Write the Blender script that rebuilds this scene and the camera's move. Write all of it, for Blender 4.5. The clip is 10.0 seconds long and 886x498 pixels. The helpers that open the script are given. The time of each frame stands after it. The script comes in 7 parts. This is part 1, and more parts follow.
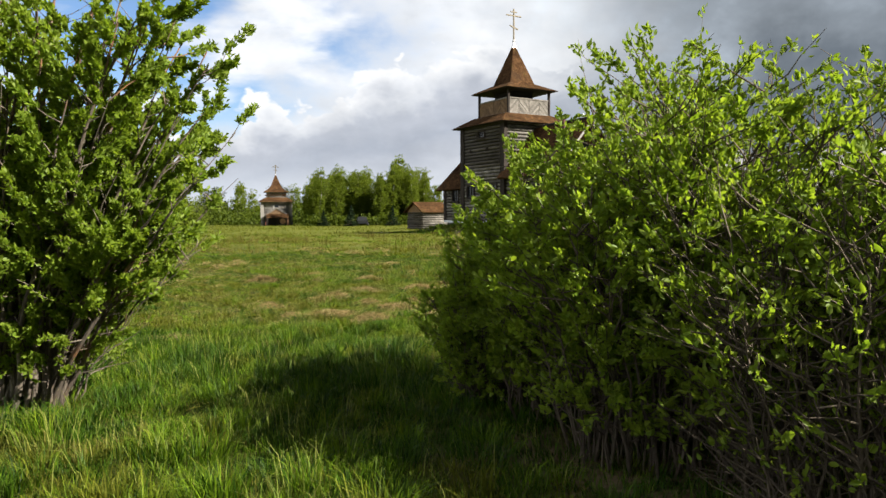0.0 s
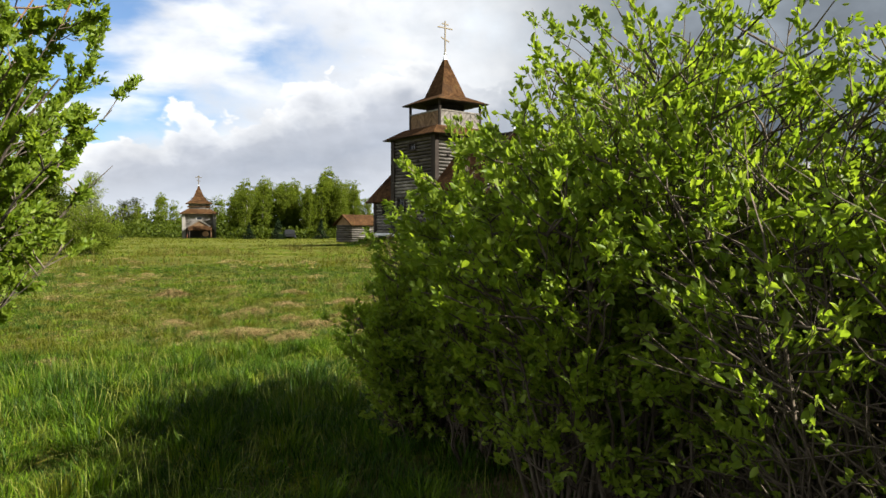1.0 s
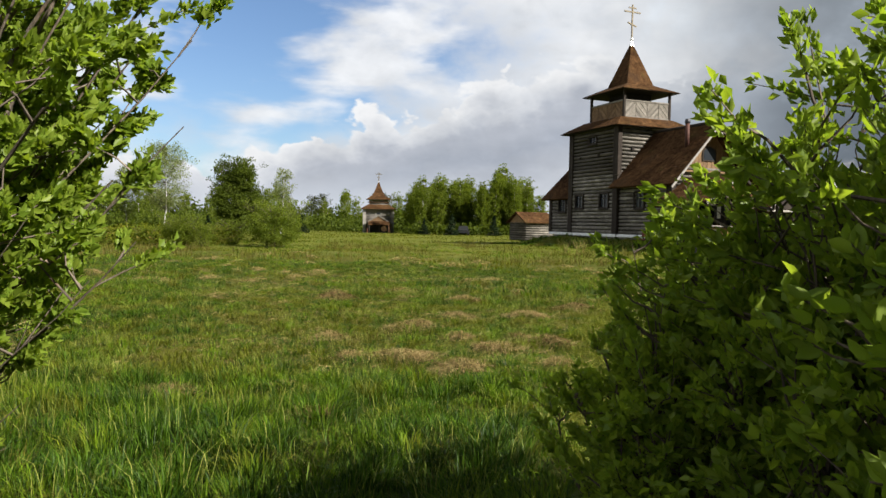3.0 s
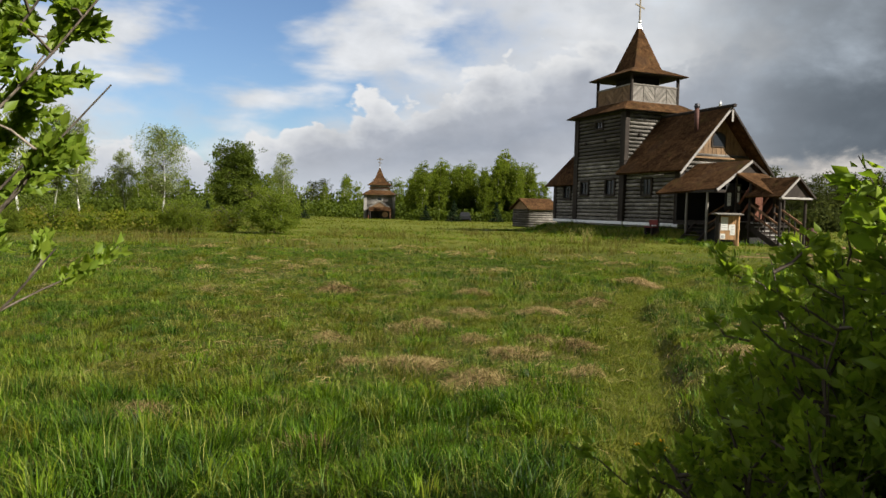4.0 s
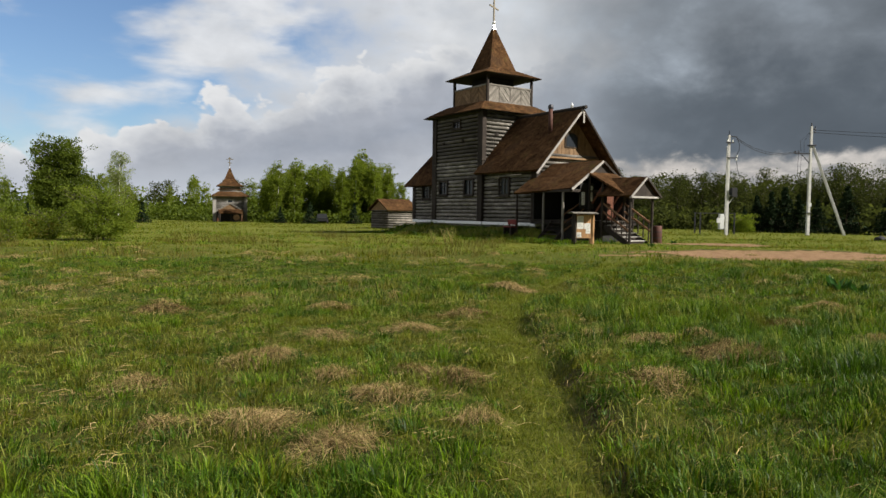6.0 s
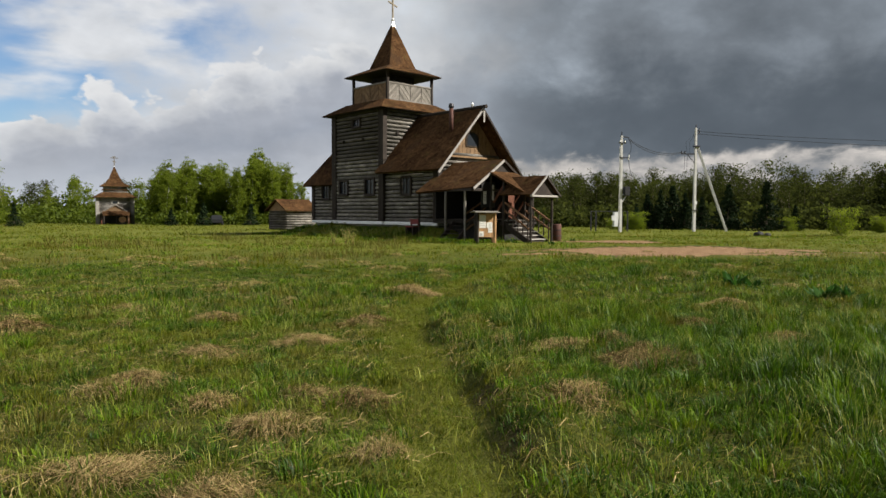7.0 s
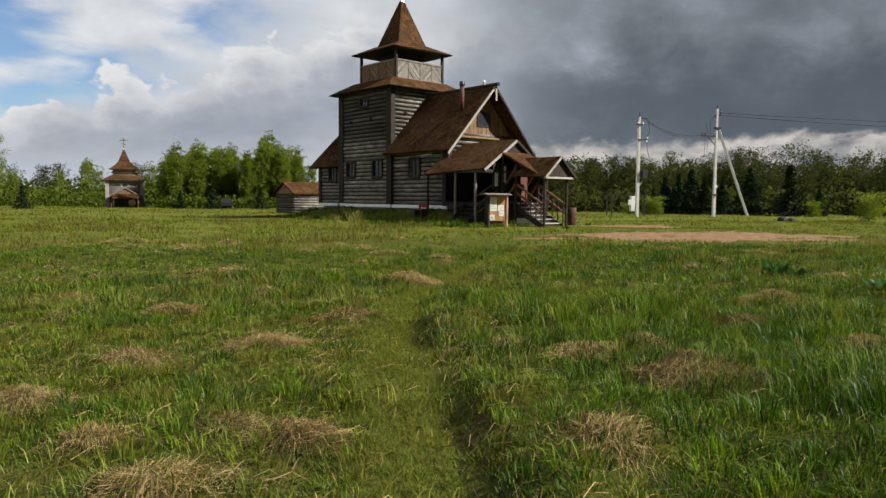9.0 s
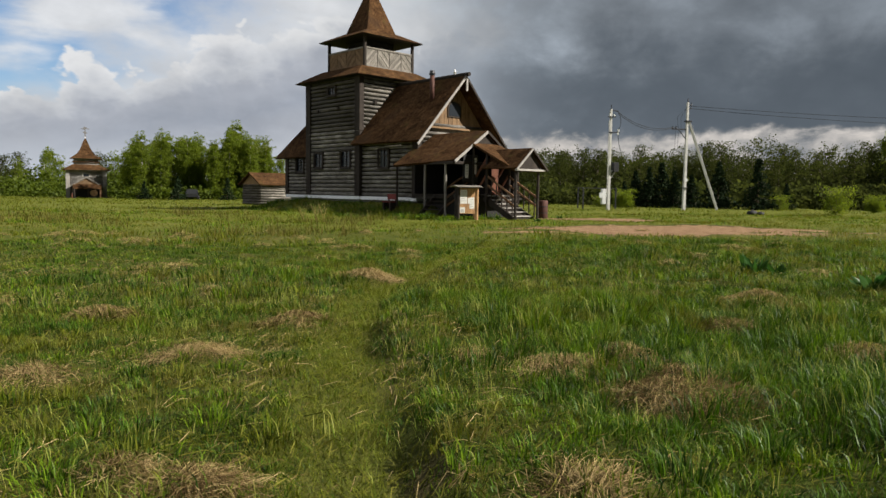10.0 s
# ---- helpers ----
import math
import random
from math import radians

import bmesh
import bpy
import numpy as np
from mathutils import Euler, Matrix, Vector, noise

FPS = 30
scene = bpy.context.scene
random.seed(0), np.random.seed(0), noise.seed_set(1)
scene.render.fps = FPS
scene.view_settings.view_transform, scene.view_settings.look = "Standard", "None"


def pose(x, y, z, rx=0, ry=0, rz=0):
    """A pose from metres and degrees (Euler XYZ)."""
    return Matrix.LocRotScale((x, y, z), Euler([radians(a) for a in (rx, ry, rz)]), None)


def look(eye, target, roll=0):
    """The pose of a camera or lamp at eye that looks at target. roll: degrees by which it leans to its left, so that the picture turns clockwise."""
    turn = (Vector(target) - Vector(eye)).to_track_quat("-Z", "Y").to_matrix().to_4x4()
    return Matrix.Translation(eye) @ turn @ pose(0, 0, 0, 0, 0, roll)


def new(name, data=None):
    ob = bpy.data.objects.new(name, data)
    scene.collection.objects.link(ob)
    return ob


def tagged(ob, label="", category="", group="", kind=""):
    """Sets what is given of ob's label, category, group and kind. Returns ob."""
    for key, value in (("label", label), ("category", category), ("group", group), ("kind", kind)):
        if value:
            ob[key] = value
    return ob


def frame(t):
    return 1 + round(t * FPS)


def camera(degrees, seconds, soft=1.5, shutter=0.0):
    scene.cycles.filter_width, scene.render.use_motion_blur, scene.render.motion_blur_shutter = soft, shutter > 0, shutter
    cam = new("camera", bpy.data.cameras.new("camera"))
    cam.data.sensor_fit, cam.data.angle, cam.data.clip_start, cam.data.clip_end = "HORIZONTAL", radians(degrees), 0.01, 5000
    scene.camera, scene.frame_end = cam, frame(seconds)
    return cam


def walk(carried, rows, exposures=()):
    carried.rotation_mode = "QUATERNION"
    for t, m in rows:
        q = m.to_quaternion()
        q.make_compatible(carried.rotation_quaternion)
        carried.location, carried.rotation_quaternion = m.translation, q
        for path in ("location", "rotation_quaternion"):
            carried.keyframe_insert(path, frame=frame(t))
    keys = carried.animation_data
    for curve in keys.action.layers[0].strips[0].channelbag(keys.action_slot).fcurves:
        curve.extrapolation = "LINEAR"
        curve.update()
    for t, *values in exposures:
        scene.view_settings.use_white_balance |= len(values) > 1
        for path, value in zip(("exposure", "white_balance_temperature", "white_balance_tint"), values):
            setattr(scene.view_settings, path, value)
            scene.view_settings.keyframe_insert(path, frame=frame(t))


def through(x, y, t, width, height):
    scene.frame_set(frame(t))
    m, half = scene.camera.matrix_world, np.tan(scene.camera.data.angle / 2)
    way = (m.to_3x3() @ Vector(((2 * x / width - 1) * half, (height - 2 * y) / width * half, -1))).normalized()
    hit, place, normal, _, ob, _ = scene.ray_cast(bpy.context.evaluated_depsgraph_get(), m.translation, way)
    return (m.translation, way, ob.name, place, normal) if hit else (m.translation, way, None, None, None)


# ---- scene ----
cam = camera(65.6, 10.0)
PATH = [
    (0, (0.033, 0.249, 1.513), (0.05, 2.246, 1.408), -0.3),
    (0.5, (0.007, 0.636, 1.451), (0.127, 2.632, 1.405), 0.3),
    (1, (0.05, 1.174, 1.416), (0.27, 3.161, 1.352), 0.1),
    (1.5, (0.04, 1.707, 1.395), (0.134, 3.704, 1.354), 0.5),
    (2, (-0.004, 2.197, 1.411), (-0.05, 4.196, 1.376), 0.6),
    (2.5, (-0.047, 2.719, 1.418), (-0.246, 4.708, 1.341), 0.3),
    (2.7, (-0.088, 2.907, 1.432), (-0.327, 4.891, 1.361), 0.7),
    (3.8, (-0.358, 3.831, 1.462), (-0.656, 5.806, 1.353), 1.3),
    (4, (-0.395, 3.977, 1.488), (-0.671, 5.954, 1.37), 1.3),
    (4.5, (-0.459, 4.303, 1.493), (-0.635, 6.289, 1.329), 1.6),
    (5, (-0.494, 4.647, 1.47), (-0.497, 6.64, 1.302), 1.1),
    (5.2, (-0.49, 4.823, 1.473), (-0.452, 6.815, 1.299), 1.0),
    (6.3, (-0.518, 5.661, 1.477), (-0.316, 7.649, 1.385), 0.7),
    (6.5, (-0.511, 5.795, 1.46), (-0.244, 7.774, 1.338), 0.7),
    (7, (-0.417, 6.117, 1.472), (-0.004, 8.071, 1.367), 0.3),
    (7.5, (-0.329, 6.474, 1.415), (0.27, 8.377, 1.273), 0.9),
    (8, (-0.233, 6.799, 1.375), (0.273, 8.724, 1.183), 0.1),
    (8.5, (-0.023, 7.195, 1.354), (0.354, 9.152, 1.193), -0.2),
    (9, (0.089, 7.539, 1.354), (0.464, 9.498, 1.205), 0.5),
    (9.5, (0.229, 7.897, 1.334), (0.672, 9.84, 1.159), 0.5),
    (10, (0.354, 8.236, 1.352), (0.809, 10.176, 1.181), 0.8),
]
walk(cam, [(t, look(eye, target, roll)) for t, eye, target, roll in PATH], [(0.0, 1.45), (1.2, 1.50), (2.0, 1.36), (2.7, 1.26), (4.5, 1.0), (10.0, 0.95)])

# ---- light ----
SUN_EL, SUN_AZ = radians(37), radians(112)      # azimuth clockwise from +y
sun_way = Vector((math.sin(SUN_AZ) * math.cos(SUN_EL), math.cos(SUN_AZ) * math.cos(SUN_EL), math.sin(SUN_EL)))
sun = new("sun", bpy.data.lights.new("sun", "SUN"))
sun.data.energy, sun.data.angle, sun.data.color = 5.0, radians(0.6), (1.0, 0.94, 0.84)
sun.matrix_world = look(sun_way * 50, (0, 0, 0))


class Nodes:
    """Shortcuts for a node tree."""

    def __init__(self, tree):
        self.tree = tree
        tree.nodes.clear()

    def add(self, kind, **inputs):
        node = self.tree.nodes.new(kind)
        for key, value in inputs.items():
            name = key.replace("_", " ")
            if name in node.inputs:
                self.put(node.inputs[name], value)
        return node

    def put(self, socket, value):
        if isinstance(value, bpy.types.NodeSocket):
            self.tree.links.new(value, socket)
        else:
            socket.default_value = value

    def math(self, op, a, b=0.0, c=0.0):
        node = self.tree.nodes.new("ShaderNodeMath")
        node.operation = op
        for n, v in enumerate((a, b, c)):
            self.put(node.inputs[n], v)
        return node.outputs[0]

    def noise(self, vector, scale, detail=4.0, rough=0.55, warp=0.0):
        node = self.add("ShaderNodeTexNoise", Vector=vector, Scale=scale, Detail=detail, Roughness=rough, Distortion=warp)
        return node.outputs["Fac"]

    def ramp(self, fac, stops, mode="LINEAR"):
        node = self.tree.nodes.new("ShaderNodeValToRGB")
        node.color_ramp.interpolation = mode
        cr = node.color_ramp
        while len(cr.elements) < len(stops):
            cr.elements.new(0.5)
        for e, (p, c) in zip(cr.elements, stops):
            e.position = p
            e.color = (*c, 1) if isinstance(c, tuple) else (c, c, c, 1)
        self.put(node.inputs[0], fac)
        return node.outputs[0]

    def step(self, value, a, b):
        node = self.tree.nodes.new("ShaderNodeMapRange")
        node.interpolation_type = "SMOOTHSTEP"
        self.put(node.inputs["Value"], value)
        node.inputs["From Min"].default_value, node.inputs["From Max"].default_value = a, b
        return node.outputs[0]

    def mix(self, fac, a, b, blend="MIX"):
        node = self.tree.nodes.new("ShaderNodeMix")
        node.data_type, node.blend_type = "RGBA", blend
        self.put(node.inputs[0], fac)
        for socket, v in ((node.inputs[6], a), (node.inputs[7], b)):
            self.put(socket, (*v, 1) if isinstance(v, tuple) and len(v) == 3 else v)
        return node.outputs[2]

    def scaled(self, vector, scale, rotation=(0, 0, 0), location=(0, 0, 0)):
        node = self.add("ShaderNodeMapping", Vector=vector, Scale=scale, Rotation=rotation, Location=location)
        return node.outputs[0]


def build_sky():
    world = bpy.data.worlds.new("sky")
    scene.world = world
    world.use_nodes = True
    n = Nodes(world.node_tree)
    blue = n.add("ShaderNodeTexSky")
    blue.sky_type, blue.sun_disc = "NISHITA", False
    blue.sun_elevation, blue.sun_rotation = SUN_EL, SUN_AZ
    way = n.add("ShaderNodeTexCoord").outputs["Generated"]
    split = n.add("ShaderNodeSeparateXYZ", Vector=way)
    x, y, z = split.outputs
    bearing = n.math("MULTIPLY", n.math("ARCTAN2", x, y), 57.2958)
    height = n.math("MULTIPLY", n.math("ARCSINE", z), 57.2958)
    # cloud coordinates: bearing and height in tens of degrees
    at = n.add("ShaderNodeCombineXYZ", X=n.math("MULTIPLY", bearing, 0.1), Y=n.math("MULTIPLY", height, 0.13)).outputs[0]
    big = n.noise(at, 0.55, 3, 0.5)
    puff = n.noise(at, 1.5, 8, 0.54, 0.2)
    fine = n.noise(n.scaled(at, (1, 1.5, 1), (0, 0, 0), (7, 3, 0)), 3.2, 8, 0.58, 0.3)
    ragged = n.math("ADD", n.math("MULTIPLY", n.math("SUBTRACT", puff, 0.5), 30), n.math("MULTIPLY", n.math("SUBTRACT", fine, 0.5), 13))

    def billows(scale, shift, detail=3.0):
        """Rounded heads of heaped cloud: high in the middle of each head."""
        bent = n.add("ShaderNodeVectorMath")
        n.put(bent.inputs[0], n.scaled(at, (1, 1.15, 1), (0, 0, 0), shift))
        n.put(bent.inputs[1], n.scaled(n.add("ShaderNodeTexNoise", Vector=at, Scale=2.4, Detail=5.0).outputs["Color"], (0.28, 0.28, 0)))
        cell = n.tree.nodes.new("ShaderNodeTexVoronoi")
        cell.feature, cell.normalize = "SMOOTH_F1", True
        n.put(cell.inputs["Vector"], bent.outputs[0])
        for key, value in (("Scale", scale), ("Detail", detail), ("Roughness", 0.5), ("Lacunarity", 2.3), ("Smoothness", 0.35)):
            cell.inputs[key].default_value = value
        return n.math("SUBTRACT", 0.30, cell.outputs["Distance"])

    heads, knots = billows(1.7, (2.0, 5.0, 0)), billows(4.6, (6.0, 1.0, 0), 2.0)
    # open sky to the left, with broad soft banks of white across it
    lift = n.math("ABSOLUTE", n.math("SUBTRACT", height, 14.0))
    away = n.math("ABSOLUTE", n.math("ADD", bearing, 25))
    open_sky = n.math("ADD", n.math("ADD", n.math("MULTIPLY", away, -0.55), n.math("MULTIPLY", lift, -0.75)), n.math("MULTIPLY", ragged, 0.45))
    clear = n.step(n.math("ADD", open_sky, 11.5), -4.0, 5.5)
    bank = n.noise(n.scaled(at, (0.7, 1.5, 1), (0, 0, 0.12), (3.2, 9.1, 0)), 1.25, 5, 0.48, 0.15)
    clear = n.math("MULTIPLY", clear, n.math("SUBTRACT", 1.0, n.math("MULTIPLY", n.step(bank, 0.44, 0.62), 0.92)))
    # storm cloud to the right, its foot a few degrees over the horizon
    low = n.math("MAXIMUM", n.math("MULTIPLY", n.math("SUBTRACT", 4.3, height), 15.0), 0.0)
    storm = n.math("SUBTRACT", n.math("ADD", n.math("SUBTRACT", bearing, 4.5), n.math("ADD", n.math("MULTIPLY", ragged, 0.30), n.math("MULTIPLY", heads, 14.0))), low)
    dark = n.step(storm, -2.0, 17.0)
    # heaped cloud in the middle: bright sky over its edge, lit rim, grey body
    edge = n.math("MULTIPLY", n.ramp(n.math("DIVIDE", n.math("ADD", bearing, 60.0), 80.0), [(0.0, 0.10), (0.30, 0.14), (0.46, 0.20), (0.54, 0.34), (0.63, 0.44), (0.70, 0.53), (0.755, 0.58), (0.85, 0.62)]), 20.0)
    tops = n.math("SUBTRACT", n.math("SUBTRACT", height, edge), n.math("ADD", n.math("MULTIPLY", heads, 14.0), n.math("MULTIPLY", knots, 5.0)))
    inside = n.step(n.math("MULTIPLY", tops, -1.0), -0.30, 0.45)
    deep = n.math("ADD", n.math("MULTIPLY", tops, -0.1), n.math("MULTIPLY", n.math("ADD", heads, knots), -0.55))
    body = n.ramp(deep, [(0.0, (0.80, 0.81, 0.825)), (0.10, (0.66, 0.68, 0.715)), (0.26, (0.45, 0.48, 0.54)), (0.48, (0.37, 0.405, 0.47)), (0.72, (0.45, 0.48, 0.535)), (1.0, (0.60, 0.62, 0.66))])
    veil = n.ramp(n.math("ADD", n.math("MULTIPLY", bank, 0.6), n.math("MULTIPLY", puff, 0.4)), [(0.34, (0.62, 0.66, 0.72)), (0.50, (0.74, 0.76, 0.79)), (0.62, (0.84, 0.85, 0.865))])
    cloud = n.mix(inside, veil, body)
    shade = n.ramp(n.math("ADD", n.math("MULTIPLY", puff, 0.6), n.math("MULTIPLY", fine, 0.4)), [(0.34, 0.88), (0.62, 1.08)])
    cloud = n.mix(1.0, cloud, shade, "MULTIPLY")
    # the storm's underside: rolls of lighter and darker slate, darkest just over its foot
    rolls = n.math("ADD", n.math("MULTIPLY", big, 0.3), n.math("ADD", n.math("MULTIPLY", puff, 0.45), n.math("MULTIPLY", n.math("ADD", heads, 0.30), 0.42)))
    slate = n.mix(1.0, (0.29, 0.328, 0.372), n.ramp(rolls, [(0.38, 0.66), (0.50, 0.96), (0.60, 1.4), (0.70, 2.1)]), "MULTIPLY")
    sag = n.math("MULTIPLY", n.math("SUBTRACT", 1.0, n.step(n.math("ADD", height, n.math("MULTIPLY", ragged, 0.35)), 8.0, 14.0)), n.step(bearing, 10.0, 24.0))
    slate = n.mix(n.math("MULTIPLY", sag, 0.72), slate, (0.080, 0.102, 0.128))
    slate = n.mix(n.math("MULTIPLY", n.step(n.math("ADD", bearing, n.math("MULTIPLY", ragged, 0.5)), 14.0, 38.0), 0.42), slate, (0.085, 0.104, 0.126))
    slate = n.mix(n.math("MULTIPLY", n.step(fine, 0.66, 0.74), n.step(heads, 0.02, 0.14)), slate, (0.46, 0.47, 0.49))
    cloud = n.mix(dark, cloud, slate)
    clear = n.math("MULTIPLY", clear, n.math("SUBTRACT", 1.0, n.math("MULTIPLY", inside, 1.0)))
    clear = n.math("MULTIPLY", clear, n.math("SUBTRACT", 1.0, dark))
    # overhead and behind the walk, unseen: storm cloud added to weaken the fill light
    around = n.math("MAXIMUM", n.step(n.math("ADD", n.math("SUBTRACT", height, n.math("MULTIPLY", n.math("MAXIMUM", n.math("MULTIPLY", bearing, -1.0), 0.0), 0.28)), ragged), 24.0, 46.0), n.step(n.math("ADD", n.math("ABSOLUTE", n.math("ADD", bearing, 45.0)), ragged), 95.0, 150.0))
    cloud = n.mix(around, cloud, n.mix(1.0, slate, (0.36, 0.36, 0.36), "MULTIPLY"))
    clear = n.math("MULTIPLY", clear, n.math("SUBTRACT", 1.0, around))
    haze = n.mix(n.step(height, 0.0, 5.0), (0.60, 0.64, 0.70), cloud)
    haze = n.mix(n.math("MULTIPLY", dark, 0.9), haze, cloud)
    # torn bright gap between the storm's foot and the woods
    gap = n.math("MULTIPLY", n.step(n.math("ADD", n.math("SUBTRACT", 4.7, height), n.math("MULTIPLY", ragged, 0.20)), -0.2, 1.0), n.step(bearing, 4.0, 16.0))
    torn = n.ramp(n.math("ADD", n.math("MULTIPLY", fine, 0.5), n.math("MULTIPLY", puff, 0.5)), [(0.40, (0.25, 0.27, 0.30)), (0.50, (0.40, 0.395, 0.39)), (0.62, (0.76, 0.71, 0.66))])
    haze = n.mix(n.math("MULTIPLY", gap, n.math("SUBTRACT", 1.0, around)), haze, torn)
    sky_light = n.add("ShaderNodeBackground", Color=n.mix(1.0, blue.outputs[0], (0.82, 0.95, 1.12), "MULTIPLY"), Strength=0.056)
    cloud_light = n.add("ShaderNodeBackground", Color=haze, Strength=0.47)
    both = n.add("ShaderNodeMixShader")
    n.put(both.inputs[0], n.math("SUBTRACT", 1.0, clear))
    n.put(both.inputs[1], sky_light.outputs[0])
    n.put(both.inputs[2], cloud_light.outputs[0])
    n.put(n.add("ShaderNodeOutputWorld").inputs[0], both.outputs[0])


build_sky()


# ---- materials ----
def material(name):
    m = bpy.data.materials.new(name)
    m.use_nodes = True
    return m, Nodes(m.node_tree)


def finish(n, colour, rough=0.8, bump=None, strength=0.3, distance=0.02, metal=0.0, spec=0.3):
    p = n.add("ShaderNodeBsdfPrincipled", Roughness=rough, Metallic=metal)
    n.put(p.inputs["Base Color"], (*colour, 1) if isinstance(colour, tuple) else colour)
    p.inputs["Specular IOR Level"].default_value = spec
    if bump is not None:
        n.put(p.inputs["Normal"], n.add("ShaderNodeBump", Strength=strength, Distance=distance, Height=bump).outputs[0])
    n.put(n.add("ShaderNodeOutputMaterial").inputs[0], p.outputs[0])


def grain(name, dark, mid, light, stretch=(1, 12, 12), scale=1.0, rough=0.85, vary=0.35, bump=0.4, spot=None):
    """Weathered wood, board or shingle: long grain, blotches, and a tone of its own for each piece."""
    m, n = material(name)
    at = n.add("ShaderNodeTexCoord").outputs["Object"]
    info = n.add("ShaderNodeObjectInfo")
    isle = n.add("ShaderNodeNewGeometry").outputs["Random Per Island"]
    own = n.math("ADD", info.outputs["Random"], isle)
    shift = n.add("ShaderNodeVectorMath")
    n.put(shift.inputs[0], at)
    n.put(shift.inputs[1], n.add("ShaderNodeCombineXYZ", X=n.math("MULTIPLY", own, 31.0), Y=n.math("MULTIPLY", own, 17.0)).outputs[0])
    fibres = n.noise(n.scaled(shift.outputs[0], stretch), 4.0 * scale, 6, 0.65, 0.3)
    blotch = n.noise(shift.outputs[0], 1.3 * scale, 4, 0.6)
    fac = n.math("ADD", n.math("MULTIPLY", fibres, 0.6), n.math("MULTIPLY", blotch, 0.4))
    col = n.ramp(fac, [(0.28, dark), (0.5, mid), (0.72, light)])
    tone = n.math("ADD", 1.0 - vary / 2, n.math("MULTIPLY", n.math("FRACT", n.math("MULTIPLY", own, 7.31)), vary))
    col = n.mix(1.0, col, n.add("ShaderNodeCombineColor", Red=tone, Green=tone, Blue=tone).outputs[0], "MULTIPLY")
    if spot:
        col = n.mix(n.step(n.noise(at, 0.9, 5, 0.7), 0.52, 0.68), col, spot)
    finish(n, col, rough, fibres, bump, 0.015)
    return m


def leafy(name, dark, light, through, rough=0.45, translucent=0.45, scale=0.8, patch=None, spec=0.06):
    """Leaf or blade: each one of its own tone, light shining through."""
    m, n = material(name)
    geo = n.add("ShaderNodeNewGeometry")
    isle = geo.outputs["Random Per Island"]
    drift = n.noise(geo.outputs["Position"], scale, 3, 0.6)
    clump = n.noise(geo.outputs["Position"], scale * 6.5, 2, 0.5)
    fac = n.math("ADD", n.math("MULTIPLY", isle, 0.55), n.math("ADD", n.math("MULTIPLY", drift, 0.25), n.math("MULTIPLY", clump, 0.30)))
    col = n.ramp(fac, [(0.30, dark), (0.76, light)])
    if patch:
        col = n.mix(n.math("MULTIPLY", n.step(n.noise(geo.outputs["Position"], patch[1], 3, 0.6), 0.48, 0.68), n.step(isle, 0.1, 0.7)), col, patch[0])
    p = n.add("ShaderNodeBsdfPrincipled", Roughness=rough)
    n.put(p.inputs["Base Color"], col)
    p.inputs["Specular IOR Level"].default_value = spec
    t = n.add("ShaderNodeBsdfTranslucent", Color=n.mix(1.0, col, through, "MULTIPLY"))
    s = n.add("ShaderNodeMixShader")
    s.inputs[0].default_value = translucent
    n.put(s.inputs[1], p.outputs[0])
    n.put(s.inputs[2], t.outputs[0])
    n.put(n.add("ShaderNodeOutputMaterial").inputs[0], s.outputs[0])
    return m


def plain(name, colour, rough=0.6, metal=0.0, speck=0.25, scale=6.0, bump=0.15):
    m, n = material(name)
    at = n.add("ShaderNodeTexCoord").outputs["Object"]
    f = n.noise(at, scale, 5, 0.65)
    lo, hi = tuple(c * (1 - speck) for c in colour), tuple(min(1, c * (1 + speck)) for c in colour)
    finish(n, n.ramp(f, [(0.3, lo), (0.7, hi)]), rough, f, bump, 0.01, metal)
    return m


LOG = grain("weathered_log", (0.022, 0.019, 0.015), (0.132, 0.120, 0.104), (0.47, 0.44, 0.39), (0.4, 14, 14), 1.0, vary=0.7)
# dark log for the tower's upper courses; on the shed it stands for shade
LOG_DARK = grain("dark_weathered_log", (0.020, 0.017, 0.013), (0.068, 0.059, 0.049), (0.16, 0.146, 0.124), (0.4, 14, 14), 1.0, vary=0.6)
# near-black: the shade under eaves, under the deck and in the belfry as colour
SOFFIT = grain("dark_soffit_board", (0.0084, 0.0070, 0.0056), (0.0210, 0.0168, 0.0133), (0.0385, 0.0315, 0.0252), (3, 3, 0.6), 1.5, vary=0.3)
TIMBER = grain("old_timber", (0.0098, 0.0070, 0.0056), (0.0238, 0.0175, 0.0133), (0.0525, 0.0413, 0.0315), (3, 3, 0.6), 1.5, vary=0.3)
BOARD = grain("grey_board", (0.1360, 0.1275, 0.1190), (0.2805, 0.2635, 0.2422), (0.4250, 0.4080, 0.3825), (4, 4, 1), 1.6, vary=0.4)
RAILING = grain("railing_board", (0.075, 0.067, 0.058), (0.165, 0.150, 0.130), (0.29, 0.27, 0.24), (4, 4, 1), 1.6, vary=0.55)
ORANGE = grain("fresh_board", (0.16, 0.085, 0.04), (0.33, 0.19, 0.09), (0.48, 0.31, 0.16), (5, 5, 0.7), 1.5, vary=0.35)
BROWN = grain("red_brown_plank", (0.06, 0.030, 0.016), (0.15, 0.080, 0.043), (0.26, 0.155, 0.088), (5, 5, 0.7), 1.5, vary=0.4)
AMBER = grain("aged_amber_board", (0.06, 0.036, 0.019), (0.155, 0.096, 0.050), (0.28, 0.18, 0.098), (5, 5, 0.7), 1.5, vary=0.4)
PALE = grain("pale_trim_board", (0.26, 0.24, 0.21), (0.44, 0.42, 0.38), (0.60, 0.58, 0.54), (3, 3, 1), 1.5, vary=0.2)
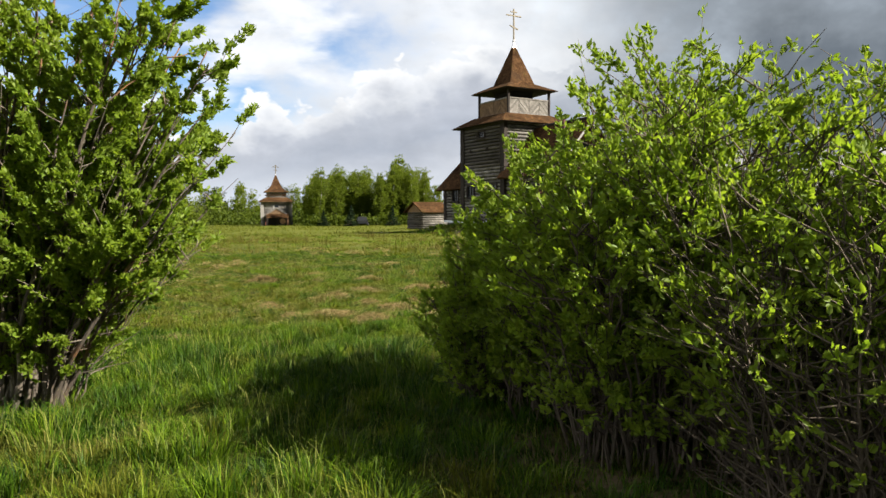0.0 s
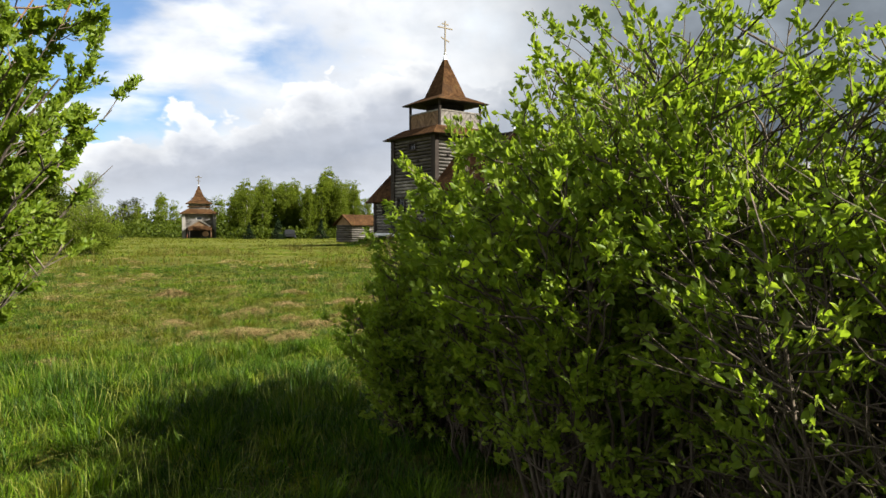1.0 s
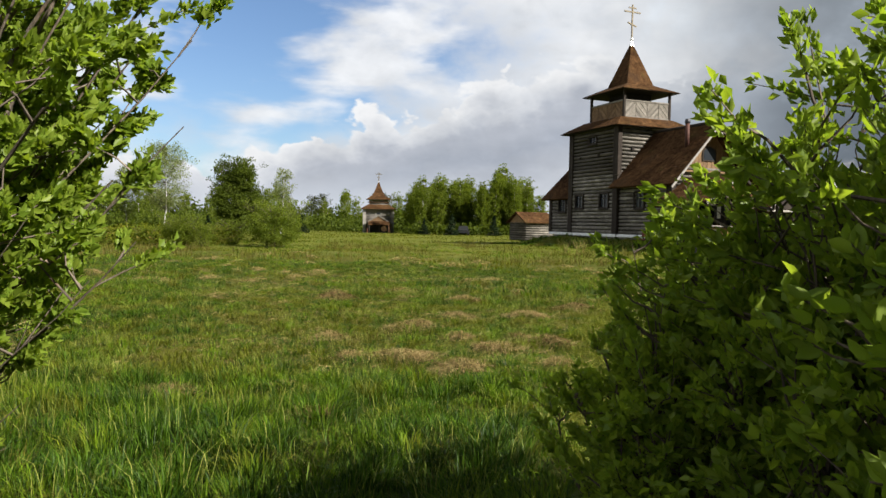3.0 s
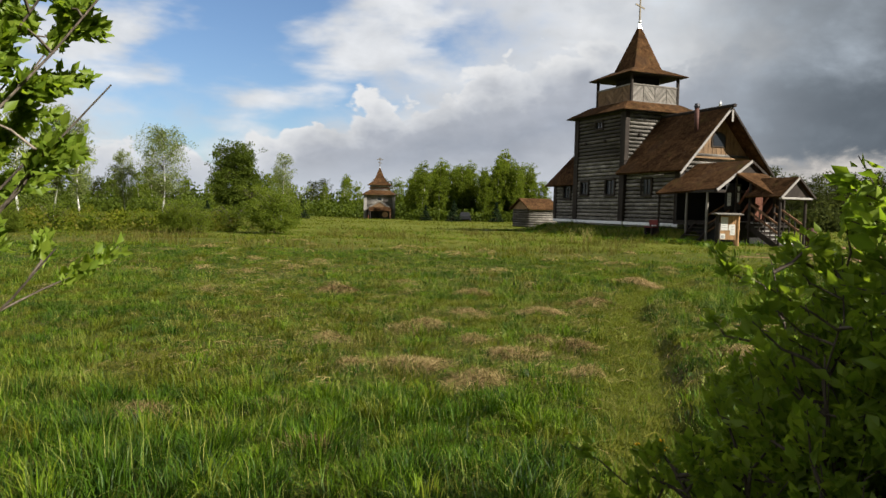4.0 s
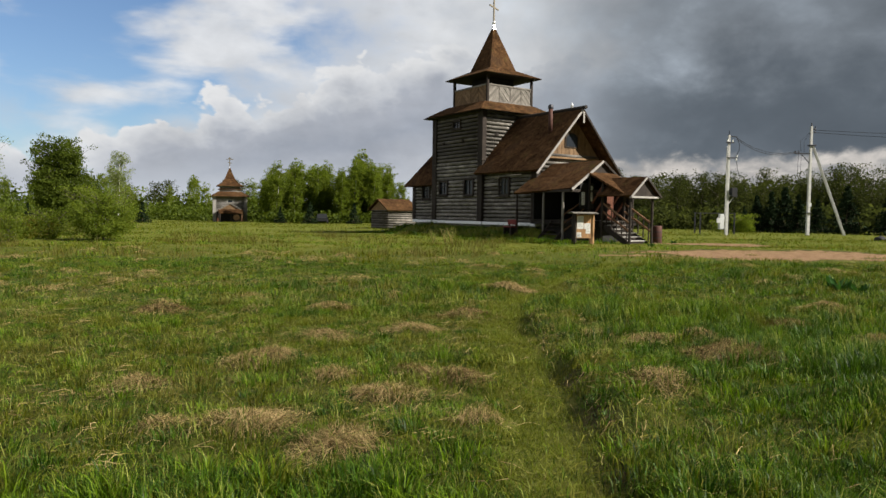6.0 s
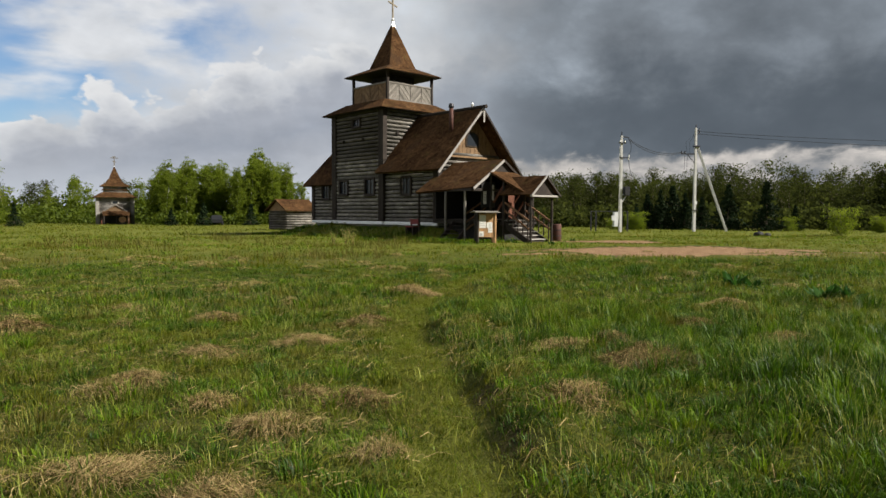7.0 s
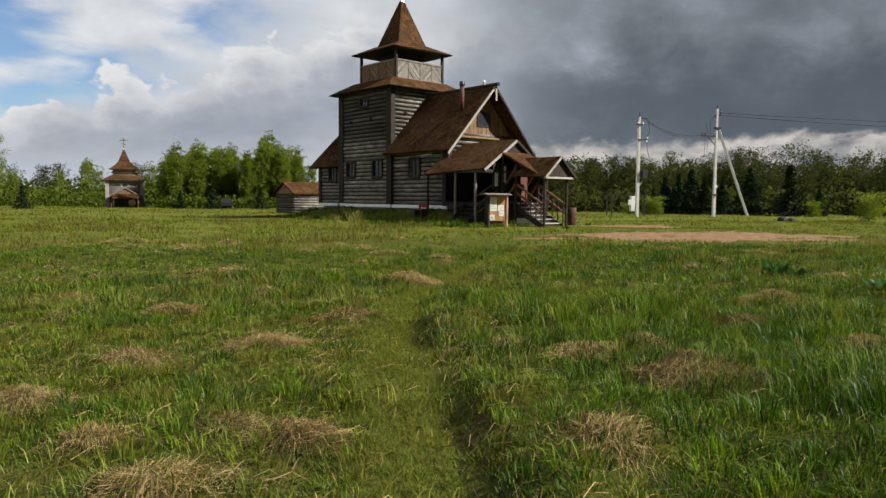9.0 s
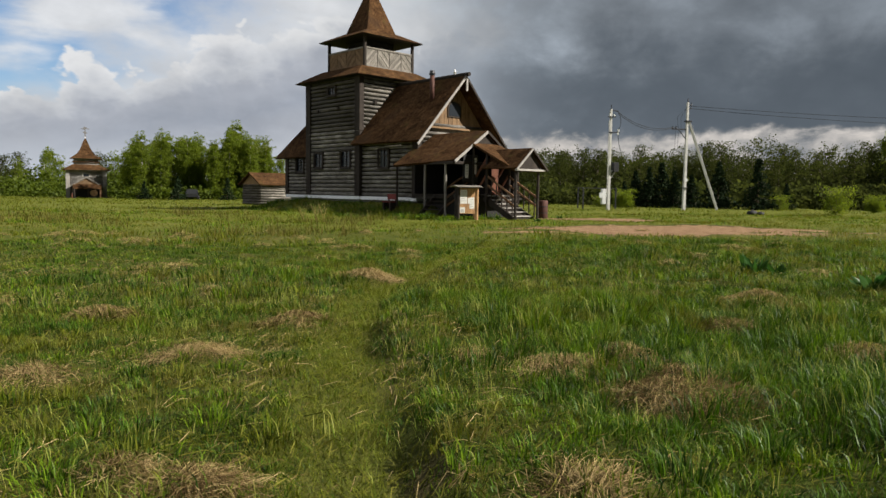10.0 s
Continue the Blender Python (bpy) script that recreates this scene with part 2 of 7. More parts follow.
def roof_material():
    """Old roof boards weathered to one brown sheet: moss and dark damp in blotches, fine short grain."""
    m, n = material("board_roof")
    at = n.add("ShaderNodeTexCoord").outputs["Object"]
    fine, mid, broad = n.noise(at, 16.0, 6, 0.75, 0.4), n.noise(at, 3.2, 6, 0.7, 0.6), n.noise(n.scaled(at, (1, 1, 1), (0, 0, 0), (5, 2, 8)), 0.55, 5, 0.65)
    fac = n.math("ADD", n.math("MULTIPLY", fine, 0.36), n.math("ADD", n.math("MULTIPLY", mid, 0.34), n.math("MULTIPLY", broad, 0.30)))
    col = n.ramp(fac, [(0.36, (0.008, 0.005, 0.003)), (0.46, (0.034, 0.018, 0.009)), (0.55, (0.090, 0.048, 0.022)), (0.66, (0.22, 0.130, 0.060))])
    col = n.mix(n.math("MULTIPLY", n.step(broad, 0.52, 0.66), 0.62), col, (0.026, 0.017, 0.012))
    col = n.mix(n.math("MULTIPLY", n.step(n.noise(at, 1.1, 6, 0.75), 0.56, 0.70), 0.55), col, (0.075, 0.062, 0.020))
    finish(n, col, 0.95, n.math("ADD", fine, mid), 0.2, 0.03, 0.0, 0.02)
    return m


ROOF = roof_material()
RED = grain("red_brown_board", (0.050, 0.018, 0.011), (0.115, 0.042, 0.024), (0.19, 0.082, 0.046), (5, 5, 0.7), 1.5, vary=0.3)
BARK = grain("grey_bark", (0.040, 0.031, 0.024), (0.115, 0.092, 0.070), (0.28, 0.24, 0.19), (10, 10, 2), 1.5, vary=0.4, spot=(0.36, 0.16, 0.055))
TWIG = grain("brown_twig", (0.030, 0.023, 0.016), (0.080, 0.062, 0.044), (0.19, 0.155, 0.115), (10, 10, 2), 2.0, vary=0.5)
BIRCH = grain("birch_bark", (0.10, 0.09, 0.08), (0.62, 0.60, 0.56), (0.78, 0.76, 0.72), (2, 2, 9), 1.0, vary=0.2)
LIME = plain("whitewash", (0.74, 0.75, 0.77), 0.8, 0, 0.10, 3.0)
STONE = plain("grey_foundation", (0.24, 0.23, 0.22), 0.9, 0, 0.3, 5.0)
CONCRETE = plain("pole_concrete", (0.46, 0.455, 0.44), 0.85, 0, 0.18, 4.0)
IRON = plain("dark_iron", (0.045, 0.045, 0.05), 0.5, 0.6, 0.3)
RUST = plain("rusty_pipe", (0.075, 0.034, 0.026), 0.7, 0.3, 0.35)
GILT = plain("dull_gilt_cross", (0.15, 0.125, 0.085), 0.5, 0.3, 0.2)
TIN = plain("bright_tin_cap", (0.72, 0.72, 0.73), 0.35, 0.5, 0.1)
DARK = plain("dark_opening", (0.012, 0.011, 0.011), 0.6, 0, 0.2)
PAPER = plain("white_paper", (0.58, 0.57, 0.53), 0.8, 0, 0.06, 20)
INK = plain("grey_print", (0.26, 0.26, 0.27), 0.8, 0, 0.1, 20)
RUBBER = plain("black_rubber", (0.02, 0.02, 0.022), 0.75, 0, 0.2)
BAGS = plain("black_plastic", (0.012, 0.012, 0.013), 0.7, 0, 0.2)
PAINT = plain("dark_car_paint", (0.010, 0.011, 0.013), 0.65, 0.0, 0.1)
REDPAINT = plain("red_paint", (0.14, 0.018, 0.018), 0.5, 0, 0.25)
GREYBOX = plain("grey_meter_box", (0.58, 0.59, 0.60), 0.5, 0.1, 0.1)
WHITEPOT = plain("white_porcelain", (0.7, 0.7, 0.68), 0.3, 0, 0.1)

m_glass, n_ = material("window_glass")
finish(n_, (0.02, 0.024, 0.03), 0.22, n_.noise(n_.add("ShaderNodeTexCoord").outputs["Object"], 2.5, 2, 0.5), 0.04, 0.01, 0.0, 0.5)
GLASS = m_glass

SHRUB_LEAF = leafy("shrub_leaf", (0.138, 0.215, 0.022), (0.236, 0.312, 0.040), (1.35, 1.35, 0.6), 0.45, 0.55, 0.8, None, 0.25)
BIRCH_LEAF = leafy("birch_leaf", (0.085, 0.125, 0.016), (0.150, 0.185, 0.028), (1.5, 1.5, 0.6), 0.5, 0.55, 0.25, None, 0.03)
ALDER_LEAF = leafy("alder_leaf", (0.040, 0.062, 0.008), (0.080, 0.106, 0.014), (1.4, 1.4, 0.6), 0.5, 0.42, 0.3)
WILLOW_LEAF = leafy("pale_spring_leaf", (0.11, 0.145, 0.045), (0.22, 0.255, 0.095), (1.3, 1.3, 0.7), 0.5, 0.45, 0.3)
WOOD_LEAF = leafy("budding_wood_leaf", (0.024, 0.032, 0.010), (0.058, 0.068, 0.020), (1.25, 1.25, 0.8), 0.8, 0.45, 0.08, None, 0.0)
NEEDLE = leafy("spruce_needle", (0.008, 0.015, 0.006), (0.020, 0.034, 0.014), (1, 1, 1), 0.7, 0.1, 0.3, None, 0.03)
LUSH = leafy("lush_grass", (0.012, 0.040, 0.003), (0.132, 0.215, 0.010), (1.2, 1.3, 0.4), 0.42, 0.30, 1.1, ((0.175, 0.18, 0.020), 1.9), 0.09)
DEEP = leafy("deep_green_grass", (0.005, 0.022, 0.002), (0.066, 0.130, 0.009), (1.2, 1.3, 0.4), 0.42, 0.28, 1.1, None, 0.09)
MEADOW = leafy("meadow_grass", (0.030, 0.048, 0.004), (0.140, 0.155, 0.014), (1.2, 1.2, 0.6), 0.5, 0.38, 0.25, ((0.18, 0.14, 0.050), 0.5), 0.06)
FIELD = leafy("far_meadow_grass", (0.046, 0.072, 0.005), (0.128, 0.142, 0.012), (1.2, 1.2, 0.5), 0.5, 0.42, 0.25, ((0.16, 0.125, 0.032), 0.35), 0.04)
STRAW = leafy("dry_grass", (0.105, 0.072, 0.028), (0.45, 0.340, 0.165), (1, 1, 0.8), 0.7, 0.25, 1.5, None, 0.04)
OLDSTRAW = leafy("brown_old_grass", (0.035, 0.022, 0.009), (0.17, 0.115, 0.050), (1, 1, 0.8), 0.75, 0.2, 1.5, None, 0.03)
SEDGE = leafy("pale_green_blade", (0.11, 0.155, 0.022), (0.30, 0.315, 0.075), (1.1, 1.1, 0.6), 0.5, 0.3, 1.2, None, 0.10)
TRODDEN = leafy("trodden_grass", (0.050, 0.076, 0.007), (0.165, 0.182, 0.022), (1.2, 1.2, 0.5), 0.5, 0.35, 1.0, None, 0.05)
THATCH = leafy("matted_old_grass", (0.028, 0.040, 0.004), (0.165, 0.155, 0.028), (1.1, 1.1, 0.5), 0.6, 0.3, 1.2, ((0.060, 0.100, 0.008), 1.0), 0.04)
HERB = leafy("reddish_herb", (0.075, 0.078, 0.016), (0.135, 0.115, 0.030), (1.1, 1.1, 0.8), 0.6, 0.3, 0.5)
DOCK = leafy("dock_leaf", (0.022, 0.060, 0.014), (0.045, 0.100, 0.024), (1.2, 1.4, 0.7), 0.35, 0.3)
YELLOW = leafy("yellow_petal", (0.55, 0.30, 0.01), (0.70, 0.42, 0.02), (1, 1, 0.6), 0.6, 0.3)


# ---- mesh tools ----
def fast_mesh(name, verts, faces, mat, smooth=False):
    """A mesh from an array of points and one or more arrays of faces, all of a size in each."""
    groups = faces if isinstance(faces, (list, tuple)) else [faces]
    groups = [np.asarray(g, dtype=np.int32) for g in groups if len(g)]
    verts = np.asarray(verts, dtype=np.float32)
    me = bpy.data.meshes.new(name)
    me.vertices.add(len(verts))
    me.vertices.foreach_set("co", verts.ravel())
    loops = np.concatenate([g.ravel() for g in groups])
    sizes = np.concatenate([np.full(len(g), g.shape[1], dtype=np.int32) for g in groups])
    me.loops.add(len(loops))
    me.loops.foreach_set("vertex_index", loops)
    me.polygons.add(len(sizes))
    me.polygons.foreach_set("loop_start", np.concatenate([[0], np.cumsum(sizes)[:-1]]).astype(np.int32))
    me.polygons.foreach_set("loop_total", sizes)
    if smooth:
        me.polygons.foreach_set("use_smooth", np.ones(len(sizes), dtype=bool))
    me.update(calc_edges=True)
    me.validate()
    me.materials.append(mat)
    return me


def part(name, bm, mat, parent, label="", smooth=False):
    """Links a bmesh (or a ready mesh) as one mesh object under its thing."""
    if isinstance(bm, bpy.types.Mesh):
        me = bm
    else:
        me = bpy.data.meshes.new(name)
        bmesh.ops.recalc_face_normals(bm, faces=bm.faces)
        if smooth:
            for f in bm.faces:
                f.smooth = True
        bm.to_mesh(me)
        bm.free()
        me.materials.append(mat)
    ob = new(name, me)
    ob.parent = parent
    if label:
        tagged(ob, label)
    return ob


def root(name, m, label, category, group="", kind=""):
    ob = new(name)
    ob.empty_display_size = 0.2
    ob.matrix_world = m
    return tagged(ob, label, category, group, kind)


def box(bm, lo, hi, bevel=0.0, m=None):
    """A box between two corners, its edges bevelled."""
    size = [b - a for a, b in zip(lo, hi)]
    mid = [(a + b) / 2 for a, b in zip(lo, hi)]
    made = bmesh.ops.create_cube(bm, size=1.0, matrix=(m or Matrix()) @ Matrix.LocRotScale(mid, None, size))
    if bevel:
        edges = {e for v in made["verts"] for e in v.link_edges}
        bmesh.ops.bevel(bm, geom=list(edges), offset=bevel, segments=1, affect="EDGES")
    return bm


def boxed(lo, hi, bevel=0.0):
    return box(bmesh.new(), lo, hi, bevel)


def beam(bm, a, b, wide, deep=None, bevel=0.0, up=(0, 0, 1)):
    """A squared beam from a to b."""
    a, b = Vector(a), Vector(b)
    along = (b - a).normalized()
    side = along.cross(Vector(up))
    side = side.normalized() if side.length > 1e-4 else along.orthogonal().normalized()
    top = side.cross(along)
    turn = Matrix((along, side, top)).transposed().to_4x4()
    length = (b - a).length
    return box(bm, (0, -wide / 2, -(deep or wide) / 2), (length, wide / 2, (deep or wide) / 2), bevel, Matrix.Translation(a) @ turn)


def tube(bm, pts, radii, sides=8, cap=True):
    """A round tube along points."""
    rings = []
    pts = [Vector(p) for p in pts]
    for i, p in enumerate(pts):
        way = (pts[min(i + 1, len(pts) - 1)] - pts[max(i - 1, 0)]).normalized()
        a = way.orthogonal().normalized() if abs(way.z) < 0.9 else Vector((1, 0, 0)).cross(way).normalized()
        b = way.cross(a)
        r = radii[i] if hasattr(radii, "__len__") else radii
        rings.append([bm.verts.new(p + r * (math.cos(2 * math.pi * k / sides) * a + math.sin(2 * math.pi * k / sides) * b)) for k in range(sides)])
    for r0, r1 in zip(rings, rings[1:]):
        for k in range(sides):
            bm.faces.new((r0[k], r0[(k + 1) % sides], r1[(k + 1) % sides], r1[k]))
    if cap:
        bm.faces.new(rings[0][::-1])
        bm.faces.new(rings[-1])
    return bm


def slab(bm, corners, thick):
    """A plate whose upper face has these corners, its thickness below."""
    c = [Vector(p) for p in corners]
    normal = (c[1] - c[0]).cross(c[2] - c[0]).normalized()
    if normal.z < 0:
        c, normal = c[::-1], -normal
    top = [bm.verts.new(p) for p in c]
    low = [bm.verts.new(p - normal * thick) for p in c]
    bm.faces.new(top)
    bm.faces.new(low[::-1])
    for k in range(len(c)):
        bm.faces.new((top[k], low[k], low[(k + 1) % len(c)], top[(k + 1) % len(c)]))
    return bm


def tubes_np(paths, radii, sides=5):
    """Many tubes at once: paths (N, K, 3), radii (N, K). Points and faces."""
    n, k, _ = paths.shape
    way = np.gradient(paths, axis=1)
    way /= np.linalg.norm(way, axis=2, keepdims=True) + 1e-9
    ref = np.where(np.abs(way[..., 2:3]) > 0.9, np.array([1.0, 0, 0]), np.array([0, 0, 1.0]))
    a = np.cross(way, ref)
    a /= np.linalg.norm(a, axis=2, keepdims=True) + 1e-9
    b = np.cross(way, a)
    ang = 2 * np.pi * np.arange(sides) / sides
    ring = np.cos(ang)[None, None, :, None] * a[:, :, None] + np.sin(ang)[None, None, :, None] * b[:, :, None]
    verts = paths[:, :, None] + radii[:, :, None, None] * ring
    idx = np.arange(n * k * sides).reshape(n, k, sides)
    nxt = np.roll(idx, -1, axis=2)
    faces = np.stack([idx[:, :-1], nxt[:, :-1], nxt[:, 1:], idx[:, 1:]], -1).reshape(-1, 4)
    return verts.reshape(-1, 3), faces


def leaves_np(rng, base, way, length, width, fold=0.25, fine=True):
    """Folded leaves from base along way: ovate with six points, or plain pointed with four. Points and faces."""
    n = len(base)
    way = way / (np.linalg.norm(way, axis=1, keepdims=True) + 1e-9)
    rand = rng.normal(size=(n, 3))
    side = np.cross(way, rand)
    side /= np.linalg.norm(side, axis=1, keepdims=True) + 1e-9
    up = np.cross(side, way)
    ln, wd = np.broadcast_to(length, n)[:, None], np.broadcast_to(width, n)[:, None]
    droop = up * ln * rng.uniform(-0.25, 0.1, (n, 1))
    tip = base + way * ln + droop
    rise = up * wd * fold
    if not fine:
        mid = base + way * ln * 0.5 + rise
        verts = np.stack([base, mid - side * wd / 2, tip, mid + side * wd / 2], 1).reshape(-1, 3)
        o = 4 * np.arange(n)[:, None]
        return verts, np.concatenate([o + [0, 1, 2], o + [0, 2, 3]], 0)
    low, high = base + way * ln * 0.32 + rise, base + way * ln * 0.70 + rise + droop * 0.4
    verts = np.stack([base, low - side * wd * 0.46, high - side * wd * 0.40, tip, high + side * wd * 0.40, low + side * wd * 0.46], 1).reshape(-1, 3)
    o = 6 * np.arange(n)[:, None]
    return verts, np.concatenate([o + [0, 1, 2, 3], o + [0, 3, 4, 5]], 0)


# ---- ground ----
CHURCH = (4.8, 48.8, -59.8)
ca, sa = math.cos(radians(CHURCH[2])), math.sin(radians(CHURCH[2]))


def church_lw(x, y):
    dx, dy = x - CHURCH[0], y - CHURCH[1]
    return dx * ca + dy * sa, -dx * sa + dy * ca


def wave(x, y, s, seed):
    """Cheap smooth noise, about -1 to 1."""
    r = np.random.RandomState(seed)
    out = 0
    for k in range(5):
        a, p = r.uniform(0, 2 * np.pi), r.uniform(0, 2 * np.pi)
        f = s * r.uniform(0.6, 1.7)
        out = out + np.sin((x * np.cos(a) + y * np.sin(a)) * f + p + 1.3 * np.sin((x * np.sin(a) - y * np.cos(a)) * f * 0.7 + 2 * p))
    return out / 3.0


PATH_Y = np.array([-8.0, 0, 4, 7.8, 9.1, 10.6, 12.1, 14.4, 16.2, 18.1, 20.2, 23.6, 27.0, 30.0])
PATH_X = np.array([0.2, -0.05, -0.05, 0.22, 0.38, 0.57, 0.70, 0.90, 1.22, 1.82, 3.0, 4.85, 6.8, 8.6])


def off_path(x, y):
    """Signed distance from the trodden path, to the right."""
    return x - np.interp(y, PATH_Y, PATH_X)


def smooth(v, a, b):
    t = np.clip((v - a) / (b - a), 0, 1)
    return t * t * (3 - 2 * t)


def on_path(x, y):
    d = np.abs(off_path(x, y) + 0.08 * wave(x, y, 2.0, 5) + 0.05 * wave(x, y, 6.0, 12))
    return (1 - smooth(d, 0.20, 0.40)) * smooth(y, 5.5, 8.5) * (1 - smooth(y, 24, 30))


def bare_soil(x, y):
    """Dark earth laid bare along the right edge of the path."""
    d = off_path(x, y) + 0.06 * wave(x, y, 2.4, 6)
    holes = sum(np.exp(-(((x - hx) / 0.11) ** 2 + ((y - hy) / 0.26) ** 2)) for hx, hy in ((0.86, 10.05), (0.97, 11.1), (1.12, 12.6), (1.2, 13.5), (0.74, 9.1)))
    edge = (1 - smooth(np.abs(d - 0.34), 0.04, 0.12)) * smooth(wave(x, y, 1.9, 7), 0.1, 0.8) * smooth(y, 8.0, 9.5) * (1 - smooth(y, 15, 19))
    return np.clip(np.maximum(0.4 * edge, holes), 0, 1)


def bare_earth(x, y):
    """How much of the ground is bare: the track before the church and its turning place."""
    n1, n2 = wave(x, y, 0.8, 8), wave(x, y, 3.0, 9)
    band = 1 - smooth(np.abs(y - (29.6 - 0.03 * (x - 6)) + 0.25 * n1), 0.10, 0.55)
    band = band * smooth(x, 4.5, 7.5) * (1 - smooth(x, 24, 34)) * 0.8
    n3 = wave(x * 0.35, y * 1.6, 1.6, 10)
    e1 = ((x - 14.2) / 6.6) ** 2 + ((y - 30.8) / 3.3) ** 2 + 0.35 * n1 + 0.30 * n2 + 0.45 * n3
    e2 = ((x - 16.0) / 3.9) ** 2 + ((y - 40.2) / 1.7) ** 2 + 0.30 * n1 + 0.25 * n2 + 0.3 * n3
    return np.maximum(np.maximum(band, 1 - smooth(e1, 0.45, 1.2)), 1 - smooth(e2, 0.45, 1.2))


# tussocks of last year's grass: x, y, radius, how brown (0 pale straw, 1 dark)
TUSSOCKS = [(2.65, 11.87, 0.40, 1.0), (1.68, 18.7, 0.50, 0.2), (0.49, 15.4, 0.30, 0.8), (-1.52, 16.1, 0.34, 0.5), (4.47, 13.9, 0.28, 0.9), (6.0, 15.4, 0.38, 0.3), (4.85, 12.75, 0.26, 0.3), (2.25, 12.7, 0.30, 0.3), (2.86, 12.8, 0.22, 0.4), (1.78, 13.2, 0.18, 0.2),
            (-0.02, 11.2, 0.30, 0.9), (-0.37, 11.5, 0.18, 0.7), (-1.3, 13.35, 0.26, 0.3), (-0.35, 13.95, 0.36, 0.3), (-0.63, 10.72, 0.28, 0.3), (-1.07, 11.39, 0.20, 0.4), (-1.69, 12.15, 0.28, 0.2), (1.49, 10.61, 0.24, 0.4), (7.36, 13.43, 0.34, 0.4), (0.06, 10.12, 0.18, 0.2),
            (-1.53, 10.0, 0.34, 0.1), (-0.86, 9.5, 0.28, 0.2), (-3.77, 15.27, 0.32, 0.9), (-2.66, 11.24, 0.22, 0.3), (-2.07, 10.04, 0.16, 0.2), (-1.72, 7.87, 0.17, 0.5), (-3.05, 8.32, 0.22, 0.5), (-2.29, 8.69, 0.17, 0.4), (-1.93, 12.03, 0.24, 0.4), (2.9, 12.2, 0.24, 0.8)]
HUMMOCKS = [(x, y, r) for x, y, r, _ in TUSSOCKS]
_r = random.Random(12)
for _k in range(90):
    _x, _y = _r.uniform(-12, 13), _r.uniform(14.0, 30)
    if abs(_x - float(np.interp(_y, PATH_Y, PATH_X))) > 0.75:
        HUMMOCKS.append((_x, _y, _r.uniform(0.16, 0.36)))


def ground_z(x, y):
    x, y = np.asarray(x, float), np.asarray(y, float)
    z = 0.045 * wave(x, y, 1.1, 1) + (0.024 * wave(x, y, 4.2, 3) + 0.011 * wave(x, y, 10.0, 4)) * (1 - smooth(y, 24, 40)) + 0.05 * wave(x, y, 0.28, 2)
    for hx, hy, hr in HUMMOCKS:
        z = z + 0.24 * hr * np.exp(-((x - hx) ** 2 + (y - hy) ** 2) / (0.55 * hr * hr))
    z = z * (1 - 0.8 * bare_earth(x, y))
    d = off_path(x, y)
    z = z + (0.04 + 0.09 * smooth(wave(x, y, 1.6, 11), -0.4, 0.5)) * smooth(d, 0.27, 0.5) * (1 - smooth(d, 6, 14)) * smooth(y, 5, 9) * (1 - smooth(y, 18, 26))
    z = z - 0.03 * on_path(x, y)
    z = z - 0.0062 * np.maximum(0, y - 48) * (1 - smooth(x, 5, 40)) - 0.001 * np.maximum(0, y - 48)
    l, w = church_lw(x, y)
    dl = np.maximum(np.maximum(-8.8 - l, l - 5.0), 0)
    dw = np.maximum(np.maximum(0.1 - w, w - 5.5), 0)
    away = np.hypot(dl, dw)
    z = z + 0.62 * (1 - smooth(away, 0.2, 2.3))
    return z


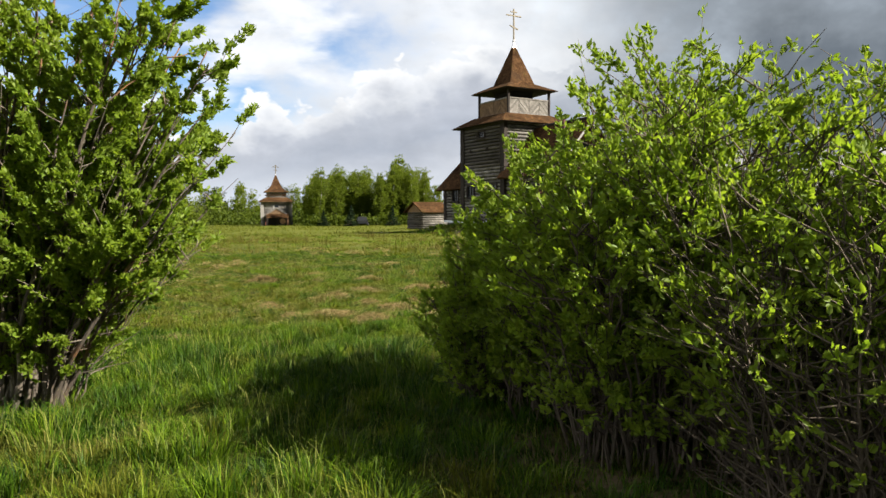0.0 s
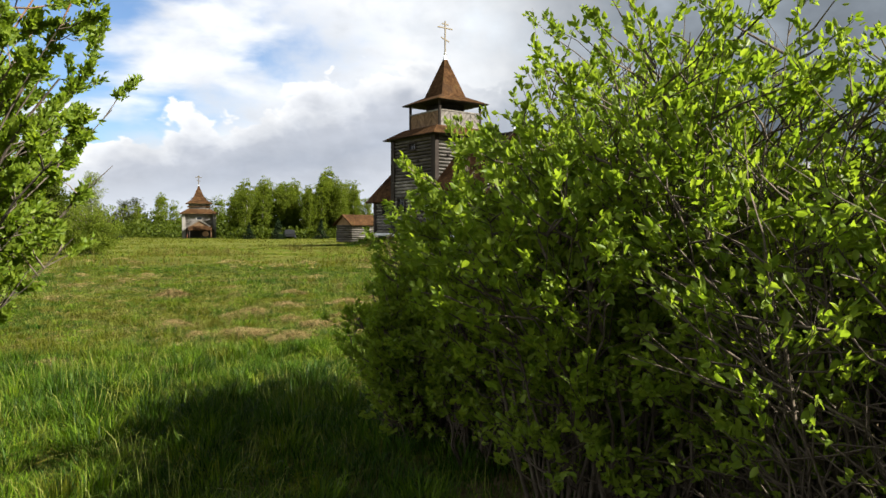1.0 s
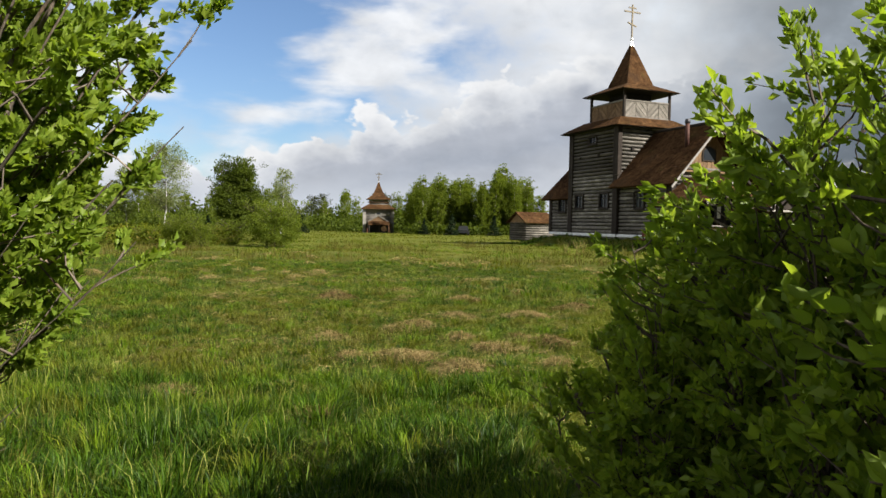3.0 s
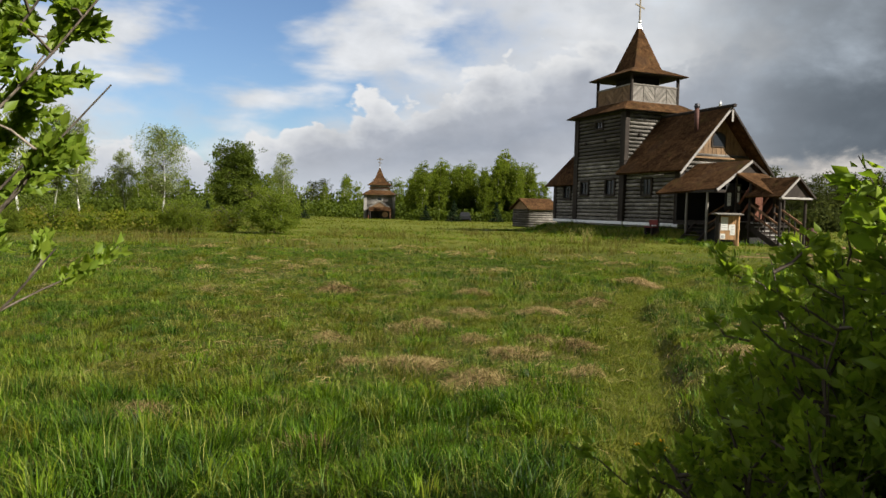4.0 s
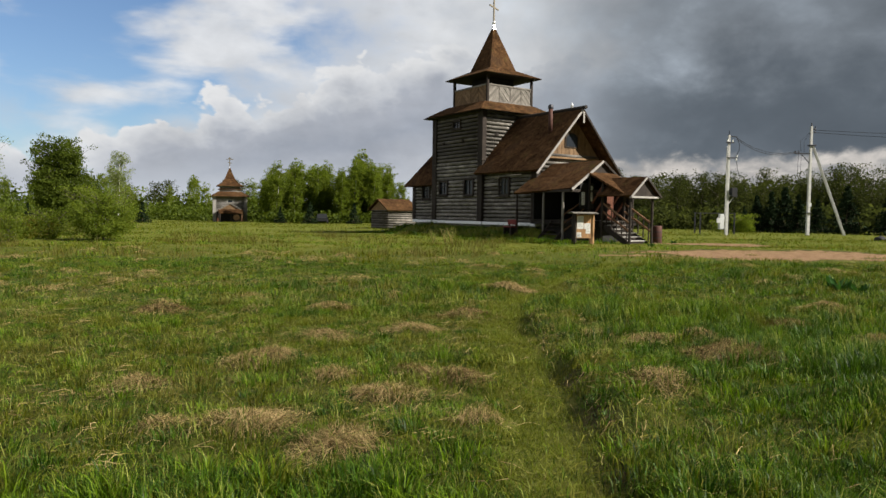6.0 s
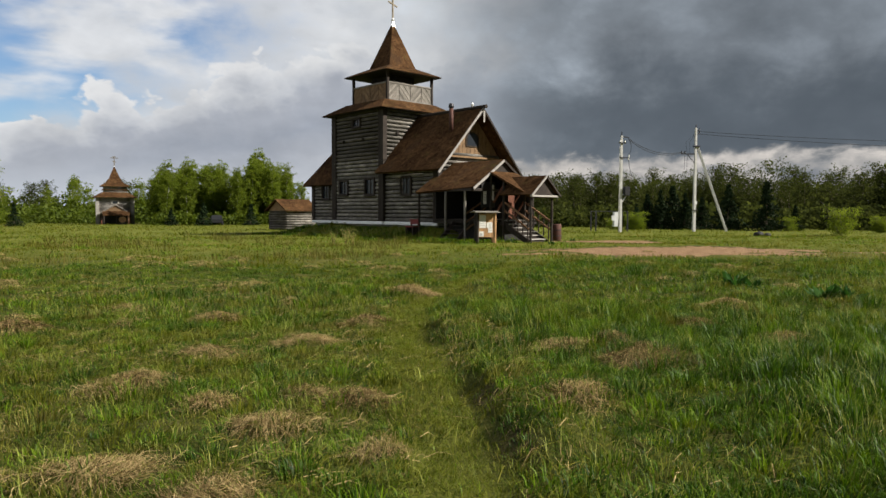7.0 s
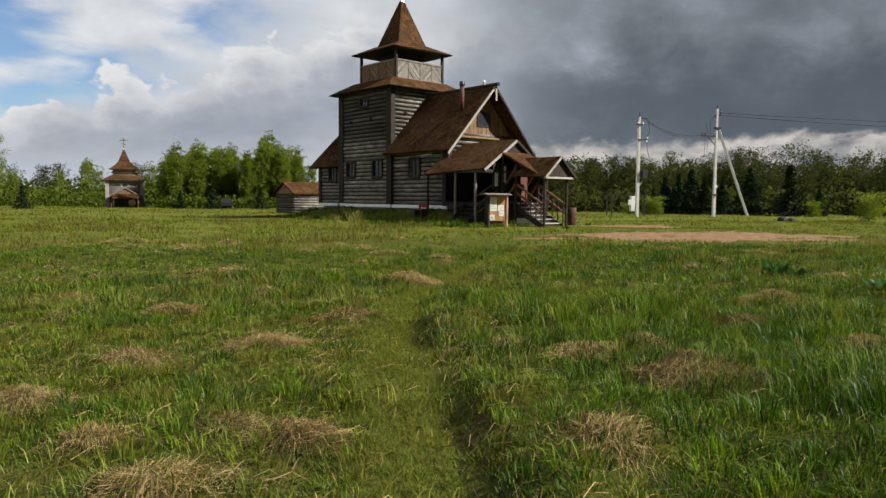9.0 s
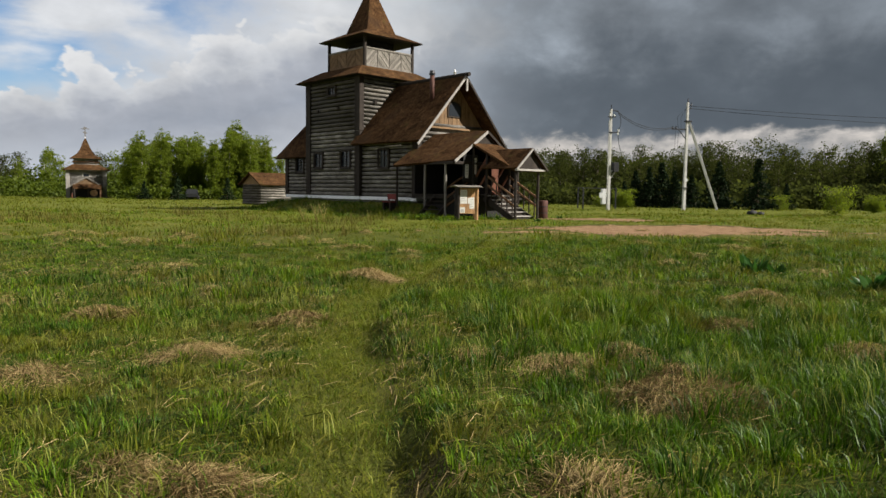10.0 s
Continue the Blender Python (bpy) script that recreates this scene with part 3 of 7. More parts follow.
def build_ground():
    gx = np.concatenate([-np.geomspace(900, 14, 60), np.concatenate([np.linspace(-13.5, -6, 30)[:-1], np.linspace(-6, 7, 95), np.linspace(7.2, 16, 36)]), np.geomspace(16.4, 900, 70)])
    gy = np.concatenate([-np.geomspace(300, 4, 20), np.concatenate([np.linspace(-3.5, 3, 16)[:-1], np.linspace(3, 8.5, 40)[:-1], np.linspace(8.5, 15.5, 66), np.linspace(15.7, 22, 30)]), np.linspace(22.2, 62, 90), np.geomspace(62.6, 1800, 60)])
    xx, yy = np.meshgrid(gx, gy)
    zz = ground_z(xx, yy)
    verts = np.stack([xx, yy, zz], -1).reshape(-1, 3)
    ny, nx = xx.shape
    idx = np.arange(nx * ny).reshape(ny, nx)
    faces = np.stack([idx[:-1, :-1], idx[:-1, 1:], idx[1:, 1:], idx[1:, :-1]], -1).reshape(-1, 4)
    m, n = material("meadow_ground")
    at = n.add("ShaderNodeNewGeometry").outputs["Position"]
    dirt = n.add("ShaderNodeAttribute")
    dirt.attribute_name = "earth"
    tread = n.add("ShaderNodeAttribute")
    tread.attribute_name = "trodden"
    soil = n.add("ShaderNodeAttribute")
    soil.attribute_name = "soil"
    f1, f2, f3 = n.noise(at, 0.35, 5, 0.6), n.noise(at, 2.5, 5, 0.65), n.noise(n.scaled(at, (1, 1, 0.2)), 22, 4, 0.7)
    green = n.ramp(n.math("ADD", n.math("MULTIPLY", f2, 0.5), n.math("MULTIPLY", f3, 0.5)), [(0.34, (0.010, 0.014, 0.002)), (0.5, (0.034, 0.044, 0.005)), (0.66, (0.090, 0.094, 0.015))])
    dry = n.ramp(f3, [(0.3, (0.050, 0.040, 0.015)), (0.7, (0.14, 0.11, 0.045))])
    grass = n.mix(n.math("MULTIPLY", n.step(n.math("ADD", n.math("MULTIPLY", f1, 0.6), n.math("MULTIPLY", f2, 0.4)), 0.47, 0.66), 0.7), green, dry)
    clay = n.ramp(n.math("ADD", n.math("MULTIPLY", f2, 0.6), n.math("MULTIPLY", f3, 0.4)), [(0.3, (0.085, 0.048, 0.028)), (0.5, (0.19, 0.115, 0.064)), (0.68, (0.36, 0.25, 0.145))])
    worn = n.ramp(f3, [(0.3, (0.045, 0.056, 0.009)), (0.7, (0.135, 0.135, 0.028))])
    col = n.mix(n.math("MULTIPLY", tread.outputs["Fac"], 0.8), grass, worn)
    col = n.mix(n.step(n.math("ADD", dirt.outputs["Fac"], n.math("ADD", n.math("MULTIPLY", n.math("SUBTRACT", f2, 0.5), 1.1), n.math("MULTIPLY", n.math("SUBTRACT", f1, 0.5), 0.9))), 0.30, 0.75), col, clay)
    col = n.mix(soil.outputs["Fac"], col, n.ramp(f3, [(0.3, (0.012, 0.008, 0.005)), (0.7, (0.055, 0.036, 0.022))]))
    litter = n.add("ShaderNodeAttribute")
    litter.attribute_name = "litter"
    col = n.mix(n.math("MULTIPLY", litter.outputs["Fac"], n.step(f2, 0.36, 0.56)), col, n.ramp(f3, [(0.3, (0.060, 0.042, 0.024)), (0.7, (0.19, 0.14, 0.085))]))
    turf = n.add("ShaderNodeAttribute")
    turf.attribute_name = "turf"
    thick = n.ramp(n.math("ADD", n.math("MULTIPLY", f1, 0.4), n.math("MULTIPLY", f2, 0.6)), [(0.35, (0.070, 0.092, 0.010)), (0.5, (0.105, 0.120, 0.014)), (0.65, (0.150, 0.140, 0.024))])
    col = n.mix(n.math("MULTIPLY", turf.outputs["Fac"], n.math("SUBTRACT", 1.0, n.step(dirt.outputs["Fac"], 0.1, 0.5))), col, thick)
    finish(n, col, 0.95, n.math("ADD", f2, f3), 0.6, 0.05, 0.0, 0.1)
    me = fast_mesh("ground", verts, faces, m, True)
    for key, values in (("earth", bare_earth(xx, yy)), ("trodden", on_path(xx, yy)), ("soil", bare_soil(xx, yy)), ("turf", smooth(yy, 20, 38) * 0.8), ("litter", 1 - smooth(np.hypot((xx - 2.2) / 2.3, (yy - 4.6) / 1.8), 0.7, 1.1))):
        me.attributes.new(key, "FLOAT", "POINT").data.foreach_set("value", values.ravel().astype(np.float32))
    tagged(new("ground", me), "grassy meadow ground with a trodden path and bare clay track", "ground", kind="structure")


build_ground()


def put_on(x, y, sink=0.0):
    return float(ground_z(x, y)) - sink


# ---- wooden church ----
LOGS = {}


def log_mesh(length, r, mat):
    """A round log along x, 10 sides; alike logs share it."""
    key = (round(length, 2), r, mat.name)
    if key not in LOGS:
        k = 10
        a = 2 * np.pi * np.arange(k) / k
        ring = np.stack([np.cos(a) * r * 0.95, np.sin(a) * r], -1)
        verts = np.concatenate([np.c_[np.full(k, x), ring * s] for x, s in ((0.0, 0.97), (length, 1.03))])
        side = np.array([[i, (i + 1) % k, k + (i + 1) % k, k + i] for i in range(k)])
        LOGS[key] = fast_mesh("log", verts, [side, np.array([np.arange(k)[::-1]]), np.array([np.arange(k, 2 * k)])], mat, True)
    return LOGS[key]


def log_wall(parent, a, b, z0, courses, step, mat, holes=(), top=None, top_from=999, top_mat=None):
    """Courses of logs from plan point a to b. holes: (from, to, low, high) along the wall. top(z): the stretch left under a gable."""
    a, b = Vector((*a, 0)), Vector((*b, 0))
    length, turn = (b - a).length, math.atan2(b.y - a.y, b.x - a.x)
    rnd = random.Random(round(a.x * 100 + b.y * 10 + z0))
    for c in range(courses):
        z = z0 + step * (c + 0.5)
        lo, hi = top(z) if top else (0.0, length)
        spans = [(lo, hi)]
        for h0, h1, low, high in holes:
            if low - 0.05 < z < high + 0.05:
                spans = [s for p, q in spans for s in ((p, min(q, h0)), (max(p, h1), q)) if s[1] - s[0] > 0.08]
        for p, q in spans:
            if q - p < 0.08:
                continue
            ob = new("log", log_mesh(q - p, round(step * 0.45, 3), top_mat if z > top_from else mat))
            ob.parent = parent
            ob.matrix_basis = Matrix.Translation(a + (b - a) * (p / length) + Vector((0, 0, z))) @ Euler((rnd.uniform(0, 6), 0, turn)).to_matrix().to_4x4()
            ob.location += Vector((math.sin(turn), -math.cos(turn), 0)) * rnd.uniform(-0.012, 0.018)


def church_window(parent, a, b, z0, z1, out, panes=2, boards=TIMBER):
    """A window in a wall's plane from plan point a to b; out: the way outside."""
    a, b, out = Vector((*a, 0)), Vector((*b, 0)), Vector((*out, 0))
    up = Vector((0, 0, 1))
    w = part("window", box_between(a + up * z0 - out * 0.03, b + up * z1 + out * 0.02), DARK, parent)
    fr = bmesh.new()
    for p, q in ((a + up * z0, a + up * z1), (b + up * z0, b + up * z1), (a + up * z0, b + up * z0), (a + up * z1, b + up * z1)):
        beam(fr, p + out * 0.10, q + out * 0.10, 0.13, 0.13, 0.01, out)
    part("window_frame", fr, boards, w)
    bars = bmesh.new()
    mid = (a + b) / 2
    beam(bars, mid + up * z0 + out * 0.06, mid + up * z1 + out * 0.06, 0.035, 0.035, 0, out)
    beam(bars, a + up * (z0 * 0.35 + z1 * 0.65) + out * 0.06, b + up * (z0 * 0.35 + z1 * 0.65) + out * 0.06, 0.03, 0.03, 0, out)
    part("glazing_bar", bars, boards, w)
    part("pane", box_between(a + up * (z0 + 0.04) + out * 0.03, b + up * (z1 - 0.04) + out * 0.036), GLASS, w)
    sill = bmesh.new()
    side = (b - a).normalized() * 0.1
    beam(sill, a - side + up * (z0 - 0.07) + out * 0.15, b + side + up * (z0 - 0.07) + out * 0.15, 0.16, 0.05, 0.008)
    part("window_sill", sill, boards, w)


def box_between(p, q):
    lo, hi = [min(a, b) for a, b in zip(p, q)], [max(a, b) for a, b in zip(p, q)]
    return boxed(lo, hi)


def frustum(bm, c, h0, z0, h1, z1, cap=True):
    """A square ring of four slopes: centre, half width and height below and above (h as a pair for an oblong)."""
    h0 = h0 if isinstance(h0, tuple) else (h0, h0)
    h1 = h1 if isinstance(h1, tuple) else (h1, h1)
    s = ((-1, -1), (1, -1), (1, 1), (-1, 1))
    low = [bm.verts.new((c[0] + a * h0[0], c[1] + b * h0[1], z0)) for a, b in s]
    top = [bm.verts.new((c[0] + a * h1[0], c[1] + b * h1[1], z1)) for a, b in s]
    for k in range(4):
        bm.faces.new((low[k], low[(k + 1) % 4], top[(k + 1) % 4], top[k]))
    if cap:
        bm.faces.new(low[::-1])
        bm.faces.new(top)
    return bm


def roof_boards(parent, corners, thick=0.045, rnd=None):
    """A slope of long boards laid up and down: corners low-left, low-right, top-right, top-left; each board of its own height, its low end ragged."""
    a, b, c, d = [Vector(p) for p in corners]
    normal = (b - a).cross(d - a).normalized()
    if normal.z < 0:
        normal = -normal
    width, run = (b - a).length, (d - a).length
    k = max(3, int(width / 0.22))
    for j in range(k):
        u0, u1 = j / k, (j + 1) / k
        low = rnd.uniform(-0.06, 0.02) / run
        lift = 0.02 + 0.004 * rnd.uniform(0, 1)
        p = [a.lerp(b, u) + (d.lerp(c, u) - a.lerp(b, u)) * t for u, t in ((u0, low), (u1, low), (u1, 1.0), (u0, 1.0))]
        verts = [q + normal * h for h in (lift, 0.003) for q in p]
        faces = np.array([[0, 1, 2, 3], [4, 5, 1, 0], [5, 6, 2, 1], [7, 4, 0, 3], [6, 7, 3, 2]])
        me = fast_mesh("roof_board", verts, faces, ROOF)
        me.polygons.foreach_set("use_smooth", np.zeros(len(faces), dtype=bool))
        part("roof_board", me, ROOF, parent)


def clip_strip(poly, u0, u1, d):
    """The part of a polygon (2D) between two parallel lines u0 <= p.d <= u1."""
    for sign, lim in ((1, u0), (-1, -u1)):
        out = []
        for i, p in enumerate(poly):
            q = poly[(i + 1) % len(poly)]
            fp, fq = sign * (p[0] * d[0] + p[1] * d[1]) - lim, sign * (q[0] * d[0] + q[1] * d[1]) - lim
            if fp >= 0:
                out.append(p)
            if fp * fq < 0:
                s = fp / (fp - fq)
                out.append((p[0] + s * (q[0] - p[0]), p[1] + s * (q[1] - p[1])))
        poly = out
        if len(poly) < 3:
            return []
    return poly


def herring_panel(a, b, z0, z1, lean, out):
    """A railing panel of slanting boards between plan points a and b."""
    bm = bmesh.new()
    a, b, out = Vector((*a, 0)), Vector((*b, 0)), Vector((*out, 0))
    length = (b - a).length
    rect = [(0.02, z0), (length - 0.02, z0), (length - 0.02, z1), (0.02, z1)]
    d = Vector((1, lean)).normalized()
    us = [p[0] * d.x + p[1] * d.y for p in rect]
    u, k = min(us), 0
    while u < max(us):
        poly = clip_strip(rect, u + 0.012, u + 0.145, d)
        if poly:
            pts = [a + (b - a) * (p[0] / length) + Vector((0, 0, p[1])) for p in poly]
            off = out * (0.015 if k % 2 else 0.03)
            f = [bm.verts.new(p + off) for p in pts]
            g = [bm.verts.new(p - out * 0.02) for p in pts]
            bm.faces.new(f)
            for i in range(len(f)):
                bm.faces.new((f[i], g[i], g[(i + 1) % len(f)], f[(i + 1) % len(f)]))
        u, k = u + 0.145, k + 1
    return bm


def cross_mesh(z0, z1, half, t=0.05, up=0.78):
    """A three-barred cross in the w-z plane, standing on z0."""
    bm = bmesh.new()
    h = z1 - z0
    box(bm, (-t, -t, z0), (t, t, z1), 0.008)
    box(bm, (-t * 0.8, -half, z0 + h * up - t), (t * 0.8, half, z0 + h * up + t), 0.008)
    box(bm, (-t * 0.8, -half * 0.45, z0 + h * (up + 0.12) - t * 0.9), (t * 0.8, half * 0.45, z0 + h * (up + 0.12) + t * 0.9), 0.008)
    beam(bm, (0, -half * 0.55, z0 + h * 0.46), (0, half * 0.55, z0 + h * 0.36), t * 1.6, t * 1.8)
    return bm


def build_church():
    rnd = random.Random(4)
    ch = root("wooden_church", pose(CHURCH[0], CHURCH[1], 0, 0, 0, CHURCH[2]), "weathered grey log church with belfry tower and brown board roofs", "church")
    TL, TW, ZF, ZE = 5.4, 5.3, 0.93, 8.0
    BL, BW = -2.55, 2.70
    # foundation and whitewashed ledge
    for lo, hi in (((-TL + 0.05, 0.05), (-0.05, TW - 0.05)), ((-0.05, 0.2), (4.9, 5.1)), ((-8.4, 0.4), (-TL, 4.9))):
        part("foundation", boxed((*lo, 0.0), (*hi, ZF - 0.18)), STONE, ch)
    for lo, hi in (((-TL - 0.12, -0.16), (0.10, TW + 0.12)), ((0.10, -0.06), (5.12, 5.3)), ((-8.62, 0.14), (-TL - 0.12, 5.1))):
        part("whitewashed_ledge", boxed((*lo, ZF - 0.20), (*hi, ZF - 0.012), 0.015), LIME, ch, "whitewashed ledge under the log walls")
    # tower
    tower = part("tower_wall", boxed((-TL + 0.12, 0.12, ZF - 0.1), (-0.12, TW - 0.12, ZE)), DARK, ch)
    n = 29
    step = (ZE - ZF) / n
    low_win = [(TL - 4.68, TL - 3.72, 2.62, 3.56), (TL - 1.78, TL - 0.79, 2.6, 3.62), (TL - 3.16, TL - 2.31, 6.97, 7.5)]
    # only this wall changes to the darker log above 4.75
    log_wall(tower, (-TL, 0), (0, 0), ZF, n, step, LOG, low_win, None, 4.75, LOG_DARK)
    log_wall(tower, (0, 0), (0, TW), ZF, n, step, LOG)
    log_wall(tower, (0, TW), (-TL, TW), ZF, n, step, LOG)
    log_wall(tower, (-TL, TW), (-TL, 0), ZF, n, step, LOG)
    for h0, h1, z0, z1 in low_win:
        church_window(tower, (h0 - TL, 0), (h1 - TL, 0), z0, z1, (0, -1))
    for l, w, dl, dw in ((0, 0, 1, 1), (-TL, 0, -1, 1), (0, TW, 1, -1), (-TL, TW, -1, -1)):
        bm = bmesh.new()
        for k in range(2):
            z0, z1 = (ZF, 4.72) if k == 0 else (4.74, ZE)
            box(bm, (min(l - dl * 0.10, l + dl * 0.17), min(w - dw * 0.17, w + dw * 0.16), z0), (max(l - dl * 0.10, l + dl * 0.17), max(w - dw * 0.17, w + dw * 0.16), z1), 0.015)
            box(bm, (min(l - dl * 0.32, l - dl * 0.1), w - dw * 0.17 if dw > 0 else w + 0.06, z0), (max(l - dl * 0.32, l - dl * 0.1), w - 0.06 if dw > 0 else w + 0.17, z1), 0.01)
        part("corner_board", bm, TIMBER, tower, "dark timber boards boxing in the log corner")
    for l, z in ((-4.2, 6.1), (-2.0, 6.15)):
        part("vent_block", boxed((l - 0.09, -0.2, z - 0.09), (l + 0.09, -0.1, z + 0.09), 0.01), TIMBER, tower)
    part("vent_block", boxed((0.1, 0.9, 6.35), (0.2, 1.1, 6.55), 0.01), TIMBER, tower)
    # tower skirt roof
    o = 0.62
    skirt = frustum(bmesh.new(), (-TL / 2, TW / 2), (TL / 2 + o, TW / 2 + o), 7.90, (2.1, 2.1), 8.62)
    skirt_ob = part("skirt_roof", skirt, ROOF, ch)
    # thin dark sheet painting the shade under the skirt roof
    part("soffit", frustum(bmesh.new(), (-TL / 2, TW / 2), (TL / 2 + o - 0.02, TW / 2 + o - 0.02), 7.86, (TL / 2 + o - 0.06, TW / 2 + o - 0.06), 7.895), SOFFIT, ch)
    c = [(-TL - o, -o), (o, -o), (o, TW + o), (-TL - o, TW + o)]
    u = [(-TL / 2 - 2.1, TW / 2 - 2.1), (-TL / 2 + 2.1, TW / 2 - 2.1), (-TL / 2 + 2.1, TW / 2 + 2.1), (-TL / 2 - 2.1, TW / 2 + 2.1)]
    for k in range(4):
        j = (k + 1) % 4
        roof_boards(skirt_ob, ((*c[k], 7.90), (*c[j], 7.90), (*u[j], 8.62), (*u[k], 8.62)), 0.045, rnd)
    # belfry
    H = 1.85
    deck = part("belfry_floor", boxed((BL - H, BW - H, 8.50), (BL + H, BW + H, 8.66), 0.01), TIMBER, ch)
    corner = [(BL - H, BW - H), (BL + H, BW - H), (BL + H, BW + H), (BL - H, BW + H)]
    outs = [(0, -1), (1, 0), (0, 1), (-1, 0)]
    for k in range(4):
        a, b = Vector(corner[k]), Vector(corner[(k + 1) % 4])
        for j in range(4):
            # sunlight put into the colour: paler grey boards on the lit side only
            panel = herring_panel(a.lerp(b, j / 4), a.lerp(b, (j + 1) / 4), 8.72, 9.72, 1 if j % 2 else -1, outs[k])
            part("railing_panel", panel, RAILING if k == 1 else AMBER, deck, "railing panel of slanting grey boards, coloured as sunlit" if k == 1 else "railing panel of slanting brown boards, coloured as shaded")
        rail = bmesh.new()
        for z in (8.66, 9.74):
            beam(rail, (*a, z), (*b, z), 0.12, 0.10, 0.01)
        part("rail", rail, RAILING, deck)
        part("belfry_lining", box_between((*(a.lerp(b, 0.01) - Vector(outs[k]) * 0.05), 8.66), (*(a.lerp(b, 0.99) - Vector(outs[k]) * 0.03), 9.7)), TIMBER, deck)
        part("belfry_post", boxed((a.x - 0.08, a.y - 0.08, 8.6), (a.x + 0.08, a.y + 0.08, 10.6), 0.015), TIMBER, ch)
    # block in the belfry, its interior shade put into the colour
    inner = bmesh.new()
    box(inner, (BL - 1.0, BW - 1.0, 8.6), (BL + 1.0, BW + 1.0, 10.9))
    part("belfry_core", inner, SOFFIT, ch)
    # spire
    R, K = 2.32, 1.09
    eaves = part("spire_foot", frustum(bmesh.new(), (BL, BW), R, 10.44, K, 11.02), ROOF, ch)
    spire = part("spire", frustum(bmesh.new(), (BL, BW), K, 11.02, 0.10, 13.85), ROOF, ch, "tall four-sided boarded spire")
    for ob, h0, z0, h1, z1, rows in ((eaves, R, 10.44, K, 11.02, 4), (spire, K, 11.02, 0.10, 13.85, 14)):
        s = ((-1, -1), (1, -1), (1, 1), (-1, 1))
        for k in range(4):
            p, q = s[k], s[(k + 1) % 4]
            roof_boards(ob, ((BL + p[0] * h0, BW + p[1] * h0, z0), (BL + q[0] * h0, BW + q[1] * h0, z0), (BL + q[0] * h1, BW + q[1] * h1, z1), (BL + p[0] * h1, BW + p[1] * h1, z1)), 0.035, rnd)
    # thin dark sheet painting the shade under the spire's eaves
    part("soffit", frustum(bmesh.new(), (BL, BW), R - 0.02, 10.40, R - 0.06, 10.435), SOFFIT, ch)
    part("spire_cap", frustum(bmesh.new(), (BL, BW), 0.15, 13.72, 0.035, 14.22), TIN, ch, "bright tin cap on the spire")
    ball = bmesh.new()
    bmesh.ops.create_uvsphere(ball, u_segments=12, v_segments=8, radius=0.12, matrix=Matrix.Translation((BL, BW, 14.30)))
    part("ball", ball, TIN, ch, smooth=True)
    cr = cross_mesh(14.38, 16.68, 0.68, 0.045)
    bmesh.ops.translate(cr, verts=cr.verts, vec=(BL, BW, 0))
    part("cross", cr, GILT, ch, "tall three-barred cross on the spire")
    # nave
    LN, W0, W1, WR = 5.0, 0.12, 5.28, 2.72
    ZN, ZR, LE = 3.93, 7.58, 5.96
    we = W0 - 0.72
    pitch = (ZR - ZN) / (WR - we)
    nave = part("nave_wall", boxed((-0.05, W0 + 0.14, ZF - 0.1), (LN - 0.14, W1 - 0.14, 4.3)), DARK, ch)
    nn = 14
    stp = (ZN + 0.35 - ZF) / nn
    nav_win = [(1.73, 2.66, 2.55, 3.6)]
    log_wall(nave, (0.12, W0), (LN, W0), ZF, nn, stp, LOG, nav_win)
    church_window(nave, (1.73, W0), (2.66, W0), 2.55, 3.6, (0, -1))
    log_wall(nave, (LN, W1), (0.1, W1), ZF, nn, stp, LOG)
    log_wall(nave, (LN, W0), (LN, W1), ZF, 17, stp, LOG, [(1.6, 2.7, ZF, 3.2)], lambda z: (max(0.0, (z - ZN) / pitch - 0.72 + 0.05), min(W1 - W0, W1 - W0 + 0.72 - 0.05 - (z - ZN) / pitch)))
    for w, sgn in ((W0, -1), (W1, 1)):
        part("corner_board", boxed((LN - 0.30, w - 0.16, ZF), (LN + 0.16, w + 0.16, ZN + 0.15), 0.015), TIMBER, nave)
    # pediment of upright boards
    k = 27
    for j in range(k):
        w0 = W0 + 0.35 + (W1 - W0 - 0.7) * j / k
        w1 = w0 + (W1 - W0 - 0.7) / k - 0.012
        tops = [ZR - 0.16 - abs(w - WR) * pitch for w in (w0, w1)]
        if min(tops) < 4.85:
            continue
        bm = bmesh.new()
        f = [bm.verts.new((LN + 0.06 + 0.012 * (j % 2), w, z)) for w, z in ((w0, 4.78), (w1, 4.78), (w1, tops[1]), (w0, tops[0]))]
        g = [bm.verts.new((LN - 0.05, v.co.y, v.co.z)) for v in f]
        bm.faces.new(f)
        for i in range(4):
            bm.faces.new((f[i], g[i], g[(i + 1) % 4], f[(i + 1) % 4]))
        part("pediment_board", bm, AMBER, nave)
    part("pediment_sill", boxed((LN - 0.05, W0 + 0.4, 4.68), (LN + 0.20, W1 - 0.4, 4.79), 0.01), AMBER, nave)
    core = bmesh.new()
    tri = [core.verts.new((x, w, z)) for x in (0.0, LN - 0.06) for w, z in ((we + 0.25, ZN + 0.05), (2 * WR - we - 0.25, ZN + 0.05), (WR, ZR - 0.2))]
    core.faces.new(tri[:3])
    core.faces.new(tri[3:])
    for i in range(3):
        core.faces.new((tri[i], tri[(i + 1) % 3], tri[3 + (i + 1) % 3], tri[3 + i]))
    part("attic", core, TIMBER, nave)
    arch = [(2.28, 5.45), (3.12, 5.45)] + [(2.70 + 0.42 * math.cos(a), 5.85 + 0.30 * math.sin(a)) for a in (math.pi * j / 8 for j in range(9))]
    for name, x0, x1, grow, mat in (("window_frame", LN + 0.085, LN + 0.115, 0.09, TIMBER), ("pane", LN + 0.118, LN + 0.128, 0.0, GLASS)):
        bm = bmesh.new()
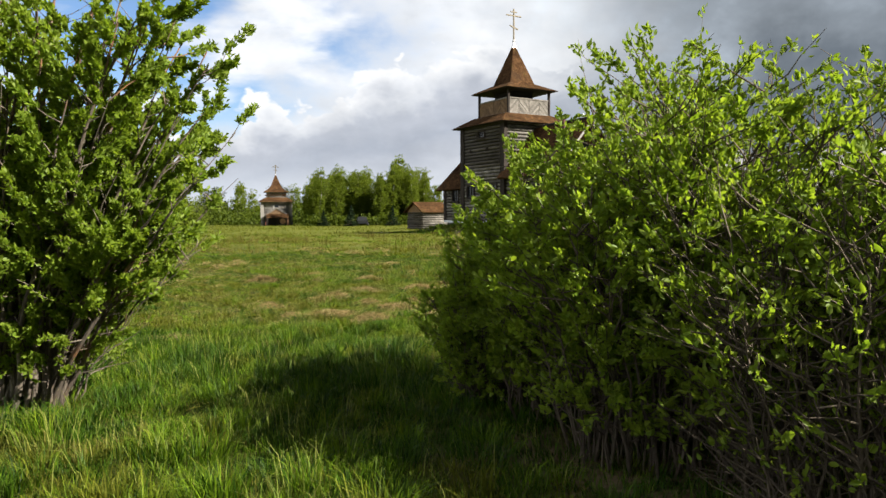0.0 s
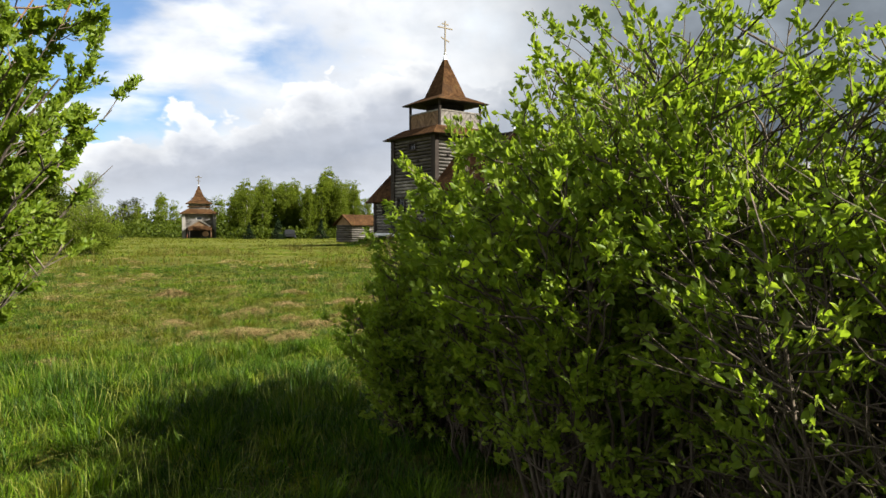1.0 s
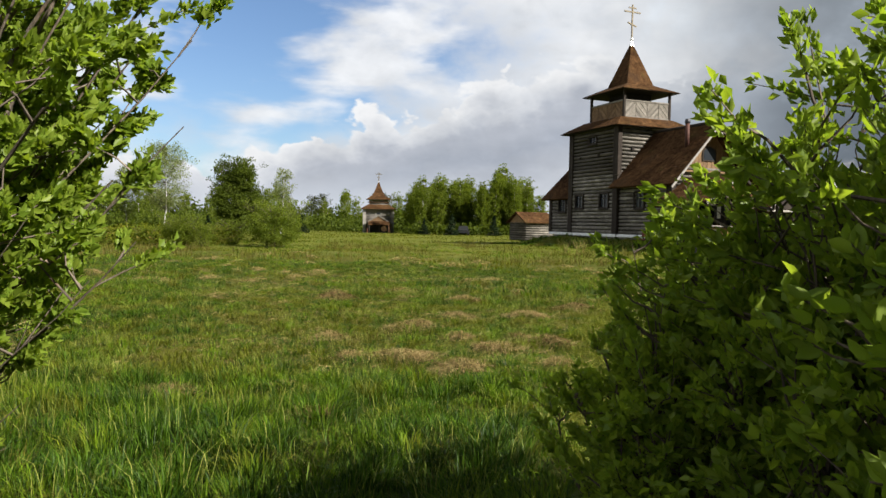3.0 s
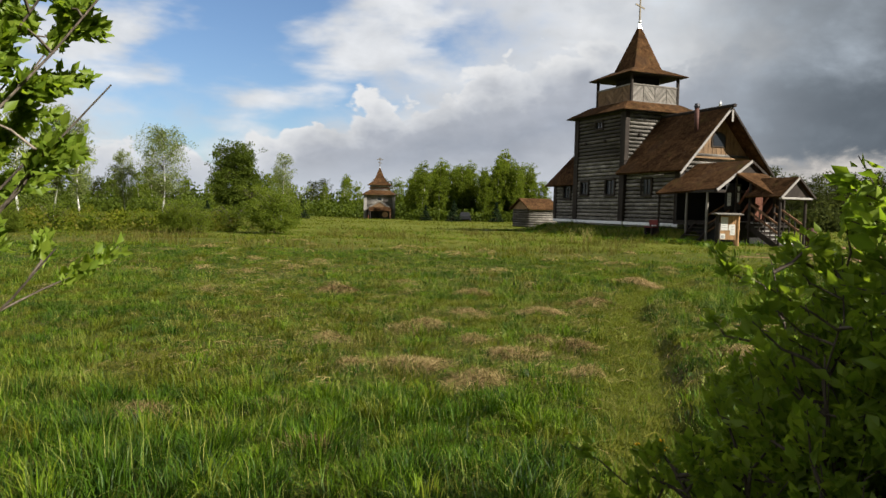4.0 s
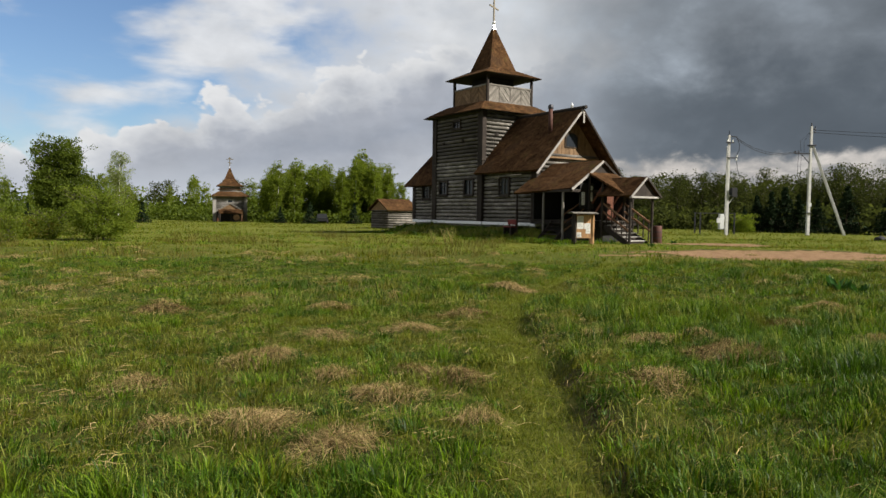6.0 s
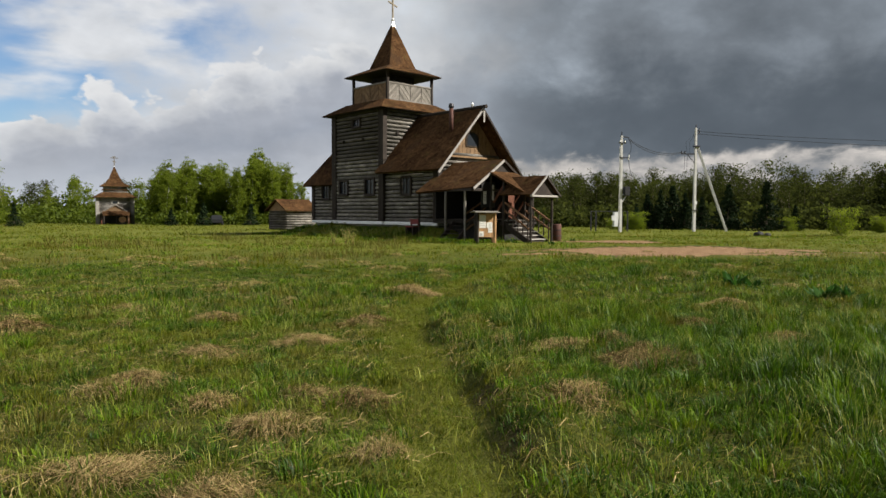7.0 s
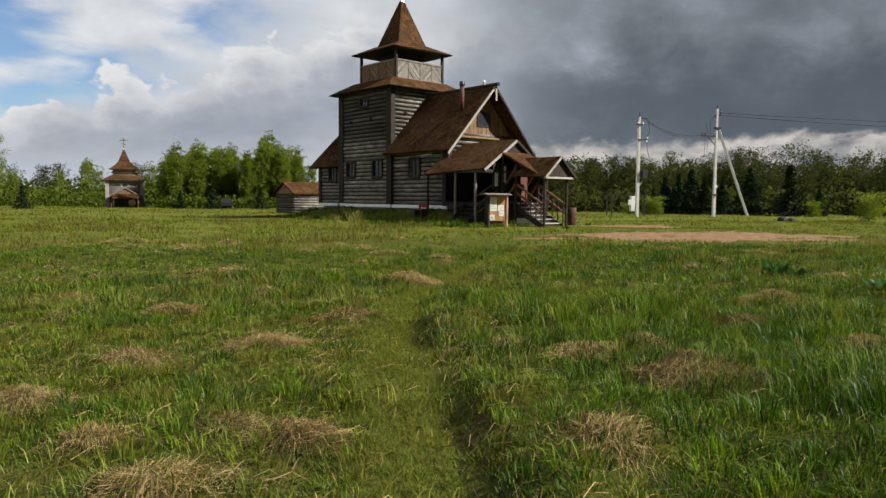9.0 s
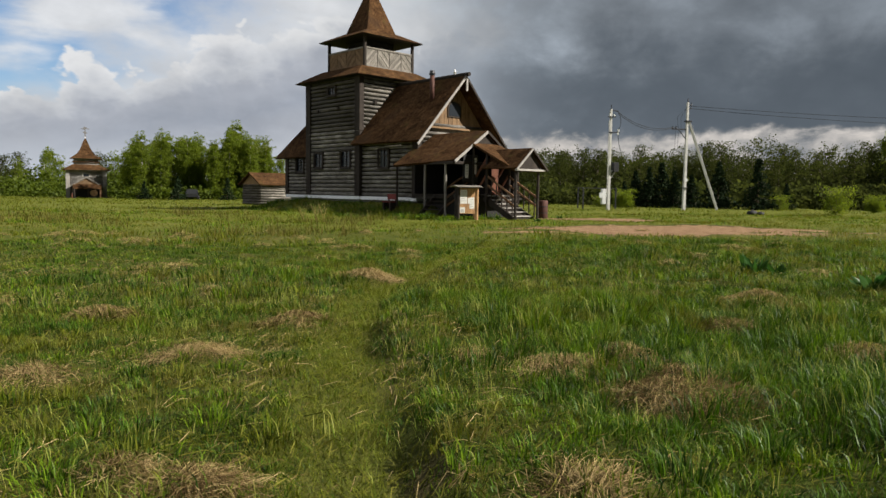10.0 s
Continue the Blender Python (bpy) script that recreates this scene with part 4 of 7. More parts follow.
        rims = [[bm.verts.new((x, 2.7 + (w - 2.7) * (1 + grow / 0.42), 5.78 + (z - 5.78) * (1 + grow / 0.36))) for w, z in arch] for x in (x0, x1)]
        bm.faces.new(rims[0][::-1])
        bm.faces.new(rims[1])
        for j in range(len(arch)):
            k2 = (j + 1) % len(arch)
            bm.faces.new((rims[0][j], rims[0][k2], rims[1][k2], rims[1][j]))
        part(name, bm, mat, nave)
    for w0 in (we, 2 * WR - we):
        bm = slab(bmesh.new(), ((-0.1, w0, ZN), (LE, w0, ZN), (LE, WR, ZR), (-0.1, WR, ZR)), 0.14)
        slope = part("nave_roof", bm, ROOF, ch)
        roof_boards(slope, ((-0.1, w0, ZN), (LE, w0, ZN), (LE, WR, ZR), (-0.1, WR, ZR)), 0.045, rnd)
        bm = bmesh.new()
        dz = 0.07
        beam(bm, (LE + 0.03, w0 + (WR - w0) * -0.05, ZN - (ZR - ZN) * 0.05 - dz), (LE + 0.03, WR, ZR - dz), 0.05, 0.13, 0.01)
        part("bargeboard", bm, BOARD if w0 == we else TIMBER, ch, "pale weathered bargeboard" if w0 == we else "")
    part("ridge_log", tube(bmesh.new(), ((-0.2, WR, ZR + 0.05), (LE + 0.25, WR, ZR + 0.05)), 0.11, 8), TIMBER, ch)
    part("ridge_finial", tube(bmesh.new(), ((LE - 0.9, WR, ZR + 0.1), (LE - 0.9, WR, ZR + 0.28), (LE - 0.9, WR, ZR + 0.42)), (0.05, 0.09, 0.03), 8), TIN, ch)
    part("pendant_board", boxed((LE + 0.06, WR - 0.07, ZR - 0.85), (LE + 0.1, WR + 0.07, ZR - 0.2), 0.01), BOARD, ch)
    pipe = part("stove_pipe", tube(bmesh.new(), ((4.55, 1.5, 6.1), (4.55, 1.5, 7.62)), 0.13, 12), RUST, ch, "rusty stove pipe with a dark cap", True)
    part("pipe_cap", tube(bmesh.new(), ((4.55, 1.5, 7.60), (4.55, 1.5, 7.68), (4.55, 1.5, 7.84)), (0.16, 0.17, 0.13), 12), IRON, pipe)
    cr = cross_mesh(5.1, 6.05, 0.2, 0.03)
    bmesh.ops.translate(cr, verts=cr.verts, vec=(5.2, 4.9, 0))
    part("small_cross", cr, IRON, ch)
    # chancel with a hipped roof
    LA, A0, A1 = -8.5, 0.3, 5.0
    apse = part("chancel_wall", boxed((LA + 0.12, A0 + 0.12, ZF - 0.1), (-TL, A1 - 0.12, 3.5)), DARK, ch)
    na = 11
    sta = (3.5 - ZF) / na
    log_wall(apse, (LA, A0), (-TL - 0.1, A0), ZF, na, sta, LOG, [(1.18, 2.1, 2.38, 3.36)])
    church_window(apse, (LA + 1.18, A0), (LA + 2.1, A0), 2.38, 3.36, (0, -1))
    log_wall(apse, (LA, A1), (LA, A0), ZF, na, sta, LOG)
    log_wall(apse, (-TL, A1), (LA, A1), ZF, na, sta, LOG)
    for w in (A0, A1):
        part("corner_board", boxed((LA - 0.16, w - 0.16, ZF), (LA + 0.2, w + 0.16, 3.5), 0.015), TIMBER, apse)
    e0, e1, le, za = A0 - 0.42, A1 + 0.42, LA - 1.0, 7.3
    peak, head = (-TL + 0.02, (A0 + A1) / 2, za), (-TL - 1.75, (A0 + A1) / 2, za)
    for name, tri in (("chancel_roof", ((le, e0, 3.36), (-TL, e0, 3.36), peak, head)), ("chancel_roof", ((le, e1, 3.36), (le, e0, 3.36), head)), ("chancel_roof", ((-TL, e1, 3.36), (le, e1, 3.36), head, peak))):
        part(name, slab(bmesh.new(), tri, 0.12), ROOF, ch)
    # porch
    DZ = 1.14
    PE, PW, PZ, PR = -1.35, 1.2, 2.60, 4.33
    for j in range(16):
        w = -0.5 + 0.25 * j
        part("deck_board", boxed((5.15, w, DZ - 0.05), (9.6, w + 0.24, DZ), 0.006), TIMBER, ch)
    part("deck_frame", boxed((5.2, -0.45, DZ - 0.25), (9.5, 3.4, DZ - 0.055)), SOFFIT, ch)
    # black ceiling, back sheet and under-deck block paint the porch's deep shade
    part("porch_ceiling", boxed((5.15, -1.0, PZ + 0.14), (8.9, 3.4, PZ + 0.18)), DARK, ch)
    part("porch_back_wall", boxed((5.22, -0.3, DZ), (5.27, 3.4, PZ + 0.14)), DARK, ch)
    part("under_deck_wall", boxed((5.2, 0.6, 0.0), (8.9, 3.3, DZ - 0.25)), DARK, ch)
    part("porch_side_wall", boxed((5.15, 3.4, 0.0), (9.2, 3.5, 2.7), 0.01), TIMBER, ch)
    door = part("entrance_door", boxed((LN + 0.02, W0 + 1.65, DZ), (LN + 0.12, W0 + 2.65, 3.15), 0.01), RED, ch, "red-brown plank door in deep shade")
    part("door_handle", boxed((LN + 0.12, W0 + 1.75, 2.0), (LN + 0.18, W0 + 1.8, 2.2), 0.01), IRON, door)
    for l, z0 in ((4.7, 0.3), (6.9, 0.0), (8.4, 0.0), (9.05, 0.0)):
        post = bmesh.new()
        w = -1.05 if l < 9 else 0.2
        tube(post, [(l, w, z0 - 0.1), (l, w, z0 + 0.7), (l, w, 1.5), (l, w, PZ + (0.15 if l < 9 else 0.9))], (0.075, 0.06, 0.075, 0.06), 10)
        part("porch_post", post, RAILING if 5 < l < 9 else TIMBER, ch, "grey weathered turned porch post" if 5 < l < 9 else "")
    for w in (3.4,):
        part("porch_post", tube(bmesh.new(), [(9.0, w, 0), (9.0, w, 2.9)], 0.1, 8), TIMBER, ch)
    bm = bmesh.new()
    beam(bm, (4.4, -1.05, PZ + 0.08), (9.0, -1.05, PZ + 0.08), 0.14, 0.14, 0.01)
    beam(bm, (8.95, -1.05, PZ + 0.08), (8.95, 3.5, PZ + 0.08), 0.12, 0.14, 0.01)
    part("porch_beam", bm, TIMBER, ch)
    sl = (PR - PZ) / (PW - PE)
    zc = PZ + sl * (0.02 - PE)
    for quad in (((4.75, PE, PZ), (9.05, PE + 0.32, PZ + 0.32 * sl), (9.05, 0.02, zc), (4.75, 0.02, zc)), ((5.1, 0.02, zc), (9.05, 0.02, zc), (9.05, PW, PR), (5.1, PW, PR)), ((5.1, 2 * PW - PE, PZ), (9.05, 2 * PW - PE, PZ), (9.05, PW, PR), (5.1, PW, PR))):
        ob = part("porch_roof", slab(bmesh.new(), quad, 0.10), ROOF, ch)
        roof_boards(ob, quad, 0.045, rnd)
    for w0 in (PE, 2 * PW - PE):
        bm = bmesh.new()
        foot = 0.26 if w0 == PE else -0.08
        beam(bm, (9.08, w0 + (foot if w0 == PE else 0.08), PZ + sl * foot - 0.05), (9.08, PW, PR - 0.05), 0.05, 0.13, 0.008)
        part("bargeboard", bm, BOARD if w0 == PE else TIMBER, ch)
    ped = bmesh.new()
    v = [ped.verts.new((x, w, z)) for x in (8.9, 8.95) for w, z in ((0.25, 3.62), (2.15, 3.62), (PW, PR - 0.14))]
    ped.faces.new(v[:3])
    ped.faces.new(v[3:])
    for i in range(3):
        ped.faces.new((v[i], v[(i + 1) % 3], v[3 + (i + 1) % 3], v[3 + i]))
    part("porch_pediment", ped, TIMBER, ch)
    # lean-to roof and small gable over the stair
    S0, S1 = 0.12, 2.14
    quad = ((11.85, S0, 2.33), (11.85, S1, 2.33), (9.0, S1, 3.66), (9.0, S0, 3.66))
    ob = part("stair_roof", slab(bmesh.new(), quad, 0.08), ROOF, ch, "lean-to board roof over the stair")
    roof_boards(ob, quad, 0.045, rnd)
    GM, GZ, GE = (S0 + S1) / 2, 3.36, 2.42
    for w0 in (S0 - 0.08, S1 + 0.08):
        quad = ((9.75, w0, GE), (12.02, w0, GE), (12.02, GM, GZ), (9.75, GM, GZ))
        ob = part("gablet_roof", slab(bmesh.new(), quad, 0.06), ROOF, ch)
        roof_boards(ob, quad, 0.04, rnd)
        bm = bmesh.new()
        beam(bm, (12.05, w0 + (w0 - GM) * 0.04, GE - 0.08), (12.05, GM, GZ - 0.04), 0.05, 0.10, 0.008)
        part("bargeboard", bm, BOARD if w0 < GM else TIMBER, ch)
    ped = bmesh.new()
    v = [ped.verts.new((x, w, z)) for x in (11.86, 11.9) for w, z in ((S0 + 0.1, GE), (S1 - 0.1, GE), (GM, GZ - 0.1))]
    ped.faces.new(v[:3])
    ped.faces.new(v[3:])
    for i in range(3):
        ped.faces.new((v[i], v[(i + 1) % 3], v[3 + (i + 1) % 3], v[3 + i]))
    part("gablet_boarding", ped, TIMBER, ch)
    part("stair_lintel", boxed((11.86, S0 - 0.05, GE - 0.13), (12.0, S1 + 0.05, GE - 0.03), 0.01), BOARD, ch)
    for l, w in ((11.75, 0.28), (11.75, 1.92), (9.9, 1.92), (9.9, 0.28)):
        part("stair_post", tube(bmesh.new(), [(l, w, -0.05), (l, w, 0.9), (l, w, 1.5), (l, w, 2.4 if l > 11 else 3.1)], (0.07, 0.06, 0.075, 0.06), 10), TIMBER, ch)
    flight = part("stair_string", beam(beam(bmesh.new(), (9.6, 0.42, 1.0), (11.6, 0.42, -0.05), 0.07, 0.28), (9.6, 1.80, 1.0), (11.6, 1.80, -0.05), 0.07, 0.28), TIMBER, ch)
    for j in range(6):
        l = 11.50 - 0.30 * j
        part("tread", boxed((l - 0.30, 0.45, 0.19 * (j + 1) - 0.05 - 0.02), (l + 0.04, 1.77, 0.19 * (j + 1) - 0.02), 0.008), BOARD, flight, "worn grey stair tread")
        part("riser", boxed((l - 0.03, 0.46, 0.19 * j - 0.02), (l - 0.01, 1.76, 0.19 * (j + 1) - 0.07)), TIMBER, flight)
    for w in (0.3, 1.92):
        rail = bmesh.new()
        for dz in (0.92, 0.50):
            beam(rail, (9.9, w, DZ + dz), (11.75, w, 0.10 + dz), 0.06, 0.10, 0.01)
        part("handrail", rail, BROWN, ch)
        for j in range(5):
            l = 10.2 + 0.34 * j
            z = DZ - (l - 9.9) * 0.56
            part("baluster", boxed((l - 0.025, w - 0.025, z - 0.1), (l + 0.025, w + 0.025, z + 0.9), 0.005), TIMBER, ch)
    for j in range(4):
        w0 = 1.55 + 0.13 * j
        part("screen_board", boxed((9.02, w0, DZ), (9.05, w0 + 0.12, 2.75), 0.005), RED, ch)
    for w in (0.3, 1.92):
        for z in (0.1, 0.9):
            part("stair_brace", beam(bmesh.new(), (9.17, w, DZ + z), (9.85, w, DZ + z + 0.85), 0.06, 0.10, 0.008), RED, ch, "red-brown slanting brace")
    # side steps down to the path
    side = part("side_stair_string", beam(beam(bmesh.new(), (7.0, -0.45, 1.0), (7.0, -1.5, 0.05), 0.06, 0.22), (8.35, -0.45, 1.0), (8.35, -1.5, 0.05), 0.06, 0.22), TIMBER, ch)
    for j in range(5):
        w = -1.45 + 0.2 * j
        part("tread", boxed((7.02, w - 0.02, 0.2 * (j + 1) - 0.04), (8.33, w + 0.22, 0.2 * (j + 1)), 0.006), TIMBER, side)
    rail = bmesh.new()
    for dz in (0.95, 0.5, 0.1):
        beam(rail, (8.4, -1.05, 0.45 + dz), (8.4, 0.5, 1.25 + dz), 0.05, 0.08, 0.01)
    part("side_handrail", rail, BROWN, ch)
    # notices pinned up in the porch
    for l, w0, w1, z0, z1 in ((8.99, 0.30, 0.48, 2.15, 2.95), (8.99, -0.30, -0.08, 1.95, 2.7)):
        sheet = part("notice", boxed((l, w0, z0), (l + 0.015, w1, z1)), PAPER, ch, "white notice in the porch")
        for k in range(4):
            zz = z1 - 0.15 - 0.14 * k
            part("print", boxed((l + 0.016, w0 + 0.04, zz), (l + 0.02, w1 - 0.04, zz + 0.04)), INK, sheet)
    part("notice_board", boxed((8.93, -0.42, 1.75), (8.985, 0.62, 3.1), 0.01), DARK, ch)
    return ch


build_church()


# ---- shrubs beside the path ----
def shrub_mesh(seed, stems, height, spread, lean, leaves, leaf=0.06, bare=0.30, foot=0.35, thick=0.02, low=0.35, reach=1.1, fine=True):
    """Stems and leaves of a many-stemmed shrub round its foot. spread: half widths of the crown in x and y; lean: shift of the top.
    bare: the lowest share of each stem that carries few leaves."""
    rng = np.random.RandomState(seed)
    k = 9
    t = np.linspace(0, 1, k)
    a = rng.uniform(0, 2 * np.pi, stems)
    r = np.sqrt(rng.uniform(0, 1, stems))
    foot_xy = np.stack([np.cos(a), np.sin(a)], 1) * (foot * r)[:, None] * np.array(spread)
    top_xy = np.stack([np.cos(a), np.sin(a)], 1) * (r ** 0.8)[:, None] * np.array(spread) + np.array(lean)
    tall = height * (1.02 - 0.42 * r ** 2.2) * rng.uniform(0.80, 1.06, stems)
    paths = np.zeros((stems, k, 3))
    paths[:, :, :2] = foot_xy[:, None] + (top_xy - foot_xy)[:, None] * (t ** 1.35)[None, :, None]
    paths[:, :, 2] = tall[:, None] * t[None] * (1 - 0.08 * t[None])
    paths[:, :, :2] += np.cumsum(rng.normal(0, 0.028, (stems, k, 2)), axis=1) * (t > 0)[None, :, None]
    radii = thick * rng.uniform(0.45, 1.2, (stems, 1)) * (1 - 0.82 * t)[None]
    wood = [tubes_np(paths, radii, 5)]
    # side twigs
    per = 15
    n = stems * per
    s = np.repeat(np.arange(stems), per)
    u = rng.uniform(0.12, 0.99, n)
    i = np.minimum((u * (k - 1)).astype(int), k - 2)
    f = u * (k - 1) - i
    start = paths[s, i] * (1 - f)[:, None] + paths[s, i + 1] * f[:, None]
    out = np.stack([np.cos(a), np.sin(a)], 1)[s] * 0.5 + rng.normal(0, 0.75, (n, 2))
    way = np.concatenate([out, rng.uniform(0.1, 1.15, (n, 1))], 1)
    way /= np.linalg.norm(way, axis=1, keepdims=True)
    size = rng.uniform(0.16, 0.52, n) * min(0.7 + 0.45 * height / 2.5, reach)
    kt = 4
    tt = np.linspace(0, 1, kt)
    twigs = start[:, None] + way[:, None] * (size[:, None] * tt)[..., None]
    twigs[:, :, 2] += (0.10 * size[:, None] * tt ** 2)
    twigs[:, 1:] += rng.normal(0, 0.012, (n, kt - 1, 3))
    tr = 0.0055 * rng.uniform(0.6, 1.4, (n, 1)) * (1 - 0.75 * tt)[None]
    wood.append(tubes_np(twigs, tr, 3))
    verts = np.concatenate([w[0] for w in wood])
    faces = np.concatenate([wood[0][1], wood[1][1] + len(wood[0][0])])
    # leaf whorls: many towards the ends, few low down
    c = leaves
    pick = rng.randint(0, n, c)
    keep = rng.uniform(0, 1, c) < np.where(u[pick] > bare, 0.5 + 0.5 * smooth(u[pick], bare, 0.75), low * 0.4)
    pick = pick[keep]
    c = len(pick)
    v = rng.uniform(0.3, 1.0, c) ** 0.6
    j = np.minimum((v * (kt - 1)).astype(int), kt - 2)
    g = v * (kt - 1) - j
    spot = twigs[pick, j] * (1 - g)[:, None] + twigs[pick, j + 1] * g[:, None]
    rows = 4
    base = np.repeat(spot, rows, axis=0) + rng.normal(0, 0.012, (c * rows, 3))
    fan = np.repeat(way[pick], rows, axis=0) * 0.75 + rng.normal(0, 0.52, (c * rows, 3)) + np.array([0, 0, 0.28])
    ln = leaf * rng.uniform(0.55, 1.25, c * rows)
    lv, lf = leaves_np(rng, base, fan, ln, ln * rng.uniform(0.42, 0.6, c * rows), 0.25, fine)
    return (verts, faces), (lv, lf)


def place_shrub(name, x, y, label, wood_mat, leaf_mat, group="", category="shrub", **kw):
    ob = root(name, pose(x, y, put_on(x, y, 0.04)), label, category, group)
    (wv, wf), (lv, lf) = shrub_mesh(**kw)
    part("stem_clump", fast_mesh("stem_clump", wv, wf, wood_mat, True), wood_mat, ob)
    part("foliage", fast_mesh("foliage", lv, lf, leaf_mat), leaf_mat, ob)
    return ob


G = "shrubs along the path"
place_shrub("leafy_shrub", 1.75, 4.40, "dense young-leaved shrub with bare grey stems at its foot", TWIG, SHRUB_LEAF, G, seed=11, stems=120, height=2.62, spread=(1.15, 0.95), lean=(0.0, -0.05), leaves=11500, leaf=0.043, bare=0.32, low=1.0, foot=0.6, thick=0.012)
place_shrub("leafy_shrub", 0.46, 5.74, "low leafy shrub leaning over the grass beside the path", TWIG, SHRUB_LEAF, G, seed=12, stems=95, height=1.50, spread=(0.46, 0.46), lean=(0.06, 0.0), leaves=12500, leaf=0.040, bare=0.04, low=1.8, foot=0.5, reach=0.5, thick=0.011, fine=False)
place_shrub("leafy_shrub", 0.80, 5.36, "slim leafy shrub leaning out towards the path", TWIG, SHRUB_LEAF, G, seed=19, stems=60, height=2.25, spread=(0.44, 0.62), lean=(0.03, 0.0), leaves=10500, leaf=0.044, bare=0.06, low=1.5, foot=0.55, reach=0.75, thick=0.012, fine=False)
place_shrub("leafy_shrub", 1.2, 4.50, "leafy shrub crowding the edge of the path", TWIG, SHRUB_LEAF, G, seed=17, stems=70, height=2.34, spread=(0.62, 0.74), lean=(0.02, 0.05), leaves=9500, leaf=0.046, bare=0.12, low=1.3, foot=0.55, reach=0.9, thick=0.012)
place_shrub("leafy_shrub", 1.75, 5.60, "leafy shrub of middling height among taller ones", TWIG, SHRUB_LEAF, G, seed=16, stems=60, height=2.85, spread=(0.85, 0.7), lean=(0.05, -0.05), leaves=7500, leaf=0.05, bare=0.2, low=0.8, foot=0.6, thick=0.014, fine=False)
place_shrub("leafy_shrub", 3.45, 4.0, "tall leafy shrub with many thin stems", TWIG, SHRUB_LEAF, G, seed=13, stems=110, height=3.0, spread=(1.2, 1.1), lean=(0, 0), leaves=7500, leaf=0.052, bare=0.1, low=1.0, foot=0.6, thick=0.012, fine=False)
place_shrub("leafy_shrub", 2.3, 3.35, "dense dark-stemmed shrub with a few leaves low down", TWIG, SHRUB_LEAF, G, seed=15, stems=110, height=1.95, spread=(1.15, 0.6), lean=(0.1, 0.1), leaves=4200, leaf=0.044, bare=0.3, low=0.6, foot=0.7, thick=0.010)
# unseen shrub, added on the sun's side to shade the thicket's low part
place_shrub("leafy_shrub", 3.75, 2.55, "tall leafy shrub out of view, added to shade the thicket", TWIG, SHRUB_LEAF, G, seed=14, stems=70, height=2.7, spread=(1.2, 0.9), lean=(0, 0), leaves=9500, leaf=0.060, bare=0.1, low=1.0, foot=0.6, thick=0.012, fine=False)
place_shrub("lichened_tree", -3.5, 5.75, "many-stemmed young tree with orange lichen on grey bark", BARK, SHRUB_LEAF, "", "tree", seed=21, stems=56, height=4.2, spread=(1.42, 0.66), lean=(0.12, -0.12), leaves=15000, leaf=0.050, bare=0.24, low=0.8, foot=0.26, thick=0.034, fine=False)
place_shrub("lichened_tree", -3.1, 5.5, "slender leaning young tree thick with small leaves", BARK, SHRUB_LEAF, "", "tree", seed=23, stems=46, height=3.4, spread=(0.95, 0.60), lean=(0.86, -0.12), leaves=30000, leaf=0.046, bare=0.08, low=1.2, foot=0.3, thick=0.024, reach=1.0, fine=False)
place_shrub("lichened_tree", -3.05, 5.6, "low leaning young tree hung with fresh leaves", BARK, SHRUB_LEAF, "", "tree", seed=27, stems=34, height=2.75, spread=(0.62, 0.52), lean=(0.62, 0.0), leaves=13000, leaf=0.047, bare=0.52, low=0.1, foot=0.3, thick=0.018, reach=0.9, fine=False)
place_shrub("lichened_tree", -5.3, 6.9, "tall many-stemmed tree with spring leaves and grey bark", BARK, SHRUB_LEAF, "", "tree", seed=22, stems=30, height=5.0, spread=(1.5, 1.2), lean=(0.1, 0), leaves=6500, leaf=0.065, bare=0.15, foot=0.3, thick=0.040, fine=False)


# ---- trees ----
def limb_paths(rng, height, trunk_r, limbs, reach, first=0.25, rise=0.6, top=1.0):
    """A tapered trunk and its limbs: trunk path, limb paths and radii."""
    k = 8
    t = np.linspace(0, 1, k)
    trunk = np.zeros((1, k, 3))
    trunk[0, :, 2] = height * top * t
    trunk[0, 1:, :2] = np.cumsum(rng.normal(0, 0.012 * height, (k - 1, 2)), axis=0)
    tr = (trunk_r * (1 - 0.88 * t))[None]
    u = rng.uniform(first, 0.97, limbs)
    a = rng.uniform(0, 2 * np.pi, limbs)
    i = np.minimum((u * (k - 1)).astype(int), k - 2)
    f = (u * (k - 1) - i)[:, None]
    start = trunk[0, i] * (1 - f) + trunk[0, i + 1] * f
    size = reach(u) * rng.uniform(0.7, 1.15, limbs)
    kt = 4
    tt = np.linspace(0, 1, kt)
    lim = start[:, None] + np.stack([np.cos(a), np.sin(a), np.full(limbs, rise)], 1)[:, None] * (size[:, None] * tt)[..., None]
    lim[:, 1:] += rng.normal(0, 0.03, (limbs, kt - 1, 3)) * size[:, None, None]
    lr = (trunk_r * 0.32 * (1.05 - u))[:, None] * (1 - 0.8 * tt)[None] + 0.008
    return trunk, tr, lim, lr


